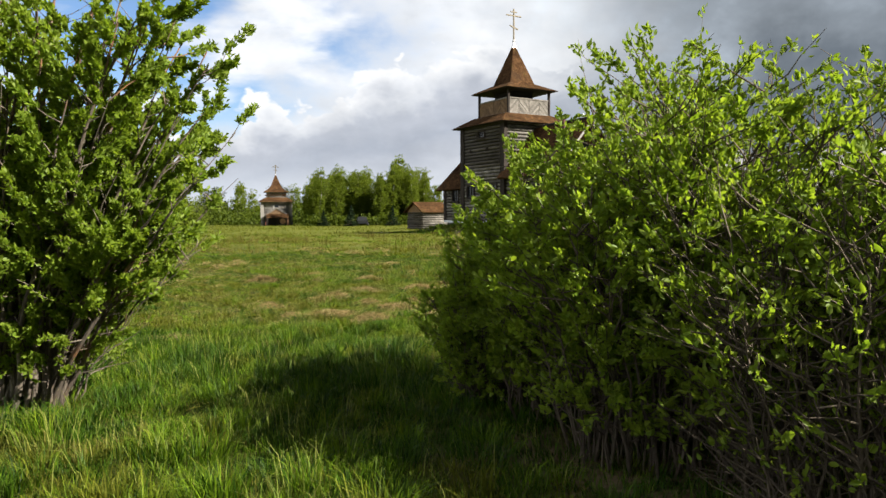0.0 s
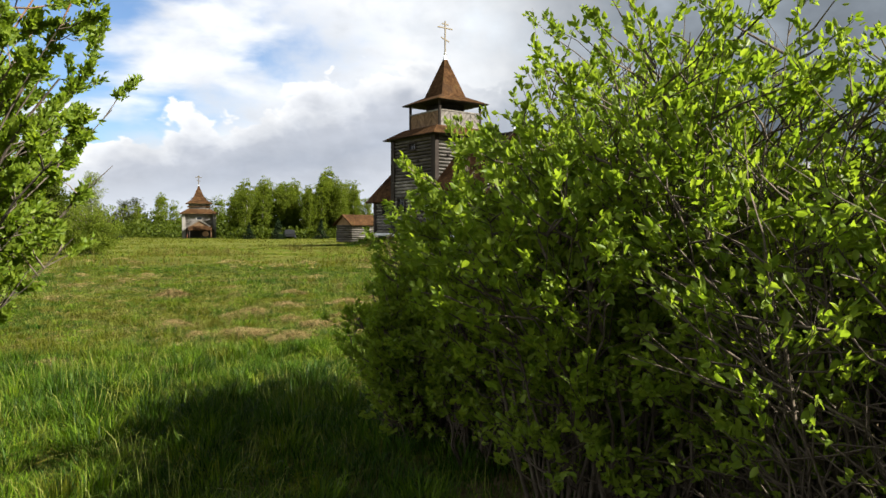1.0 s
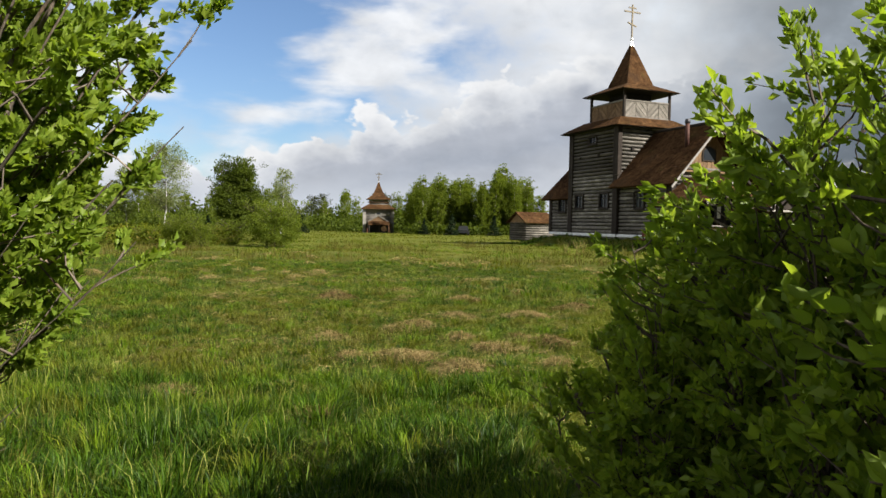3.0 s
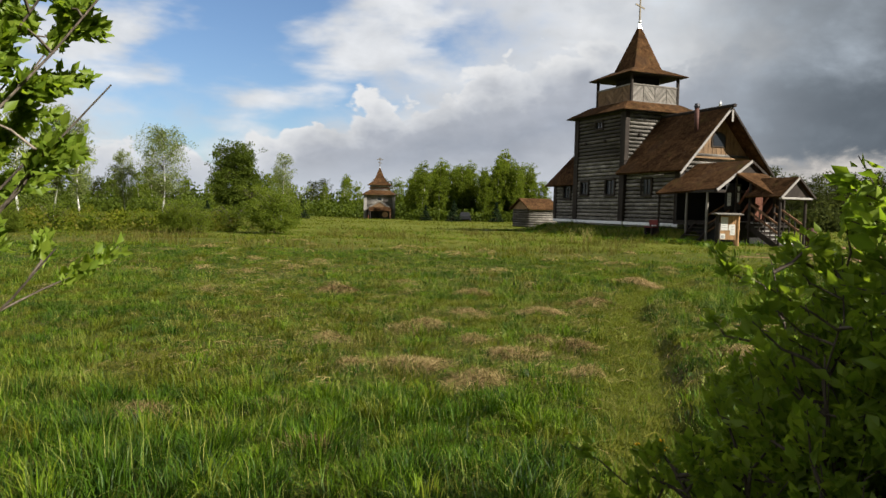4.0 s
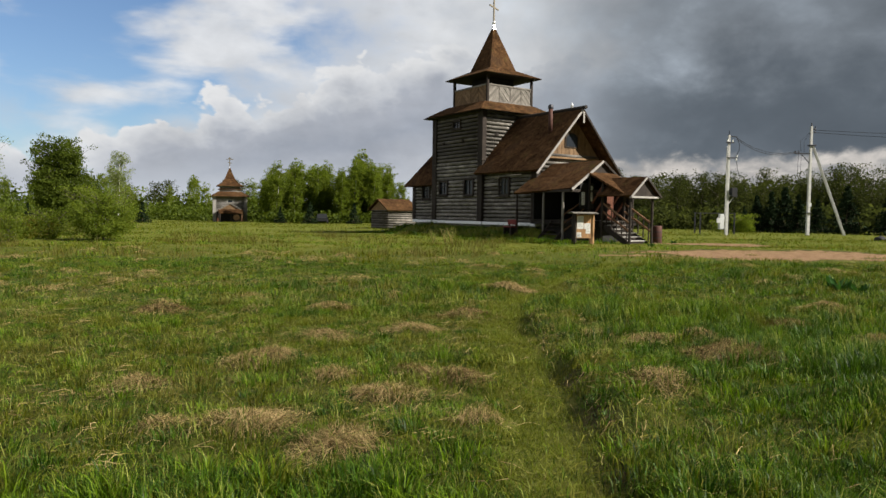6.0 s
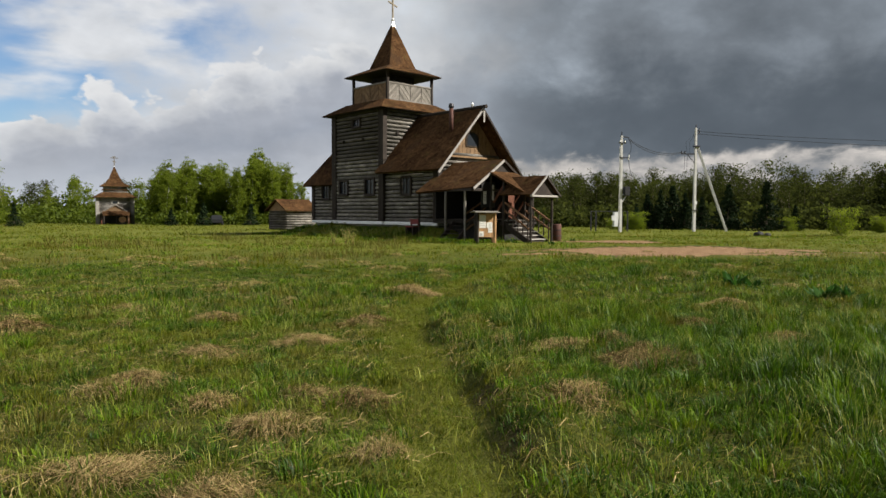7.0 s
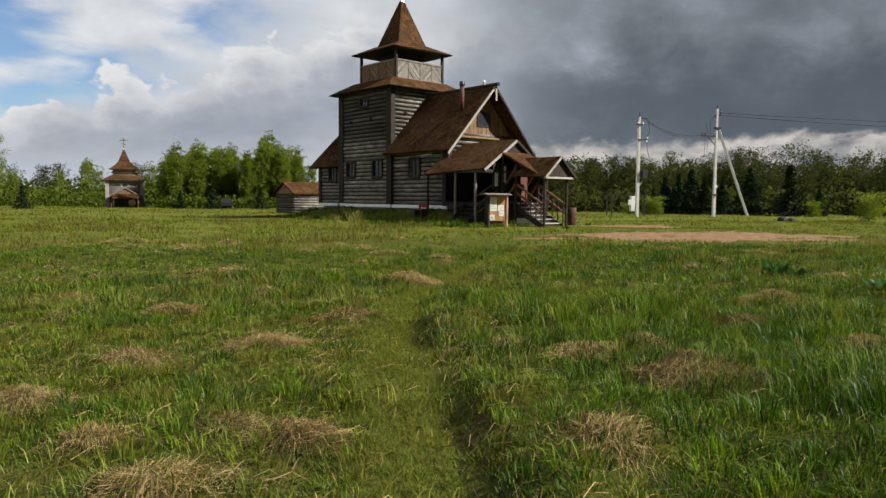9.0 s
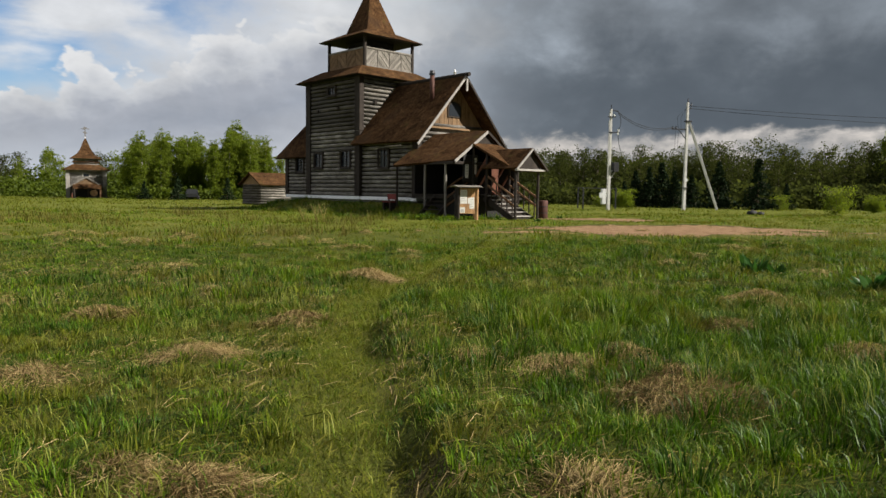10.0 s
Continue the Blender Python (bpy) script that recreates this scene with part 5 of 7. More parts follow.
def tufts_np(rng, centres, count, spread, size, flat=0.6):
    """Small leaf sprays round the centres: each a folded leaf-like blade."""
    c = np.repeat(centres, count, axis=0)
    n = len(c)
    ball = rng.normal(0, 1, (n, 3))
    ball *= (rng.uniform(0, 1, (n, 1)) ** 0.4) / np.linalg.norm(ball, axis=1, keepdims=True)
    base = c + ball * spread * 1.7 * np.array([1, 1, flat])
    way = rng.normal(0, 1, (n, 3)) + np.array([0, 0, -0.15])
    ln = size * rng.uniform(0.6, 1.4, n)[:, None]
    way /= np.linalg.norm(way, axis=1, keepdims=True)
    side = np.cross(way, rng.normal(0, 1, (n, 3)))
    side /= np.linalg.norm(side, axis=1, keepdims=True) + 1e-9
    mid = base + way * ln * 0.5
    verts = np.stack([base, mid + side * ln * 0.36, base + way * ln + np.cross(way, side) * ln * 0.15, mid - side * ln * 0.36], 1).reshape(-1, 3)
    o = 4 * np.arange(n)[:, None]
    return verts, np.concatenate([o + [0, 1, 2], o + [0, 2, 3]])


def broad_tree(seed, height, width, bark, leaf, dens=1.0, leaf_size=0.28, first=0.2, shape=1.0, trunk_r=None, sprays=9, spread=0.42, fill=0):
    rng = np.random.RandomState(seed)
    limbs = int(62 * dens)
    half = width / 2
    reach = lambda u: half * np.clip(np.sin(np.pi * np.clip((u - first * 0.4) / (1.05 - first * 0.4), 0, 1)) ** 0.7 * shape + 0.12, 0.1, 1.3)  # noqa: E731
    trunk, tr, lim, lr = limb_paths(rng, height, trunk_r or height * 0.014, limbs, reach, first, 0.75)
    v1, f1 = tubes_np(trunk, tr, 7)
    v2, f2 = tubes_np(lim, lr, 3)
    at = lim[:, 1:].reshape(-1, 3)
    at = np.concatenate([at + rng.normal(0, 0.06 * half, at.shape), trunk[0, 4:] + rng.normal(0, 0.1, (4, 3))])
    # the crown's body, lobed
    m = int(fill)
    if m:
        ball = rng.normal(0, 1, (m, 3))
        ball /= np.linalg.norm(ball, axis=1, keepdims=True)
        lobe = 1 + 0.22 * np.sin(3 * np.arctan2(ball[:, 1], ball[:, 0]) + 4 * ball[:, 2] + seed) + 0.14 * np.sin(7 * ball[:, 2] + 2 * seed)
        ball *= (rng.uniform(0.25, 1, m) ** 0.4 * lobe)[:, None]
        at = np.concatenate([at, ball * np.array([half * 0.92, half * 0.92, height * (0.5 - first * 0.45)]) + np.array([0, 0, height * (0.53 + first * 0.4)])])
    lv, lf = tufts_np(rng, at, sprays, spread * half / 2.2, leaf_size)
    return fast_mesh("trunk", v1, f1, bark, True), fast_mesh("limb_set", v2, f2, TWIG, True), fast_mesh("crown", lv, lf, leaf)


def spruce_tree(seed, height, width):
    rng = np.random.RandomState(seed)
    k = 7
    t = np.linspace(0, 1, k)
    trunk = np.zeros((1, k, 3))
    trunk[0, :, 2] = height * t
    v1, f1 = tubes_np(trunk, (height * 0.016 * (1 - 0.9 * t))[None], 6)
    n = int(height * 34)
    u = rng.uniform(0.02, 1.0, n) ** 1.5
    a = rng.uniform(0, 2 * np.pi, n)
    r = width / 2 * (1 - u) ** 1.15 * rng.uniform(0.7, 1.15, n) + 0.03
    tt = np.linspace(0, 1, 4)
    lim = np.zeros((n, 4, 3))
    lim[:, :, 0] = np.cos(a)[:, None] * r[:, None] * tt
    lim[:, :, 1] = np.sin(a)[:, None] * r[:, None] * tt
    lim[:, :, 2] = (u * height)[:, None] - 0.30 * r[:, None] * tt + 0.14 * r[:, None] * tt ** 3
    v2, f2 = tubes_np(lim, np.full((n, 4), 0.012), 3)
    at = lim[:, 1:].reshape(-1, 3)
    lv, lf = tufts_np(rng, at, 10, 0.085, 0.22, 0.35)
    return fast_mesh("trunk", np.concatenate([v1, v2]), np.concatenate([f1, f2 + len(v1)]), TWIG, True), fast_mesh("crown", lv, lf, NEEDLE)


EYE_AT = (0.0, 5.0)


def along(bearing, distance):
    """A plan point by bearing (degrees, from +y to the right) and distance from the middle of the walk."""
    return EYE_AT[0] + distance * math.sin(radians(bearing)), EYE_AT[1] + distance * math.cos(radians(bearing))


def stand(kind, name, label, group, spots, seed):
    """Copies of a few trees at (bearing, distance, scale)."""
    rnd = random.Random(seed)
    for n, (b, d, s) in enumerate(spots):
        x, y = along(b, d)
        m = pose(x, y, put_on(x, y, 0.1), rnd.uniform(-2, 2), rnd.uniform(-2, 2), rnd.uniform(0, 360)) @ Matrix.Diagonal((s * rnd.uniform(0.9, 1.12), s * rnd.uniform(0.9, 1.12), s, 1))
        ob = root(name, m, label, "tree", group)
        for me in kind[n % len(kind)]:
            part(me.name.split(".")[0], me, None, ob)


birches = [broad_tree(31, 9.6, 2.9, BIRCH, BIRCH_LEAF, 0.8, 0.17, 0.10, 1.0, 0.09, 20, 0.34, 380), broad_tree(32, 10.2, 2.6, BIRCH, BIRCH_LEAF, 0.8, 0.17, 0.12, 1.0, 0.09, 20, 0.34, 380),
           broad_tree(33, 9.0, 3.0, BIRCH, BIRCH_LEAF, 0.8, 0.17, 0.10, 1.05, 0.09, 20, 0.34, 380)]
far_birches = [broad_tree(51, 9.6, 3.6, BIRCH, BIRCH_LEAF, 0.5, 0.28, 0.06, 1.0, 0.09, 11, 0.36, 170), broad_tree(52, 10.4, 3.3, BIRCH, BIRCH_LEAF, 0.5, 0.28, 0.06, 1.0, 0.09, 11, 0.36, 170)]
airy = [broad_tree(34, 11, 5.6, BIRCH, WILLOW_LEAF, 1.5, 0.15, 0.25, 1.05, 0.13, 26, 0.34, 240), broad_tree(35, 12, 3.4, BIRCH, WILLOW_LEAF, 1.2, 0.16, 0.2, 0.9, 0.11, 20, 0.40, 150)]
woods = [broad_tree(36, 9, 4.8, TWIG, WOOD_LEAF, 0.6, 0.25, 0.04, 1.0, 0.08, 11, 0.42, 130), broad_tree(37, 10, 4.0, TWIG, WOOD_LEAF, 0.6, 0.25, 0.04, 1.0, 0.08, 11, 0.42, 130), broad_tree(38, 8, 4.8, TWIG, WOOD_LEAF, 0.6, 0.25, 0.03, 1.1, 0.08, 11, 0.42, 140)]
spruces = [spruce_tree(41, 5.0, 4.4), spruce_tree(42, 5.5, 4.5)]
low_bush = [broad_tree(43, 2.25, 2.9, TWIG, BIRCH_LEAF, 1.0, 0.085, 0.03, 1.1, 0.04, 26, 0.30, 420), broad_tree(44, 2.2, 2.8, TWIG, BIRCH_LEAF, 1.0, 0.13, 0.03, 1.2, 0.04, 9, 0.42, 130)]


def scrub(name, b0, b1, d0, d1, h, count, mat, size, seed, label):
    """A belt of undergrowth along the foot of a wood, between two bearings."""
    rng = np.random.RandomState(seed)
    b, d = np.radians(rng.uniform(b0, b1, count)), rng.uniform(d0, d1, count)
    x, y = EYE_AT[0] + d * np.sin(b), EYE_AT[1] + d * np.cos(b)
    top = h * (0.75 + 0.35 * wave(np.degrees(b) * 3, d * 0.2, 0.8, seed) * 0.6)
    at = np.stack([x, y, ground_z(x, y) + top * rng.uniform(0, 1, count) ** 1.2], 1)
    v, f = tufts_np(rng, at, 5, size * 1.3, size)
    tagged(new(name, fast_mesh(name, v, f, mat)), label, "undergrowth", kind="stuff")


rt = random.Random(77)
# grove behind the small church and the shed
spots = [(b + rt.uniform(-0.4, 0.4), d + rt.uniform(-4, 4), s * rt.uniform(0.92, 1.06)) for b, d, s in
         ((-10.9, 113, 0.80), (-10.4, 110, 0.86), (-9.6, 112, 0.90), (-8.7, 109, 0.93), (-7.9, 112, 0.96), (-7.0, 110, 0.94), (-6.1, 112, 0.90), (-5.4, 111, 0.84), (-4.6, 110, 0.86), (-3.9, 108, 0.98), (-3.1, 108, 1.0), (-9.1, 114, 0.9), (-8.2, 113, 0.9), (-7.4, 114, 0.92), (-6.6, 113, 0.9), (-5.7, 115, 0.88), (-3.5, 110, 0.98), (-2.7, 109, 0.95),
          (-10.1, 117, 0.9), (-8.3, 117, 0.92), (-7.4, 117, 0.95), (-6.5, 117, 0.92), (-5.0, 116, 0.9), (-3.5, 114, 0.98), (-2.7, 115, 0.98), (-1.9, 117, 0.92), (-2.4, 111, 0.98), (-1.5, 112, 0.9), (-0.7, 113, 0.82), (0.3, 115, 0.76), (1.6, 118, 0.74), (3.0, 120, 0.7), (-10.6, 124, 0.85), (-9.0, 124, 0.9), (-6.6, 124, 0.9), (-4.2, 124, 0.95), (-2.0, 124, 0.9))]
stand(birches, "birch_tree", "slender birch in fresh green leaf", "birches of the grove", spots, 3)
# wood along the left and behind
spots = [(-50 + 1.35 * k + rt.uniform(-0.5, 0.5), rt.uniform(150, 185), rt.uniform(0.72, 1.0)) for k in range(31)]
stand([far_birches[0], far_birches[1], far_birches[0], woods[2]], "woodland_tree", "distant woodland tree in young leaf", "trees of the far wood", spots, 4)
spots = [(-52 + 2.6 * k + rt.uniform(-0.6, 0.6), rt.uniform(205, 240), rt.uniform(1.0, 1.4)) for k in range(16)]
stand([woods[0], woods[1], far_birches[1]], "woodland_tree", "distant woodland tree in young leaf", "trees of the far wood", spots, 5)
# dark budding wood to the right
spots = [(7 + 0.95 * k + rt.uniform(-0.5, 0.5), rt.uniform(84, 100) + (10 if k < 12 else 0), rt.uniform(0.56, 0.74) + 0.07 * math.sin(k * 0.5)) for k in range(50)]
stand(woods, "budding_tree", "dark budding woodland tree with bare twigs", "trees of the dark wood", spots, 6)
spots = [(6 + 1.7 * k + rt.uniform(-0.6, 0.6), rt.uniform(108, 125), rt.uniform(0.76, 0.92) * (1.0 + 0.14 * smooth(k, 9, 20))) for k in range(29)]
stand(woods, "budding_tree", "dark budding woodland tree with bare twigs", "trees of the dark wood", spots, 7)
stand([birches[0], birches[2]], "birch_tree", "tall birch in fresh leaf at the dark wood's end", "birches of the dark wood", [(44.5, 96, 0.9), (46.6, 92, 1.12), (47.9, 95, 1.18), (49.3, 91, 1.2), (50.8, 94, 1.15), (52.4, 92, 1.2)], 16)
# spruces among them and on the right by the poles
stand(spruces, "spruce_tree", "dark young spruce with drooping boughs", "young spruces", [(26.9, 73, 0.52), (27.8, 74, 0.66), (28.7, 72, 0.78), (29.6, 74, 0.80), (30.5, 72, 0.72), (31.8, 74, 0.6), (33.6, 71, 0.86), (36.3, 70, 0.84), (38.2, 74, 0.5)], 8)
stand(spruces, "spruce_tree", "dark small spruce at the foot of the grove", "small spruces by the grove", [(-7.4, 98, 0.62), (-3.9, 98, 0.55), (-9.8, 102, 0.5), (-20.0, 95, 0.5), (-27.5, 80, 0.42)] , 9)
# single trees on the left
stand([airy[0]], "pale_birch", "airy pale birch with thin spring leaves", "", [(-30.9, 66, 0.70)], 10)
stand([airy[1]], "pale_birch", "tall thin white-stemmed birch", "white birches", [(-36.6, 66, 0.70), (-38.4, 68, 0.80), (-33.4, 70, 0.52), (-40.5, 66, 0.9), (-44, 64, 1.0), (-48, 66, 0.95)], 11)
stand([broad_tree(45, 7.0, 5.0, TWIG, ALDER_LEAF, 0.9, 0.15, 0.06, 0.85, 0.12, 26, 0.22, 1150)], "round_tree", "dense rounded green tree", "", [(-25.5, 56, 0.84)], 12)
stand([airy[1], birches[2]], "birch_tree", "slender birch in fresh green leaf", "birches on the left", [(-21.8, 80, 0.62), (-22.6, 86, 0.6)], 13)
stand(low_bush, "meadow_bush", "bright green rounded bush in the meadow", "bushes in the meadow", [(-23.0, 34.5, 0.84), (-26.4, 36.5, 0.5), (-30.6, 35.5, 0.6), (-28.9, 35.0, 0.45), (-33.0, 38, 0.36), (-28.4, 38, 0.36), (-36.5, 38, 0.34), (-39, 38, 0.5), (-42, 36, 0.5), (41.0, 58, 0.72), (46.5, 62, 0.45), (37.8, 70, 0.5), (43.5, 66, 0.5), (48.5, 60, 0.5), (26.8, 70, 0.62), (25.0, 72, 0.4)], 14)
scrub("undergrowth", -52, 5, 128, 150, 3.4, 6500, ALDER_LEAF, 0.5, 61, "green undergrowth along the far wood")
scrub("undergrowth", 5, 56, 78, 90, 3.0, 4200, WOOD_LEAF, 0.45, 62, "dark undergrowth along the wood's edge")
scrub("undergrowth", -11.2, 4, 104, 112, 2.0, 2200, ALDER_LEAF, 0.42, 63, "green undergrowth at the foot of the grove")
scrub("undergrowth", -46, -26, 36, 60, 1.1, 3800, FIELD, 0.14, 64, "tall weeds and saplings at the meadow's edge")
scrub("wood_mass", 4, 58, 99, 112, 6.8, 10000, WOOD_LEAF, 0.5, 65, "dense budding wood behind the first trees")
scrub("wood_mass", -54, 6, 176, 190, 6.5, 6500, ALDER_LEAF, 0.75, 66, "dense far wood behind the meadow")


# ---- things before the church ----
def plan(l, w):
    """World plan point of a church-plan point."""
    return CHURCH[0] + l * ca - w * sa, CHURCH[1] + l * sa + w * ca


def build_info_board():
    x, y = 8.33, 37.6
    ob = root("information_board", pose(x, y, put_on(x, y), 0, 0, 6), "small roofed wooden information board with white papers", "notice board")
    half = 0.44
    # right posts bright and left posts dark: sun and shade put into colour
    for l in (-half, half):
        post = part("post", tube(bmesh.new(), [(l, 0, -0.1), (l, 0, 0.4), (l, 0.01, 0.9), (l, 0, 1.45)], (0.075, 0.06, 0.08, 0.06), 9), ORANGE if l > 0 else TIMBER, ob, "orange log post, coloured as sunlit" if l > 0 else "dark log post, coloured as shaded")
        part("post", tube(bmesh.new(), [(l, 0.28, -0.1), (l, 0.27, 0.6), (l, 0.28, 1.42)], (0.07, 0.075, 0.065), 9), ORANGE if l > 0 else TIMBER, ob)
    for k in range(6):
        l0 = -half + 0.06 + k * (2 * half - 0.12) / 6
        part("plank", boxed((l0, -0.02, 0.28), (l0 + (2 * half - 0.12) / 6 - 0.008, 0.015, 1.40), 0.004), ORANGE, ob)
    for l0, l1, z0, z1 in ((-0.36, -0.04, 0.72, 1.33), (0.0, 0.08, 0.72, 0.98), (0.08, 0.30, 0.50, 1.0), (-0.37, -0.14, 0.32, 0.56)):
        sheet = part("paper", boxed((l0, -0.032, z0), (l1, -0.024, z1)), PAPER, ob, "white printed sheet")
        if l1 - l0 > 0.2:
            for k in range(5):
                z = z1 - 0.1 - k * (z1 - z0 - 0.12) / 5
                part("print", boxed((l0 + 0.04, -0.036, z), (l1 - 0.04 - 0.06 * (k % 2), -0.033, z + 0.018)), INK, sheet)
    part("roof", slab(slab(bmesh.new(), ((-0.62, -0.30, 1.47), (0.60, -0.30, 1.47), (0.60, 0.14, 1.53), (-0.62, 0.14, 1.53)), 0.03), ((-0.62, 0.58, 1.47), (0.60, 0.58, 1.47), (0.60, 0.14, 1.53), (-0.62, 0.14, 1.53)), 0.03), RAILING, ob)


build_info_board()


def build_bench():
    x, y = plan(4.35, -1.3)
    ob = root("red_bench", pose(x, y, put_on(x, y), 0, 0, CHURCH[2]), "dark red wooden bench by the log wall", "bench")
    part("seat", boxed((-0.36, -0.2, 0.40), (0.36, 0.2, 0.46), 0.01), REDPAINT, ob)
    part("backrest", boxed((-0.36, 0.17, 0.55), (0.36, 0.21, 0.85), 0.01), REDPAINT, ob)
    for l in (-0.28, 0.28):
        part("leg", boxed((l - 0.05, -0.18, -0.05), (l + 0.05, 0.2, 0.4), 0.008), TIMBER, ob)
        part("upright", boxed((l - 0.04, 0.2, 0.3), (l + 0.04, 0.25, 0.85), 0.008), TIMBER, ob)


build_bench()


def build_barrel():
    x, y = 13.55, 42.0
    ob = root("red_barrel", pose(x, y, put_on(x, y)), "dark red metal barrel standing by the church stair", "barrel")
    part("body", tube(bmesh.new(), [(0, 0, 0), (0, 0, 0.05), (0, 0, 0.9), (0, 0, 0.94)], (0.27, 0.29, 0.29, 0.27), 16), RUST, ob, smooth=True)
    for z in (0.3, 0.62):
        part("hoop", tube(bmesh.new(), [(0, 0, z - 0.02), (0, 0, z + 0.02)], (0.302, 0.302), 16), IRON, ob)


build_barrel()


# ---- power line ----
P1, P2 = (25.6, 58.6), (32.7, 59.2)


def pole_shaft(x, y, height, w0=0.17, w1=0.12):
    return frustum(bmesh.new(), (0, 0), w0 * 0.68, -0.3, w1 * 0.68, height)


def insulator(bm, p):
    tube(bm, [(p[0], p[1], p[2]), (p[0], p[1], p[2] + 0.06), (p[0], p[1], p[2] + 0.12), (p[0], p[1], p[2] + 0.2)], (0.03, 0.07, 0.045, 0.06), 8)


def build_poles():
    z1, z2 = put_on(*P1), put_on(*P2)
    a = root("utility_pole", pose(*P1, z1), "grey concrete utility pole with a transformer box", "pole", "utility poles")
    part("shaft", pole_shaft(*P1, 7.9, 0.16, 0.11), CONCRETE, a)
    part("top_bracket", beam(beam(bmesh.new(), (-0.1, 0, 7.85), (0.65, 0, 7.75), 0.07), (0, 0, 7.9), (0.0, 0.0, 8.25), 0.05), IRON, a)
    for k, (dx, z) in enumerate(((-0.16, 7.35), (0.24, 7.3), (0.62, 6.15), (0.58, 5.9))):
        bm = bmesh.new()
        insulator(bm, (dx, -0.1, z))
        part("insulator", bm, WHITEPOT, a)
    part("crossarm", beam(bmesh.new(), (-0.2, -0.1, 6.1), (0.7, -0.1, 6.1), 0.08), IRON, a)
    part("crossarm", beam(bmesh.new(), (-0.3, -0.1, 7.3), (0.35, -0.1, 7.3), 0.08), IRON, a)
    part("transformer_box", boxed((0.25, -0.25, 3.0), (0.70, 0.2, 3.75), 0.03), RUBBER, a, "dark transformer box on the pole")
    part("box_bracket", beam(beam(bmesh.new(), (0, 0, 3.1), (0.6, 0, 3.1), 0.08), (0.05, 0, 2.4), (0.5, 0, 3.0), 0.06), CONCRETE, a)
    part("drop_cable", tube(bmesh.new(), [(0.62, 0, 7.7), (0.85, 0, 7.2), (0.85, 0, 6.7), (0.6, 0, 6.2), (0.75, 0, 5.2), (0.98, 0, 4.6), (0.8, 0, 4.1), (0.5, 0, 3.8)], 0.022, 5), RUBBER, a)
    meter = part("meter_box", boxed((-0.62, -0.18, 0.45), (-0.28, 0.12, 1.65), 0.02), GREYBOX, a, "pale grey meter cabinet")
    part("meter_door", boxed((-0.9, -0.3, 0.95), (-0.58, -0.2, 1.35), 0.01), GREYBOX, a)
    part("conduit", tube(bmesh.new(), [(-0.2, -0.1, 1.0), (-0.19, -0.1, 7.0)], 0.03, 6), CONCRETE, a)
    b = root("utility_pole", pose(*P2, z2), "grey concrete utility pole with a slanting strut", "pole", "utility poles")
    part("shaft", pole_shaft(*P2, 8.8, 0.17, 0.11), CONCRETE, b)
    bm = bmesh.new()
    beam(bm, (2.75, -0.7, -0.2), (0.14, 0, 7.3), 0.18, 0.18, 0.01)
    part("strut", bm, CONCRETE, b, "slanting concrete strut")
    part("strut_clamp", boxed((-0.2, -0.16, 7.2), (0.35, 0.16, 7.32), 0.01), IRON, b)
    part("band", boxed((-0.2, -0.2, 1.8), (0.2, 0.2, 1.86)), IRON, b)
    part("plate", boxed((-0.12, -0.22, 2.35), (0.12, -0.19, 2.6)), GREYBOX, b, "small pale plate with plain bars")
    part("crossarm", beam(beam(bmesh.new(), (-1.35, 0, 6.6), (0.1, 0, 6.6), 0.09), (-0.7, 0, 6.5), (-0.05, 0, 5.8), 0.05), IRON, b)
    for dx in (-1.3, -1.0):
        bm = bmesh.new()
        insulator(bm, (dx, 0, 6.62))
        part("insulator", bm, IRON, b)
    for dz in (8.3, 8.55, 8.85):
        bm = bmesh.new()
        tube(bm, [(0.05, 0, dz), (0.3 if dz < 8.8 else 0.0, 0, dz + 0.03), (0.32 if dz < 8.8 else 0.0, 0, dz + 0.25)], (0.05, 0.06, 0.03), 7)
        part("insulator", bm, IRON, b)
    for dx in (-0.8, -0.55):
        part("drop_cable", tube(bmesh.new(), [(dx, 0, 6.7), (dx * 1.4 + 0.2, 0, 7.6), (-0.1, 0, 8.3)], 0.014, 4), RUBBER, b)
        part("drop_cable", tube(bmesh.new(), [(dx - 0.2, 0, 6.55), (dx - 0.25, 0, 4.9)], 0.012, 4), RUBBER, b)

    def wire(p, q, sag, r=0.016):
        p, q = Vector(p), Vector(q)
        return tube(bmesh.new(), [p.lerp(q, t) - Vector((0, 0, sag * 4 * t * (1 - t))) for t in np.linspace(0, 1, 17)], r, 4)

    for k in range(2):
        tagged(part("power_cable", wire((P1[0] + 0.6, P1[1], z1 + 7.7 - 0.1 * k), (P2[0] - 1.3 + 0.2 * k, P2[1], z2 + 6.75), 0.55 + 0.12 * k, 0.022), RUBBER, None), "black cable hung between two poles", "cable", "cables of the power line", "thing")
    for k, z in enumerate((8.5, 8.3)):
        tagged(part("power_cable", wire((P2[0] + 0.3, P2[1], z2 + z), (P2[0] + 62, P2[1] - 14 + k, z2 + z + 0.4), 1.1 + 0.25 * k, 0.02), RUBBER, None), "thin line wire leading away from the pole", "cable", "cables of the power line", "thing")


build_poles()


def build_frame_fence():
    ob = root("metal_frame", pose(25.4, 60.4, put_on(25.4, 60.4), 0, 0, -4), "dark metal frame enclosure beside the pole", "fence")
    for x, y in ((-1.1, 0), (1.7, 0), (-1.1, 1.2), (1.7, 1.2)):
        part("post", boxed((x - 0.05, y - 0.05, -0.1), (x + 0.05, y + 0.05, 1.75), 0.01), IRON, ob)
    for y in (0, 1.2):
        part("rail", beam(bmesh.new(), (-1.1, y, 1.7), (1.7, y, 1.7), 0.06), IRON, ob)


build_frame_fence()


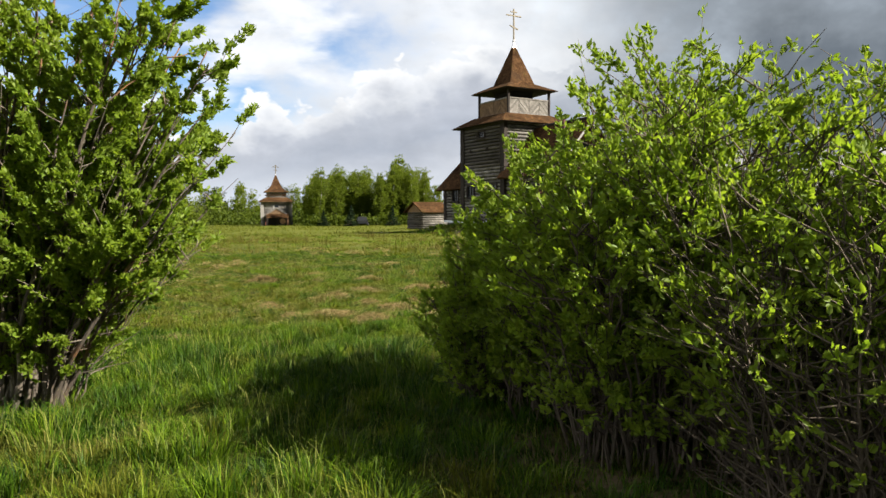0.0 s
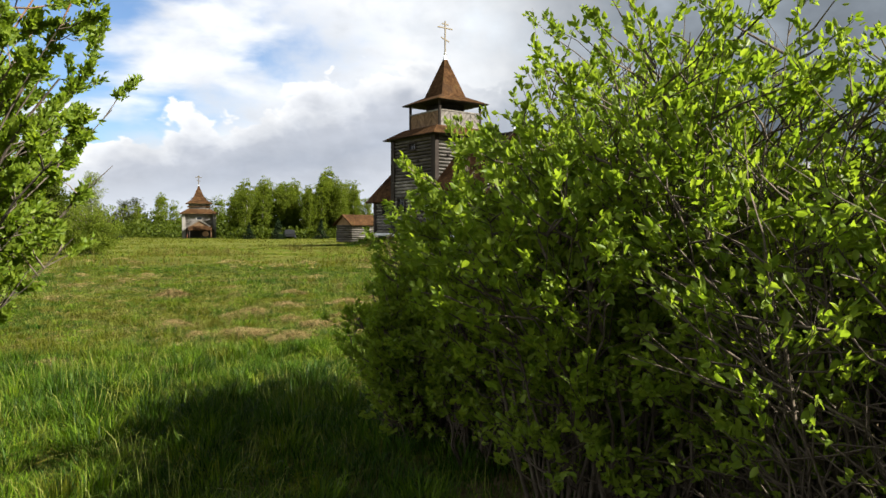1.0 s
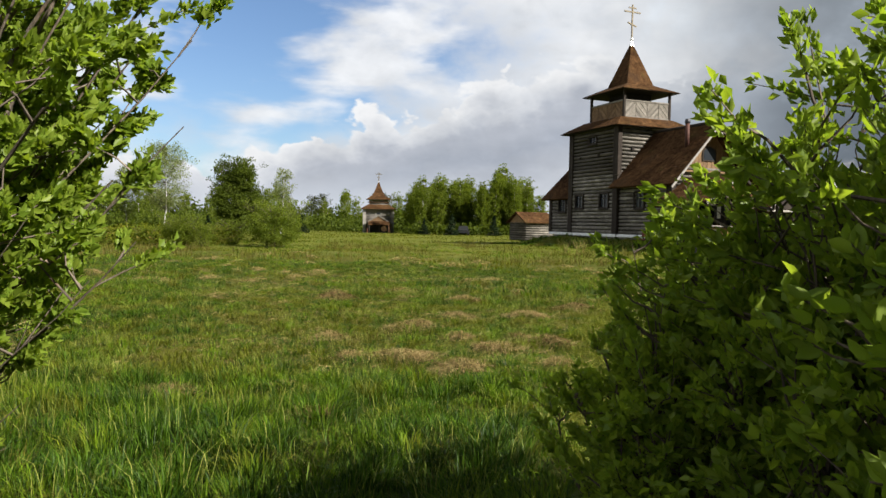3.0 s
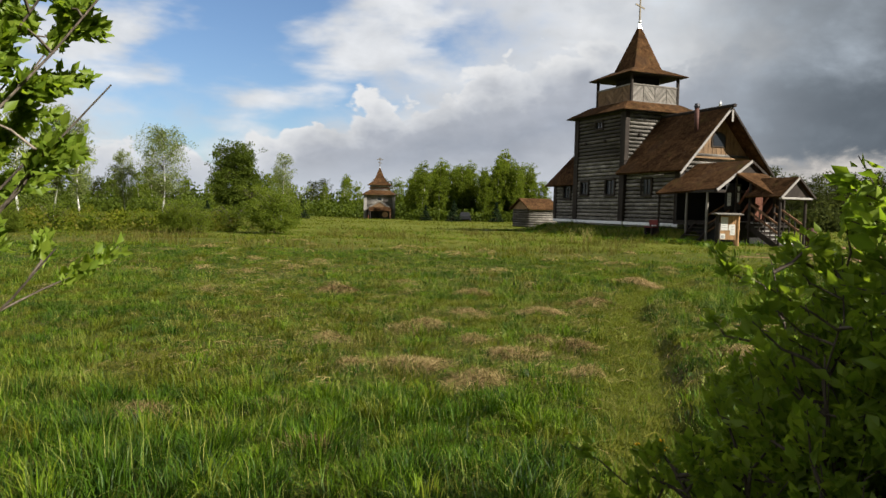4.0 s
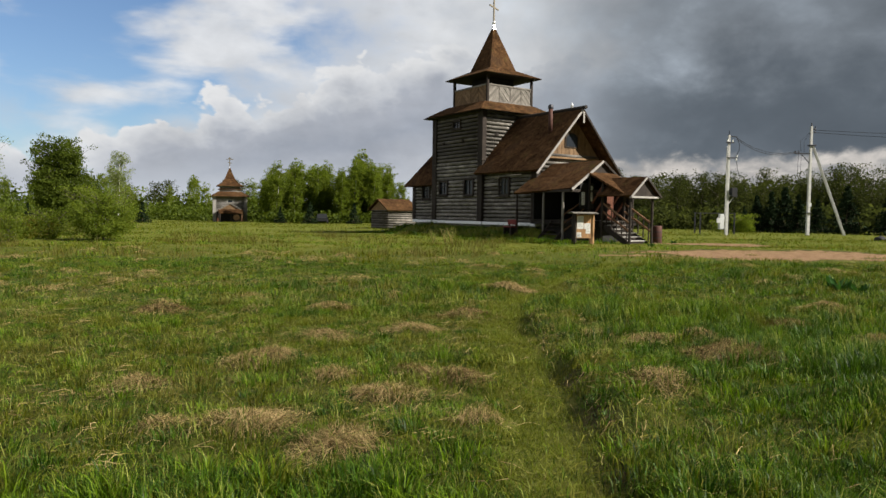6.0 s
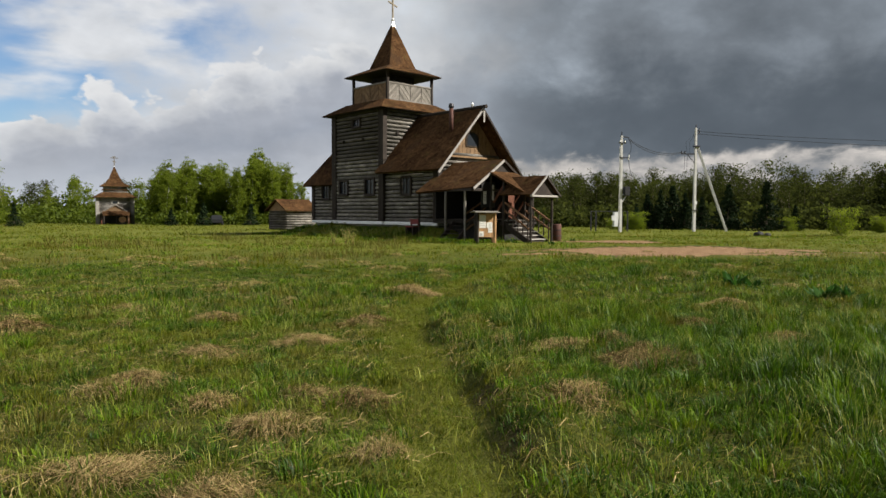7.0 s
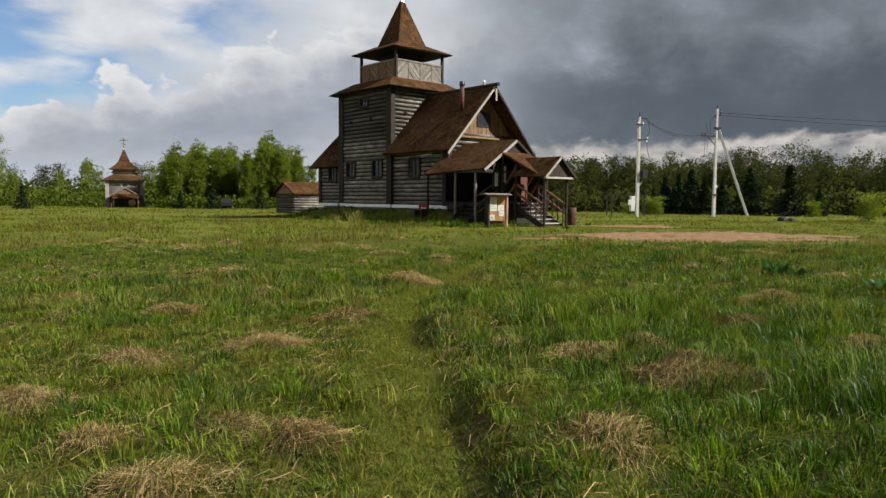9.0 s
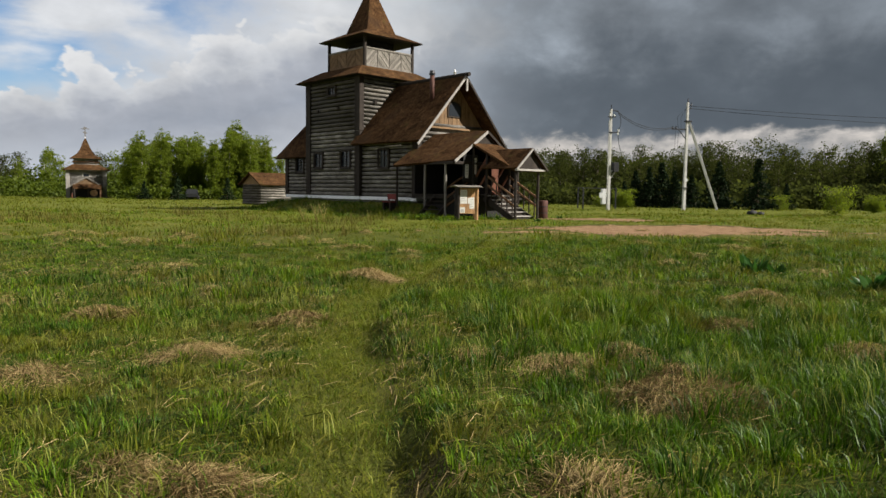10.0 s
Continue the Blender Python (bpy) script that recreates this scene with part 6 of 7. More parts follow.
def build_bags():
    rng = np.random.RandomState(8)
    for k, (x, y, s) in enumerate(((31.1, 48.5, 0.27), (31.6, 48.3, 0.20))):
        bm = bmesh.new()
        bmesh.ops.create_icosphere(bm, subdivisions=3, radius=1.0)
        for v in bm.verts:
            d = noise.noise(v.co * 2.1 + Vector((k * 5, 0, 0))) * 0.25 + noise.noise(v.co * 5) * 0.08
            v.co = v.co * (1 + d)
            v.co.z = max(v.co.z * 0.85, -0.55) + 0.55
            if v.co.z > 1.2:
                v.co.x *= 0.6
                v.co.y *= 0.6
        bmesh.ops.scale(bm, verts=bm.verts, vec=(s * 1.4, s, s))
        ob = part("rubbish_bag", bm, BAGS, None, smooth=True)
        ob.matrix_world = pose(x, y, put_on(x, y, 0.02), 0, 0, 20 * k)
        tagged(ob, "black plastic bag lying on the grass", "bag", "black bags on the grass", "thing")


build_bags()


# ---- small church, shed and car far off ----
def plank_wall(parent, a, b, z0, z1, mat, name="wall", courses=18):
    """A thin core wall that carries its logs, one by one."""
    a, b = Vector((*a, 0)), Vector((*b, 0))
    out = Vector(((b - a).y, -(b - a).x, 0)).normalized()
    core = part(name, box_between(a - out * 0.16 + Vector((0, 0, z0)), b - out * 0.02 + Vector((0, 0, z1))), TIMBER, parent)
    log_wall(core, (a - out * 0.02)[:2], (b - out * 0.02)[:2], z0, courses, (z1 - z0) / courses, mat)
    return core


def gable_roof(parent, l0, l1, w0, w1, z0, z1, mat, thick=0.1, name="roof"):
    """Two slopes with the ridge along l."""
    mid = (w0 + w1) / 2
    for w in (w0, w1):
        part(name, slab(bmesh.new(), ((l0, w, z0), (l1, w, z0), (l1, mid, z1), (l0, mid, z1)), thick), mat, parent)


def gable_wall(parent, l, w0, w1, z0, z1, mat, name="gable"):
    bm = bmesh.new()
    v = [bm.verts.new((x, w, z)) for x in (l - 0.05, l + 0.05) for w, z in ((w0, z0), (w1, z0), ((w0 + w1) / 2, z1))]
    bm.faces.new(v[:3])
    bm.faces.new(v[3:])
    for i in range(3):
        bm.faces.new((v[i], v[(i + 1) % 3], v[3 + (i + 1) % 3], v[3 + i]))
    return part(name, bm, mat, parent)


def build_small_church():
    x, y = -27.5, 118.5
    ob = root("small_church", pose(x, y, put_on(x, y) - 0.05, 0, 0, -76) @ Matrix.Diagonal((0.9, 0.9, 0.81, 1.0)), "small grey log church with stepped brown roofs", "church")
    H, Z = 2.62, 5.05
    c = [(-H, -H), (H, -H), (H, H), (-H, H)]
    for k in range(4):
        plank_wall(ob, c[k], c[(k + 1) % 4], 0.0, Z, BOARD, "log_wall", 22)
        part("corner_board", boxed((c[k][0] - 0.28, c[k][1] - 0.28, 0), (c[k][0] + 0.28, c[k][1] + 0.28, Z), 0.02), BOARD, ob)
    part("skirt_roof", frustum(bmesh.new(), (0, 0), H + 0.75, Z - 0.05, 1.9, Z + 0.95), ROOF, ob)
    lc = [(-1.7, -1.7), (1.7, -1.7), (1.7, 1.7), (-1.7, 1.7)]
    for k in range(4):
        plank_wall(ob, lc[k], lc[(k + 1) % 4], Z + 0.85, Z + 2.1, BOARD, "lantern_wall", 6)
    part("lantern_eave", frustum(bmesh.new(), (0, 0), 2.0, Z + 1.35, 1.72, Z + 1.6), ROOF, ob)
    part("upper_skirt", frustum(bmesh.new(), (0, 0), 2.3, Z + 2.0, 1.35, Z + 2.75), ROOF, ob)
    part("spire_foot", frustum(bmesh.new(), (0, 0), 1.35, Z + 2.75, 0.85, Z + 3.55), ROOF, ob)
    part("spire", frustum(bmesh.new(), (0, 0), 0.85, Z + 3.55, 0.06, Z + 5.75), ROOF, ob)
    part("spire_cap", frustum(bmesh.new(), (0, 0), 0.10, Z + 5.65, 0.03, Z + 6.05), TIN, ob)
    part("cross", cross_mesh(Z + 5.95, Z + 7.75, 0.6, 0.06), GILT, ob)
    w = part("window", boxed((H + 0.08, -0.55, 3.75), (H + 0.16, 0.55, 4.45), 0.02), PALE, ob)
    part("pane", boxed((H + 0.165, -0.4, 3.85), (H + 0.18, 0.4, 4.35)), GLASS, w)
    # porch of two steps
    gable_roof(ob, H, H + 1.6, -2.5, 2.5, 2.0, 3.75, ROOF, 0.1, "porch_roof")
    for w0 in (-2.55, 2.55):
        part("bargeboard", beam(bmesh.new(), (H + 1.63, w0, 1.93), (H + 1.63, 0, 3.72), 0.06, 0.16, 0.01), RAILING, ob)
    gable_wall(ob, H + 1.45, -2.1, 2.1, 2.1, 3.5, AMBER, "porch_gable")
    part("lower_roof", slab(bmesh.new(), ((H + 2.9, -1.9, 1.75), (H + 2.9, 2.1, 1.75), (H + 1.4, 2.1, 2.6), (H + 1.4, -1.9, 2.6)), 0.1), ROOF, ob)
    for l, w in ((H + 1.5, -2.1), (H + 1.5, 2.1), (H + 2.8, -1.7), (H + 2.8, 1.9), (H + 2.8, 0.2)):
        part("porch_post", tube(bmesh.new(), [(l, w, -0.2), (l, w, 2.1 if l < H + 2 else 1.75)], 0.12, 7), BROWN if w > 1 else TIMBER, ob)
    # black block that stands for the shade inside the porch
    part("porch_back", boxed((H + 0.1, -1.9, 0), (H + 1.3, 1.9, 2.1)), DARK, ob)
    part("porch_rail", boxed((H + 1.5, -2.1, 0.1), (H + 2.8, -1.95, 0.9), 0.02), RED, ob)
    sign = bmesh.new()
    tube(sign, [(H + 2.86, 1.0, 1.0), (H + 2.95, 1.0, 1.0)], 0.55, 14)
    part("round_shield", sign, ORANGE, ob)


build_small_church()


def build_shed():
    x, y = -0.9, 70.0
    ob = root("log_shed", pose(x, y, put_on(x, y), 0, 0, -56), "small grey log shed with a brown plank roof", "shed")
    # shade put into colour: darker logs on the walls turned from the sun
    for a, b, m in (((-1.4, -1.5), (1.4, -1.5), LOG_DARK), ((1.4, -1.5), (1.4, 1.5), LOG), ((1.4, 1.5), (-1.4, 1.5), LOG), ((-1.4, 1.5), (-1.4, -1.5), LOG_DARK)):
        plank_wall(ob, a, b, -0.2, 1.75, m, "log_wall", 9)
    # ridge along the plan's w axis
    for l in (-1.75, 1.75):
        part("roof", slab(bmesh.new(), ((l, -1.8, 1.70), (l, 1.8, 1.70), (0, 1.8, 2.72), (0, -1.8, 2.72)), 0.09), ROOF, ob)
    g = bmesh.new()
    v = [g.verts.new((l, w, z)) for w in (-1.56, -1.5) for l, z in ((-1.4, 1.7), (1.4, 1.7), (0, 2.6))]
    g.faces.new(v[:3])
    g.faces.new(v[3:])
    for i in range(3):
        g.faces.new((v[i], v[(i + 1) % 3], v[3 + (i + 1) % 3], v[3 + i]))
    part("gable", g, AMBER, ob)
    lean = part("lean_to_roof", slab(bmesh.new(), ((-0.2, 1.82, 2.45), (1.75, 1.82, 1.62), (1.75, 4.4, 1.62), (-0.2, 4.4, 2.45)), 0.09), ROOF, ob)
    for l, w in ((1.6, 2.6), (1.6, 4.2), (0.0, 4.2)):
        part("post", tube(bmesh.new(), [(l, w, -0.3), (l, w, 1.62 if l > 1 else 2.3)], 0.08, 7), TIMBER, ob)
    tx, ty = x + 3.4, y - 2.4
    tub = root("red_tub", pose(tx, ty, put_on(tx, ty)), "red metal tub beside the shed", "tub")
    bm = bmesh.new()
    tube(bm, [(0, 0, 0), (0, 0, 0.15), (0, 0, 0.75), (0, 0, 0.8)], (0.30, 0.33, 0.33, 0.30), 14)
    part("body", bm, REDPAINT, tub, smooth=True)
    part("rim", tube(bmesh.new(), [(0, 0, 0.79), (0, 0, 0.84)], (0.345, 0.345), 14), WHITEPOT, tub)


build_shed()


def build_car():
    x, y = along(-6.45, 104)
    ob = root("parked_car", pose(x, y, put_on(x, y), 0, 0, -84), "dark parked car at the edge of the grove", "car")
    bm = bmesh.new()
    prof = [(-2.0, 0.35), (-2.05, 0.75), (-1.3, 0.92), (-0.75, 1.4), (0.8, 1.45), (1.55, 0.95), (2.0, 0.85), (2.0, 0.35)]
    rows = [[bm.verts.new((l, w * (0.86 if z > 1.0 else 1.0), z)) for l, z in prof] for w in (-0.8, 0.8)]
    bm.faces.new(rows[0][::-1])
    bm.faces.new(rows[1])
    for i in range(len(prof)):
        j = (i + 1) % len(prof)
        bm.faces.new((rows[0][i], rows[0][j], rows[1][j], rows[1][i]))
    bmesh.ops.bevel(bm, geom=list(bm.edges), offset=0.06, segments=2, affect="EDGES")
    part("body", bm, PAINT, ob)
    part("windscreen", slab(bmesh.new(), ((-1.27, -0.6, 0.96), (-1.27, 0.6, 0.96), (-0.80, 0.55, 1.39), (-0.80, -0.55, 1.39)), -0.015), GLASS, ob)
    for w in (-0.58, 0.58):
        part("headlight", boxed((-2.08, w - 0.14, 0.62), (-2.0, w + 0.14, 0.76), 0.02), PAPER, ob, "pale headlight")
    for l in (-1.3, 1.3):
        for w in (-0.8, 0.8):
            wheel = part("wheel", tube(bmesh.new(), [(l, w - 0.1, 0.3), (l, w + 0.1, 0.3)], 0.31, 14), RUBBER, ob)
            part("rim", tube(bmesh.new(), [(l, w - 0.11, 0.3), (l, w + 0.11, 0.3)], 0.18, 10), GREYBOX, wheel)


build_car()


# ---- grass ----
def blades_np(rng, x, y, z, h, w, lean, segs=3, dirs=None, rise=1.0):
    """Curved tapering blades: points and faces."""
    n = len(x)
    a = rng.uniform(0, 2 * np.pi, n) if dirs is None else dirs
    way = np.stack([np.cos(a), np.sin(a), np.zeros(n)], 1)
    b = a + np.pi / 2 + rng.normal(0, 0.5, n)
    side = np.stack([np.cos(b), np.sin(b), np.zeros(n)], 1)
    t = np.linspace(0, 1, segs + 1)
    up = h[:, None] * np.sin(np.minimum(t[None] * np.pi / 2 * (0.55 + 0.45 * lean[:, None]), 2.2)) / np.sin(np.pi / 2 * (0.55 + 0.45 * np.minimum(lean[:, None], 1)))
    out = h[:, None] * lean[:, None] * t[None] ** 1.8
    base = np.stack([x, y, z], 1)
    spine = base[:, None] + way[:, None] * out[..., None]
    spine[:, :, 2] += up * rise
    wide = (w[:, None] * (1 - t[None] ** 1.5) * 0.5)[:, :-1, None]
    left = spine[:, :-1] + side[:, None] * wide
    right = spine[:, :-1] - side[:, None] * wide
    k = 2 * segs + 1
    verts = np.concatenate([np.stack([left, right], 2).reshape(n, 2 * segs, 3), spine[:, -1:]], 1)
    o = (k * np.arange(n))[:, None]
    quads = [o + np.array([2 * s, 2 * s + 1, 2 * s + 3, 2 * s + 2]) for s in range(segs - 1)]
    tips = o + np.array([2 * segs - 2, 2 * segs - 1, 2 * segs])
    return verts.reshape(-1, 3), (np.concatenate(quads) if quads else np.zeros((0, 4), int)), tips


def grass(name, rng, clumps, per, h, w, lean, mat, label, segs=3, radius=0.05, keep=None, tall=None):
    """One sheet of blades: clump centres (N, 2), blades in each, mean height and width."""
    cx, cy = clumps[:, 0], clumps[:, 1]
    if keep is not None:
        k = rng.uniform(0, 1, len(cx)) < keep(cx, cy)
        cx, cy = cx[k], cy[k]
    n = len(cx) * per
    size = np.clip(rng.lognormal(-0.05, 0.35, len(cx)), 0.45, 2.0)
    off = rng.normal(0, radius, (n, 2)) * np.repeat(size, per)[:, None]
    x, y = np.repeat(cx, per) + off[:, 0], np.repeat(cy, per) + off[:, 1]
    fan = np.arctan2(off[:, 1], off[:, 0]) + rng.normal(0, 0.8, n)
    hh = h * np.repeat(size, per) * rng.uniform(0.45, 1.25, n)
    if tall is not None:
        hh = hh * tall(x, y)
    ll = np.clip(rng.normal(lean, 0.3, n), 0.05, 1.8)
    v, q, t = blades_np(rng, x, y, ground_z(x, y) - 0.01, hh, w * rng.uniform(0.6, 1.4, n), ll, segs, fan)
    ob = new(name, fast_mesh(name, v, [q, t], mat))
    return tagged(ob, label, "grass", kind="stuff")


def cells(x, y, size, seed):
    """Jittered cells: distance to the nearest centre (in cell sizes), two random numbers of that cell, and its centre."""
    gx, gy = np.floor(x / size), np.floor(y / size)
    best = np.full(x.shape, 9.0)
    one, two, cx, cy = (np.zeros(x.shape) for _ in range(4))
    for i in (-1, 0, 1):
        for j in (-1, 0, 1):
            a, b = gx + i, gy + j
            h = [np.modf(np.abs(np.sin(a * p + b * q + seed * 1.7) * 43758.5453))[0] for p, q in ((127.1, 311.7), (269.5, 183.3), (113.5, 271.9), (246.1, 124.6))]
            px, py = (a + h[0]) * size, (b + h[1]) * size
            d = np.hypot(x - px, y - py) / size
            near = d < best
            best = np.where(near, d, best)
            one, two, cx, cy = (np.where(near, new_, old) for new_, old in ((h[2], one), (h[3], two), (px, cx), (py, cy)))
    return best, one, two, cx, cy


def field(rng, n, y0, y1, lo, hi):
    """Random plan points between two rows and two slanting edges, each edge (offset, slope)."""
    y = rng.uniform(y0, y1, 3 * n)
    wide = (hi[0] + hi[1] * y) - (lo[0] + lo[1] * y)
    y = y[rng.uniform(0, wide.max(), 3 * n) < wide][:n]
    a, b = lo[0] + lo[1] * y, hi[0] + hi[1] * y
    return np.stack([a + (b - a) * rng.uniform(0, 1, len(y)), y], 1)


def turf(name, rng, spots, h, w, size, mats, label, keep, tall, segs=2, gaps=0.6):
    """Grass in tufts: each cell a tuft of its own height and tone, its blades leaning outwards, thin between the tufts.
    mats: (material, lowest, highest) of the cell's second random number, shifted by a slow wave, up near and right of
    the path, down to its left."""
    x, y = spots[:, 0], spots[:, 1]
    d, one, two, cx, cy = cells(x, y, size, 3)
    side = off_path(cx, cy)
    two = np.clip(two + 0.22 * wave(cx, cy, 0.7, 44) + 0.30 * smooth(side, 0.4, 1.6) * (1 - smooth(cy, 11.5, 15.0)) - 0.10 * smooth(-side, 0.2, 1.0) * smooth(cy, 9.5, 11.0) * (1 - smooth(cy, 15, 20)), 0, 0.999)
    some = rng.uniform(0, 1, len(x)) < keep(x, y) * np.clip(1.2 - gaps * (d / 0.6) ** 2, 0.12, 1)
    for mat, lo, hi in mats:
        k = some & (two >= lo) & (two < hi)
        n = int(k.sum())
        if not n:
            continue
        hh = h * (0.5 + 0.95 * one[k] ** 1.3) * np.clip(1.2 - 0.75 * d[k], 0.5, 1.2) * rng.uniform(0.55, 1.2, n) * tall(x[k], y[k])
        a = np.arctan2(y[k] - cy[k], x[k] - cx[k]) + rng.normal(0, 0.85, n)
        lean = np.clip(0.40 + 1.0 * d[k] + rng.normal(0, 0.28, n), 0.05, 1.7)
        v, q, t = blades_np(rng, x[k], y[k], ground_z(x[k], y[k]) - 0.012, hh, w * rng.uniform(0.55, 1.45, n), lean, segs, a)
        tagged(new(name, fast_mesh(name, v, [q, t], mat)), label, "grass", kind="stuff")


def wedge(rng, n, y0, y1, x0, slope0, x1, slope1):
    """Random plan points between two rows, inside a wedge that widens with y."""
    y = np.sqrt(rng.uniform((y0 + 4) ** 2, (y1 + 4) ** 2, n)) - 4
    lo, hi = x0 - slope0 * y, x1 + slope1 * y
    return np.stack([rng.uniform(0, 1, n) * (hi - lo) + lo, y], 1)


def dryness(x, y):
    """Where last year's grass lies: 0 green, 1 dry."""
    d = 0.22 + 0.38 * wave(x, y, 0.9, 21) + 0.30 * wave(x, y, 2.6, 22)
    d = d * smooth(y + 1.1 * wave(x, y, 0.8, 55), 8.4, 10.8) * (1 - 0.6 * smooth(y, 16, 24)) * (1 - 0.75 * smooth(off_path(x, y), 0.6, 1.6))
    d = np.clip(d, 0, 0.55)
    for tx, ty, tr, _ in TUSSOCKS:
        d = d + 0.75 * np.exp(-((x - tx) ** 2 + ((y - ty) * 1.15) ** 2) / (0.7 * tr * tr)) * (1 + 0.5 * wave(x, y, 6.0, 23))
    return np.clip(d, 0, 1)


def open_turf(x, y):
    return (1 - 0.97 * on_path(x, y)) * (1 - np.clip(1.25 * bare_earth(x, y), 0, 1))


def no_shrub(x, y):
    return 1 - 0.6 * (((x - 2.5) / 2.0) ** 2 + ((y - 4.6) / 1.6) ** 2 < 0.8)


def church_clear(x, y):
    l, w = church_lw(x, y)
    inside = (l > -8.8) & (l < 11.6) & (w > -0.2) & (w < 5.6)
    return np.where(inside, 0.0, 1.0)


def lushness(x, y):
    """How tall the grass grows: rank before the open meadow and to the right of the path."""
    v = 0.70 + 0.30 * wave(x, y, 0.8, 31) + 0.30 * (1 - smooth(y + 1.3 * wave(x, y, 0.8, 55), 8.2, 10.6)) + 0.28 * smooth(off_path(x, y), 0.6, 1.5) * smooth(y, 8, 11)
    v = v + 0.45 * np.exp(-(((x - 1.55) / 0.28) ** 2 + ((y - 12.9) / 0.7) ** 2)) - 0.12 * smooth(-off_path(x, y), 0.2, 0.8) * smooth(y, 9.0, 10.5) * (1 - smooth(y, 13, 17))
    return np.clip(v, 0.6, 1.5) * (1 - 0.15 * dryness(x, y))


rg = np.random.RandomState(5)
GREENS = ((MEADOW, 0.0, 0.24), (LUSH, 0.24, 0.64), (DEEP, 0.64, 1.0))
alive = lambda x, y: open_turf(x, y) * no_shrub(x, y) * (1 - 0.66 * dryness(x, y))  # noqa: E731
turf("near_grass", rg, field(rg, 105000, 3.2, 9.2, (-0.3, -0.66), (0.7, 0.45)), 0.138, 0.0070, 0.30, ((MEADOW, 0.0, 0.07), (LUSH, 0.07, 0.52), (DEEP, 0.52, 1.0)), "lush bright green grass beside the path", alive, lushness)
turf("near_grass", rg, field(rg, 245000, 8.4, 16.5, (3.5, -0.93), (-7.0, 1.16)), 0.145, 0.0074, 0.27, GREENS, "tufted green grass of the meadow", alive, lushness)
turf("meadow_grass", rg, field(rg, 155000, 16.0, 25.5, (3.5, -0.93), (-6.0, 1.12)), 0.135, 0.0120, 0.42, GREENS, "green meadow grass", alive, lushness)
FILL = ((THATCH, 0.0, 0.42), (LUSH, 0.42, 0.60), (DEEP, 0.60, 1.0))
cover = lambda x, y: (1 - 0.66 * on_path(x, y)) * no_shrub(x, y) * (1 - np.clip(1.25 * bare_earth(x, y), 0, 1)) * (1 - 0.7 * bare_soil(x, y))  # noqa: E731
turf("fine_grass", rg, field(rg, 90000, 3.2, 9.2, (-0.3, -0.66), (0.7, 0.45)), 0.115, 0.0060, 0.17, ((THATCH, 0.0, 0.15), (LUSH, 0.15, 0.55), (DEEP, 0.55, 1.0)), "fine grass filling the turf beside the path", cover, lushness, 1, 0.2)
turf("fine_grass", rg, field(rg, 365000, 8.4, 16.5, (3.5, -0.93), (-7.0, 1.16)), 0.085, 0.0056, 0.17, FILL, "fine short grass filling the meadow", cover, lushness, 1, 0.2)
turf("fine_grass", rg, field(rg, 212000, 16.0, 25.5, (3.5, -0.93), (-6.0, 1.12)), 0.095, 0.0100, 0.3, FILL, "fine short grass of the open meadow", cover, lushness, 1, 0.2)
PALE_BLADES = ((SEDGE, 0.0, 1.0),)
turf("pale_blades", rg, field(rg, 9000, 3.4, 9.2, (-0.3, -0.66), (0.7, 0.45)), 0.20, 0.0040, 0.5, PALE_BLADES, "thin pale blades standing in the grass", cover, lushness, 2, 0.3)
turf("pale_blades", rg, field(rg, 30000, 8.4, 17.0, (3.5, -0.93), (-7.0, 1.16)), 0.19, 0.0042, 0.5, PALE_BLADES, "thin pale blades standing in the grass", cover, lushness, 2, 0.3)
turf("pale_blades", rg, field(rg, 14000, 16.5, 27.0, (3.5, -0.93), (-6.0, 1.12)), 0.20, 0.0080, 0.6, PALE_BLADES, "thin pale blades standing in the meadow", cover, lushness, 1, 0.3)
short = wedge(rg, 4200, 14.5, 24.0, -1.0, 0.5, 1.0, 0.55)
grass("short_grass", rg, short, 7, 0.065, 0.007, 0.6, MEADOW, "short trodden meadow turf", 2, 0.05, lambda x, y: 1 - np.clip(1.3 * bare_earth(x, y), 0, 1))
py_ = 7.5 + 18.5 * rg.uniform(0, 1, 9000) ** 1.3
px_ = np.interp(py_, PATH_Y, PATH_X) + rg.uniform(-0.40, 0.32, 9000)
grass("path_grass", rg, np.stack([px_, py_], 1), 10, 0.040, 0.0056, 1.0, TRODDEN, "short trodden grass on the path", 1, 0.05, lambda x, y: 1 - 0.95 * bare_soil(x, y))
turf("far_grass", rg, field(rg, 110000, 24.5, 48.0, (-2.0, -0.74), (1.0, 0.90)), 0.15, 0.021, 0.85, ((FIELD, 0.0, 0.55), (LUSH, 0.55, 0.8), (MEADOW, 0.8, 1.0)), "mixed green and yellow meadow grass", lambda x, y: open_turf(x, y) * church_clear(x, y), lambda x, y: 0.75 + 0.3 * wave(x, y, 0.5, 38), 2, 0.6)
ml, mw = rg.uniform(-11.0, 11.5, 11000), rg.uniform(-4.2, -0.15, 11000)
mound = np.stack([CHURCH[0] + ml * ca - mw * sa, CHURCH[1] + ml * sa + mw * ca], 1)
turf("mound_grass", rg, mound, 0.24, 0.026, 0.7, ((LUSH, 0.0, 0.4), (DEEP, 0.4, 0.8), (MEADOW, 0.8, 1.0)), "rough grass on the bank under the church wall", church_clear, lambda x, y: 0.9 + 0.3 * wave(x, y, 0.9, 39), 2, 0.4)
distant = wedge(rg, 13000, 46.0, 125.0, -6.0, 0.70, 8.0, 0.72)
grass("distant_grass", rg, distant, 5, 0.16, 0.045, 0.7, FIELD, "distant meadow grass", 1, 0.25, church_clear)
herbs = wedge(rg, 3000, 25.0, 47.0, -6.0, 0.45, -6.0, 0.30)
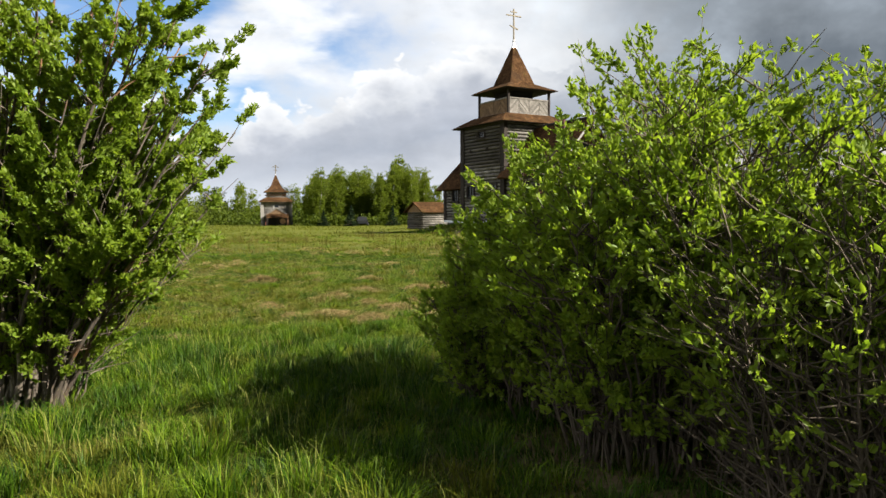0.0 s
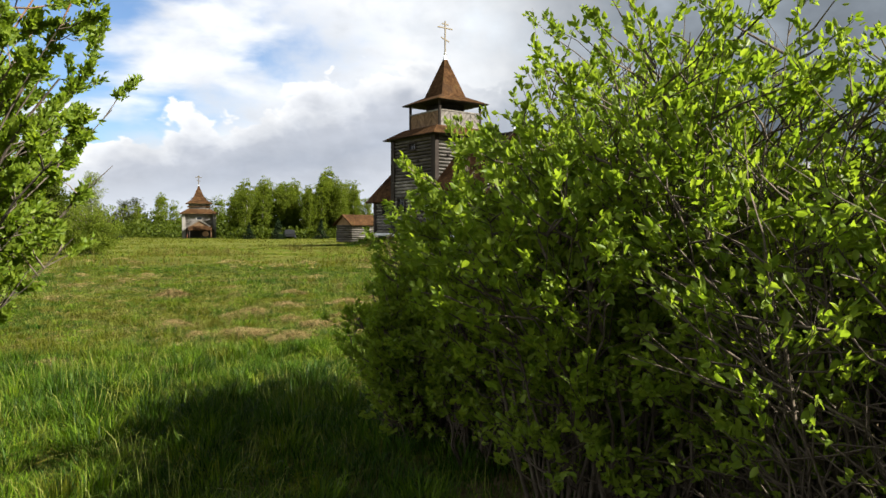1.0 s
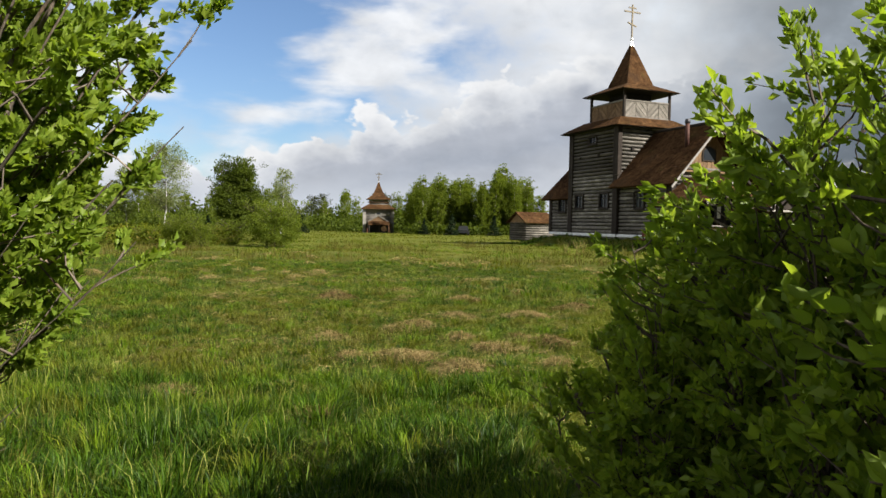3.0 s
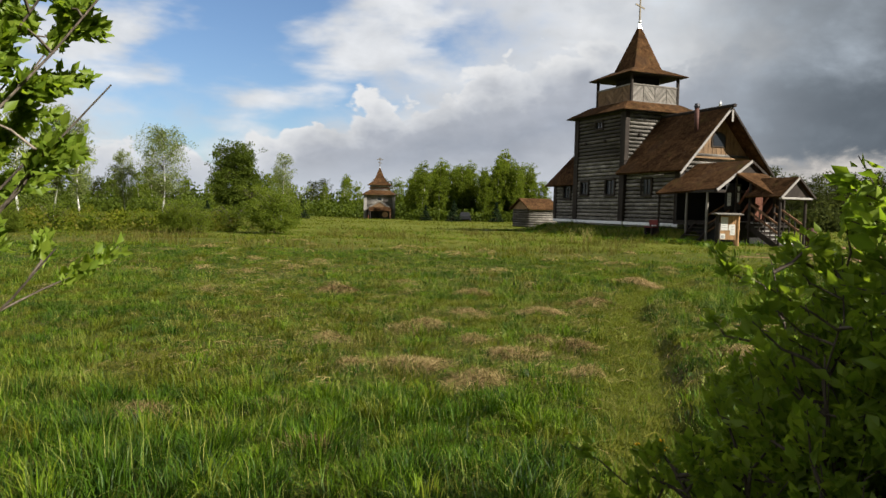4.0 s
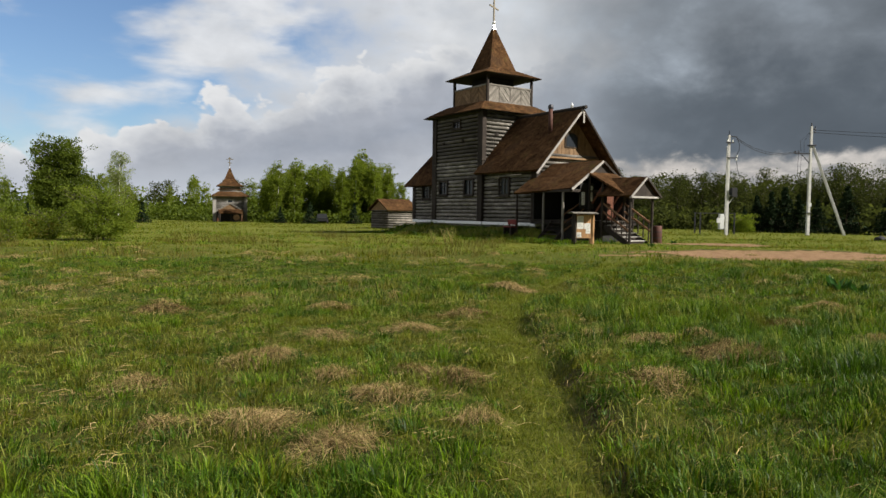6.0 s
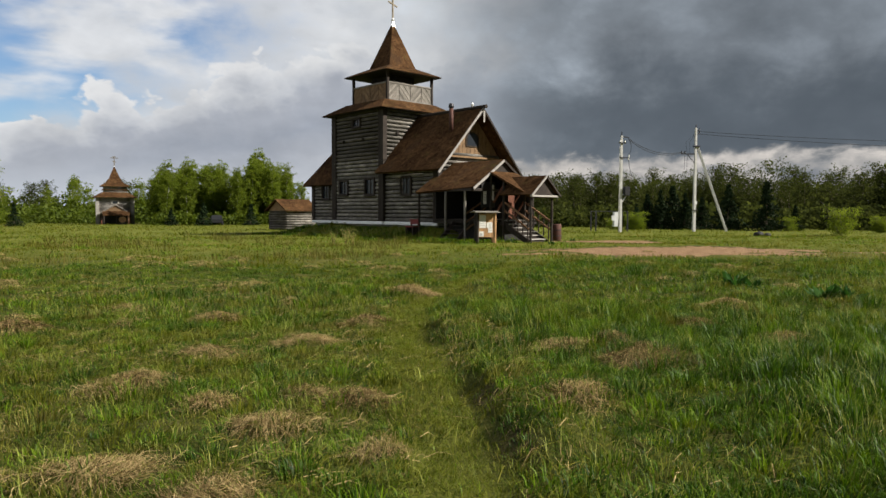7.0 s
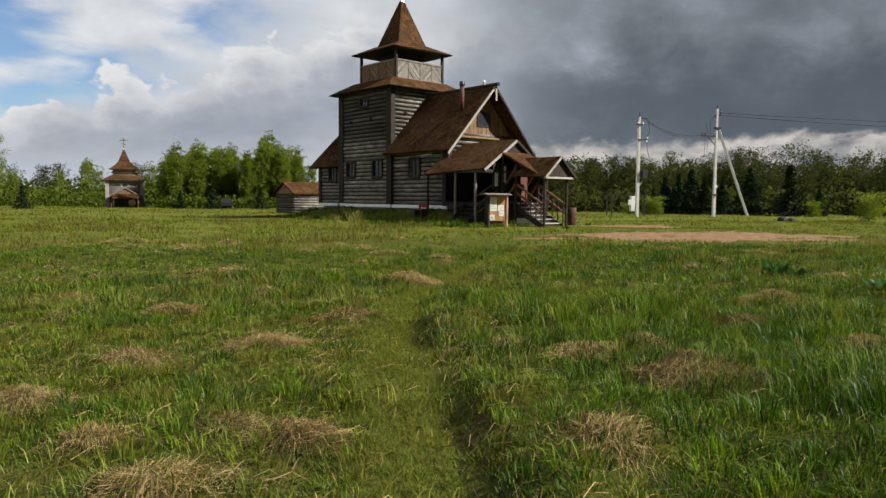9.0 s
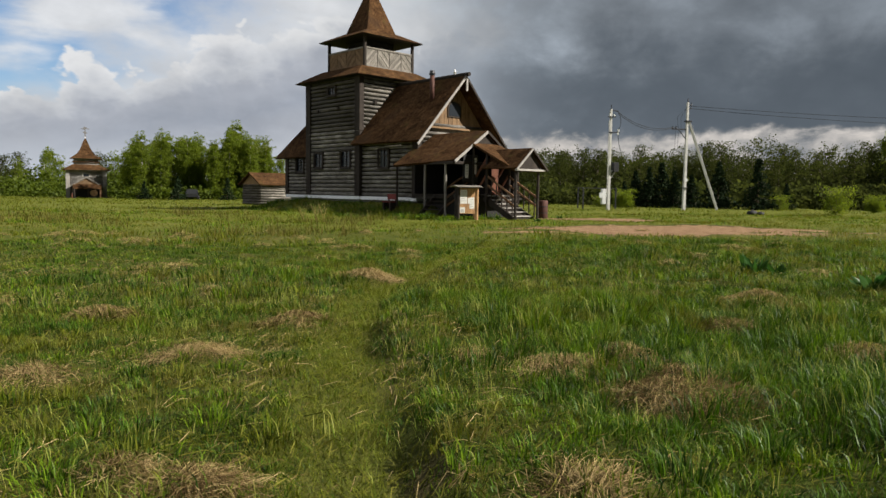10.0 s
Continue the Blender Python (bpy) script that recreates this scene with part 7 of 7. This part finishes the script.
herb_at = lambda x, y: smooth(wave(x, y, 0.5, 41), -0.1, 0.9) * church_clear(x, y)  # noqa: E731
grass("meadow_herbs", rg, herbs, 6, 0.30, 0.020, 0.45, HERB, "reddish and yellow meadow herbs", 3, 0.10, herb_at)


def lying_np(rng, x, y, a, length, w, arch, segs=3):
    """Blades that lie over and follow the ground: from (x, y) along a, arched a little. Points and faces."""
    n = len(x)
    t = np.linspace(0, 1, segs + 1)
    bend = rng.normal(0, 0.5, n)
    ang = a[:, None] + bend[:, None] * t[None]
    step = length[:, None] / segs
    px = x[:, None] + np.concatenate([np.zeros((n, 1)), np.cumsum(np.cos(ang[:, :-1]) * step, 1)], 1)
    py = y[:, None] + np.concatenate([np.zeros((n, 1)), np.cumsum(np.sin(ang[:, :-1]) * step, 1)], 1)
    pz = ground_z(px, py) + 0.004 + arch[:, None] * np.sin(np.pi * (0.12 + 0.88 * t))[None]
    wide = (w[:, None] * (1 - t[None] ** 2) * 0.5)
    sx, sy = -np.sin(ang) * wide, np.cos(ang) * wide
    tilt = rng.normal(0, 0.6, n)[:, None] * wide
    left = np.stack([px + sx, py + sy, pz + tilt], -1)[:, :-1]
    right = np.stack([px - sx, py - sy, pz - tilt], -1)[:, :-1]
    tip = np.stack([px, py, pz], -1)[:, -1:]
    k = 2 * segs + 1
    verts = np.concatenate([np.stack([left, right], 2).reshape(n, 2 * segs, 3), tip], 1)
    o = (k * np.arange(n))[:, None]
    quads = [o + np.array([2 * s, 2 * s + 1, 2 * s + 3, 2 * s + 2]) for s in range(segs - 1)]
    return verts.reshape(-1, 3), np.concatenate(quads), o + np.array([2 * segs - 2, 2 * segs - 1, 2 * segs])


def mops(name, tufts, per, mat, label, seed, long=1.0, wide=(0.0014, 0.0030)):
    """Last year's grass hanging down all round the hummocks: tufts of (x, y, radius, share)."""
    rng = np.random.RandomState(seed)
    rows = []
    for hx, hy, hr, share in tufts:
        n = int(per * share * (hr / 0.35) ** 2)
        comb, turn, long_way = rng.uniform(0, 2 * np.pi), rng.uniform(0, np.pi), rng.uniform(1.0, 1.7)
        p = rng.normal(0, 0.34 * hr, (n, 2)) * np.array([long_way, 1.0 / long_way])
        # the patch breaks up into wisps
        wisp = rng.randint(0, 9, n)
        shift = rng.normal(0, 0.28 * hr, (9, 2))
        p = p * 0.8 + shift[wisp]
        dx, dy = p[:, 0] * math.cos(turn) - p[:, 1] * math.sin(turn), p[:, 0] * math.sin(turn) + p[:, 1] * math.cos(turn)
        a = np.where(rng.uniform(0, 1, n) < 0.5, np.arctan2(dy, dx), comb + rng.normal(0, 0.5, 9)[wisp]) + rng.normal(0, 0.4, n)
        rows.append((hx + dx, hy + dy * 0.85, a, np.minimum(hr, 0.26) * long * rng.uniform(0.4, 1.1, n)))
    x, y, a, ln = [np.concatenate(c) for c in zip(*rows)]
    v, q, t = lying_np(rng, x, y, a, ln, rng.uniform(*wide, len(x)) * np.where(y > 15, 1.8, 1.0), rng.uniform(0.01, 0.08, len(x)), 2)
    tagged(new(name, fast_mesh(name, v, [q, t], mat)), label, "grass", kind="stuff")


mops("dry_tussocks", [(x, y, r, 1.15 - 0.75 * b) for x, y, r, b in TUSSOCKS] + [(x, y, r, 0.25) for x, y, r in HUMMOCKS[len(TUSSOCKS):]], 1300, STRAW, "dry straw-coloured tussocks with hanging blades", 3, 0.85)
mops("brown_tussocks", [(x, y, r, b) for x, y, r, b in TUSSOCKS], 1300, OLDSTRAW, "brown tussocks of last year's grass", 4, 0.95)
mops("green_tussocks", [(x, y, r, 0.5) for x, y, r in HUMMOCKS], 200, LUSH, "fresh green blades growing through the tussocks", 7, 0.8)


def matted(name, rng, spots, length, w, mat, label, keep):
    """Old grass lying matted over the ground, combed by the wind."""
    x, y = spots[:, 0], spots[:, 1]
    k = rng.uniform(0, 1, len(x)) < keep(x, y)
    x, y = x[k], y[k]
    n = len(x)
    a = 2.2 * wave(x, y, 0.9, 51) + rng.normal(0, 0.8, n)
    v, q, t = lying_np(rng, x, y, a, length * rng.uniform(0.5, 1.3, n), w * rng.uniform(0.6, 1.4, n), rng.uniform(0.0, 0.055, n), 2)
    tagged(new(name, fast_mesh(name, v, [q, t], mat)), label, "grass", kind="stuff")


rm = np.random.RandomState(15)
matted("matted_grass", rm, wedge(rm, 42000, 5.0, 16.0, -1.0, 0.50, 1.0, 0.56), 0.20, 0.0038, THATCH, "yellow-green matted grass of the meadow floor", lambda x, y: (1 - 0.5 * bare_soil(x, y)) * no_shrub(x, y) * (1 - 0.35 * smooth(off_path(x, y), 0.5, 1.5)))
matted("dry_litter", rm, wedge(rm, 52000, 8.0, 22.0, -2.0, 0.50, 2.0, 0.56), 0.20, 0.0034, STRAW, "thin litter of dry grass among the green", lambda x, y: (0.10 + 1.3 * dryness(x, y)) * (1 - 0.8 * on_path(x, y)))


def build_dock(x, y, seed, s=1.0):
    rng = np.random.RandomState(seed)
    n = 26
    a = rng.uniform(0, 2 * np.pi, n)
    base = np.stack([0.04 * np.cos(a), 0.04 * np.sin(a), np.zeros(n)], 1)
    way = np.stack([np.cos(a), np.sin(a), rng.uniform(0.35, 2.0, n)], 1)
    ln = s * rng.uniform(0.12, 0.24, n)
    v, f = leaves_np(rng, base, way, ln, ln * 0.36, 0.12)
    ob = new("dock_plant", fast_mesh("dock_plant", v, f, DOCK))
    ob.matrix_world = pose(x, y, put_on(x, y, 0.01))
    tagged(ob, "broad-leaved dark green dock plant in the grass", "plant", "dock plants in the meadow")


for k, (x, y, s) in enumerate(((8.05, 18.2, 1.7), (8.35, 18.0, 1.3), (8.05, 15.8, 1.5), (8.3, 15.6, 1.5), (11.2, 36.5, 1.0), (14.0, 40.8, 0.9))):
    build_dock(x, y, 50 + k, s)


def build_dandelion(x, y, seed):
    rng = np.random.RandomState(seed)
    h = rng.uniform(0.10, 0.2)
    ob = root("dandelion", pose(x, y, put_on(x, y, 0.01)), "yellow dandelion in flower among the grass", "flower", "dandelions by the path")
    part("stalk", tube(bmesh.new(), [(0, 0, 0), (0.01, 0, h * 0.6), (0.015, 0.005, h)], (0.003, 0.0025, 0.003), 5), DOCK, ob)
    n = 34
    a = rng.uniform(0, 2 * np.pi, n)
    way = np.stack([np.cos(a), np.sin(a), rng.uniform(0.05, 1.6, n)], 1)
    v, f = leaves_np(rng, np.tile([[0.015, 0.005, h]], (n, 1)), way, np.full(n, 0.020), np.full(n, 0.006))
    part("flower", fast_mesh("flower", v, f, YELLOW), YELLOW, ob)


for k, (x, y) in enumerate(((0.34, 8.1), (0.38, 8.16), (0.30, 8.0), (0.45, 8.05), (0.22, 8.2))):
    build_dandelion(x, y, 70 + k)


def build_dead_weed(x, y, seed):
    rng = np.random.RandomState(seed)
    n = 14
    t = np.linspace(0, 1, 5)
    a = rng.uniform(0, 2 * np.pi, n)
    h = rng.uniform(0.35, 0.8, n)
    path = np.zeros((n, 5, 3))
    path[:, :, 0] = np.cos(a)[:, None] * 0.3 * t ** 1.4 * h[:, None]
    path[:, :, 1] = np.sin(a)[:, None] * 0.3 * t ** 1.4 * h[:, None]
    path[:, :, 2] = h[:, None] * t
    v1, f1 = tubes_np(path, np.full((n, 5), 0.004), 4)
    v2, f2 = tufts_np(rng, path[:, 2:].reshape(-1, 3), 8, 0.07, 0.035)
    ob = root("dead_weed", pose(x, y, put_on(x, y, 0.02)), "pale dry weed stalks standing in the meadow", "plant", "dry weeds")
    part("stalks", fast_mesh("stalks", v1, f1, STRAW), STRAW, ob)
    tagged(part("seed_head_cluster", fast_mesh("seed_head_cluster", v2, f2, SEDGE), SEDGE, ob), kind="stuff")


for k, (x, y) in enumerate(((1.75, 38.0), (2.1, 38.6), (1.2, 38.3))):
    build_dead_weed(x, y, 80 + k)
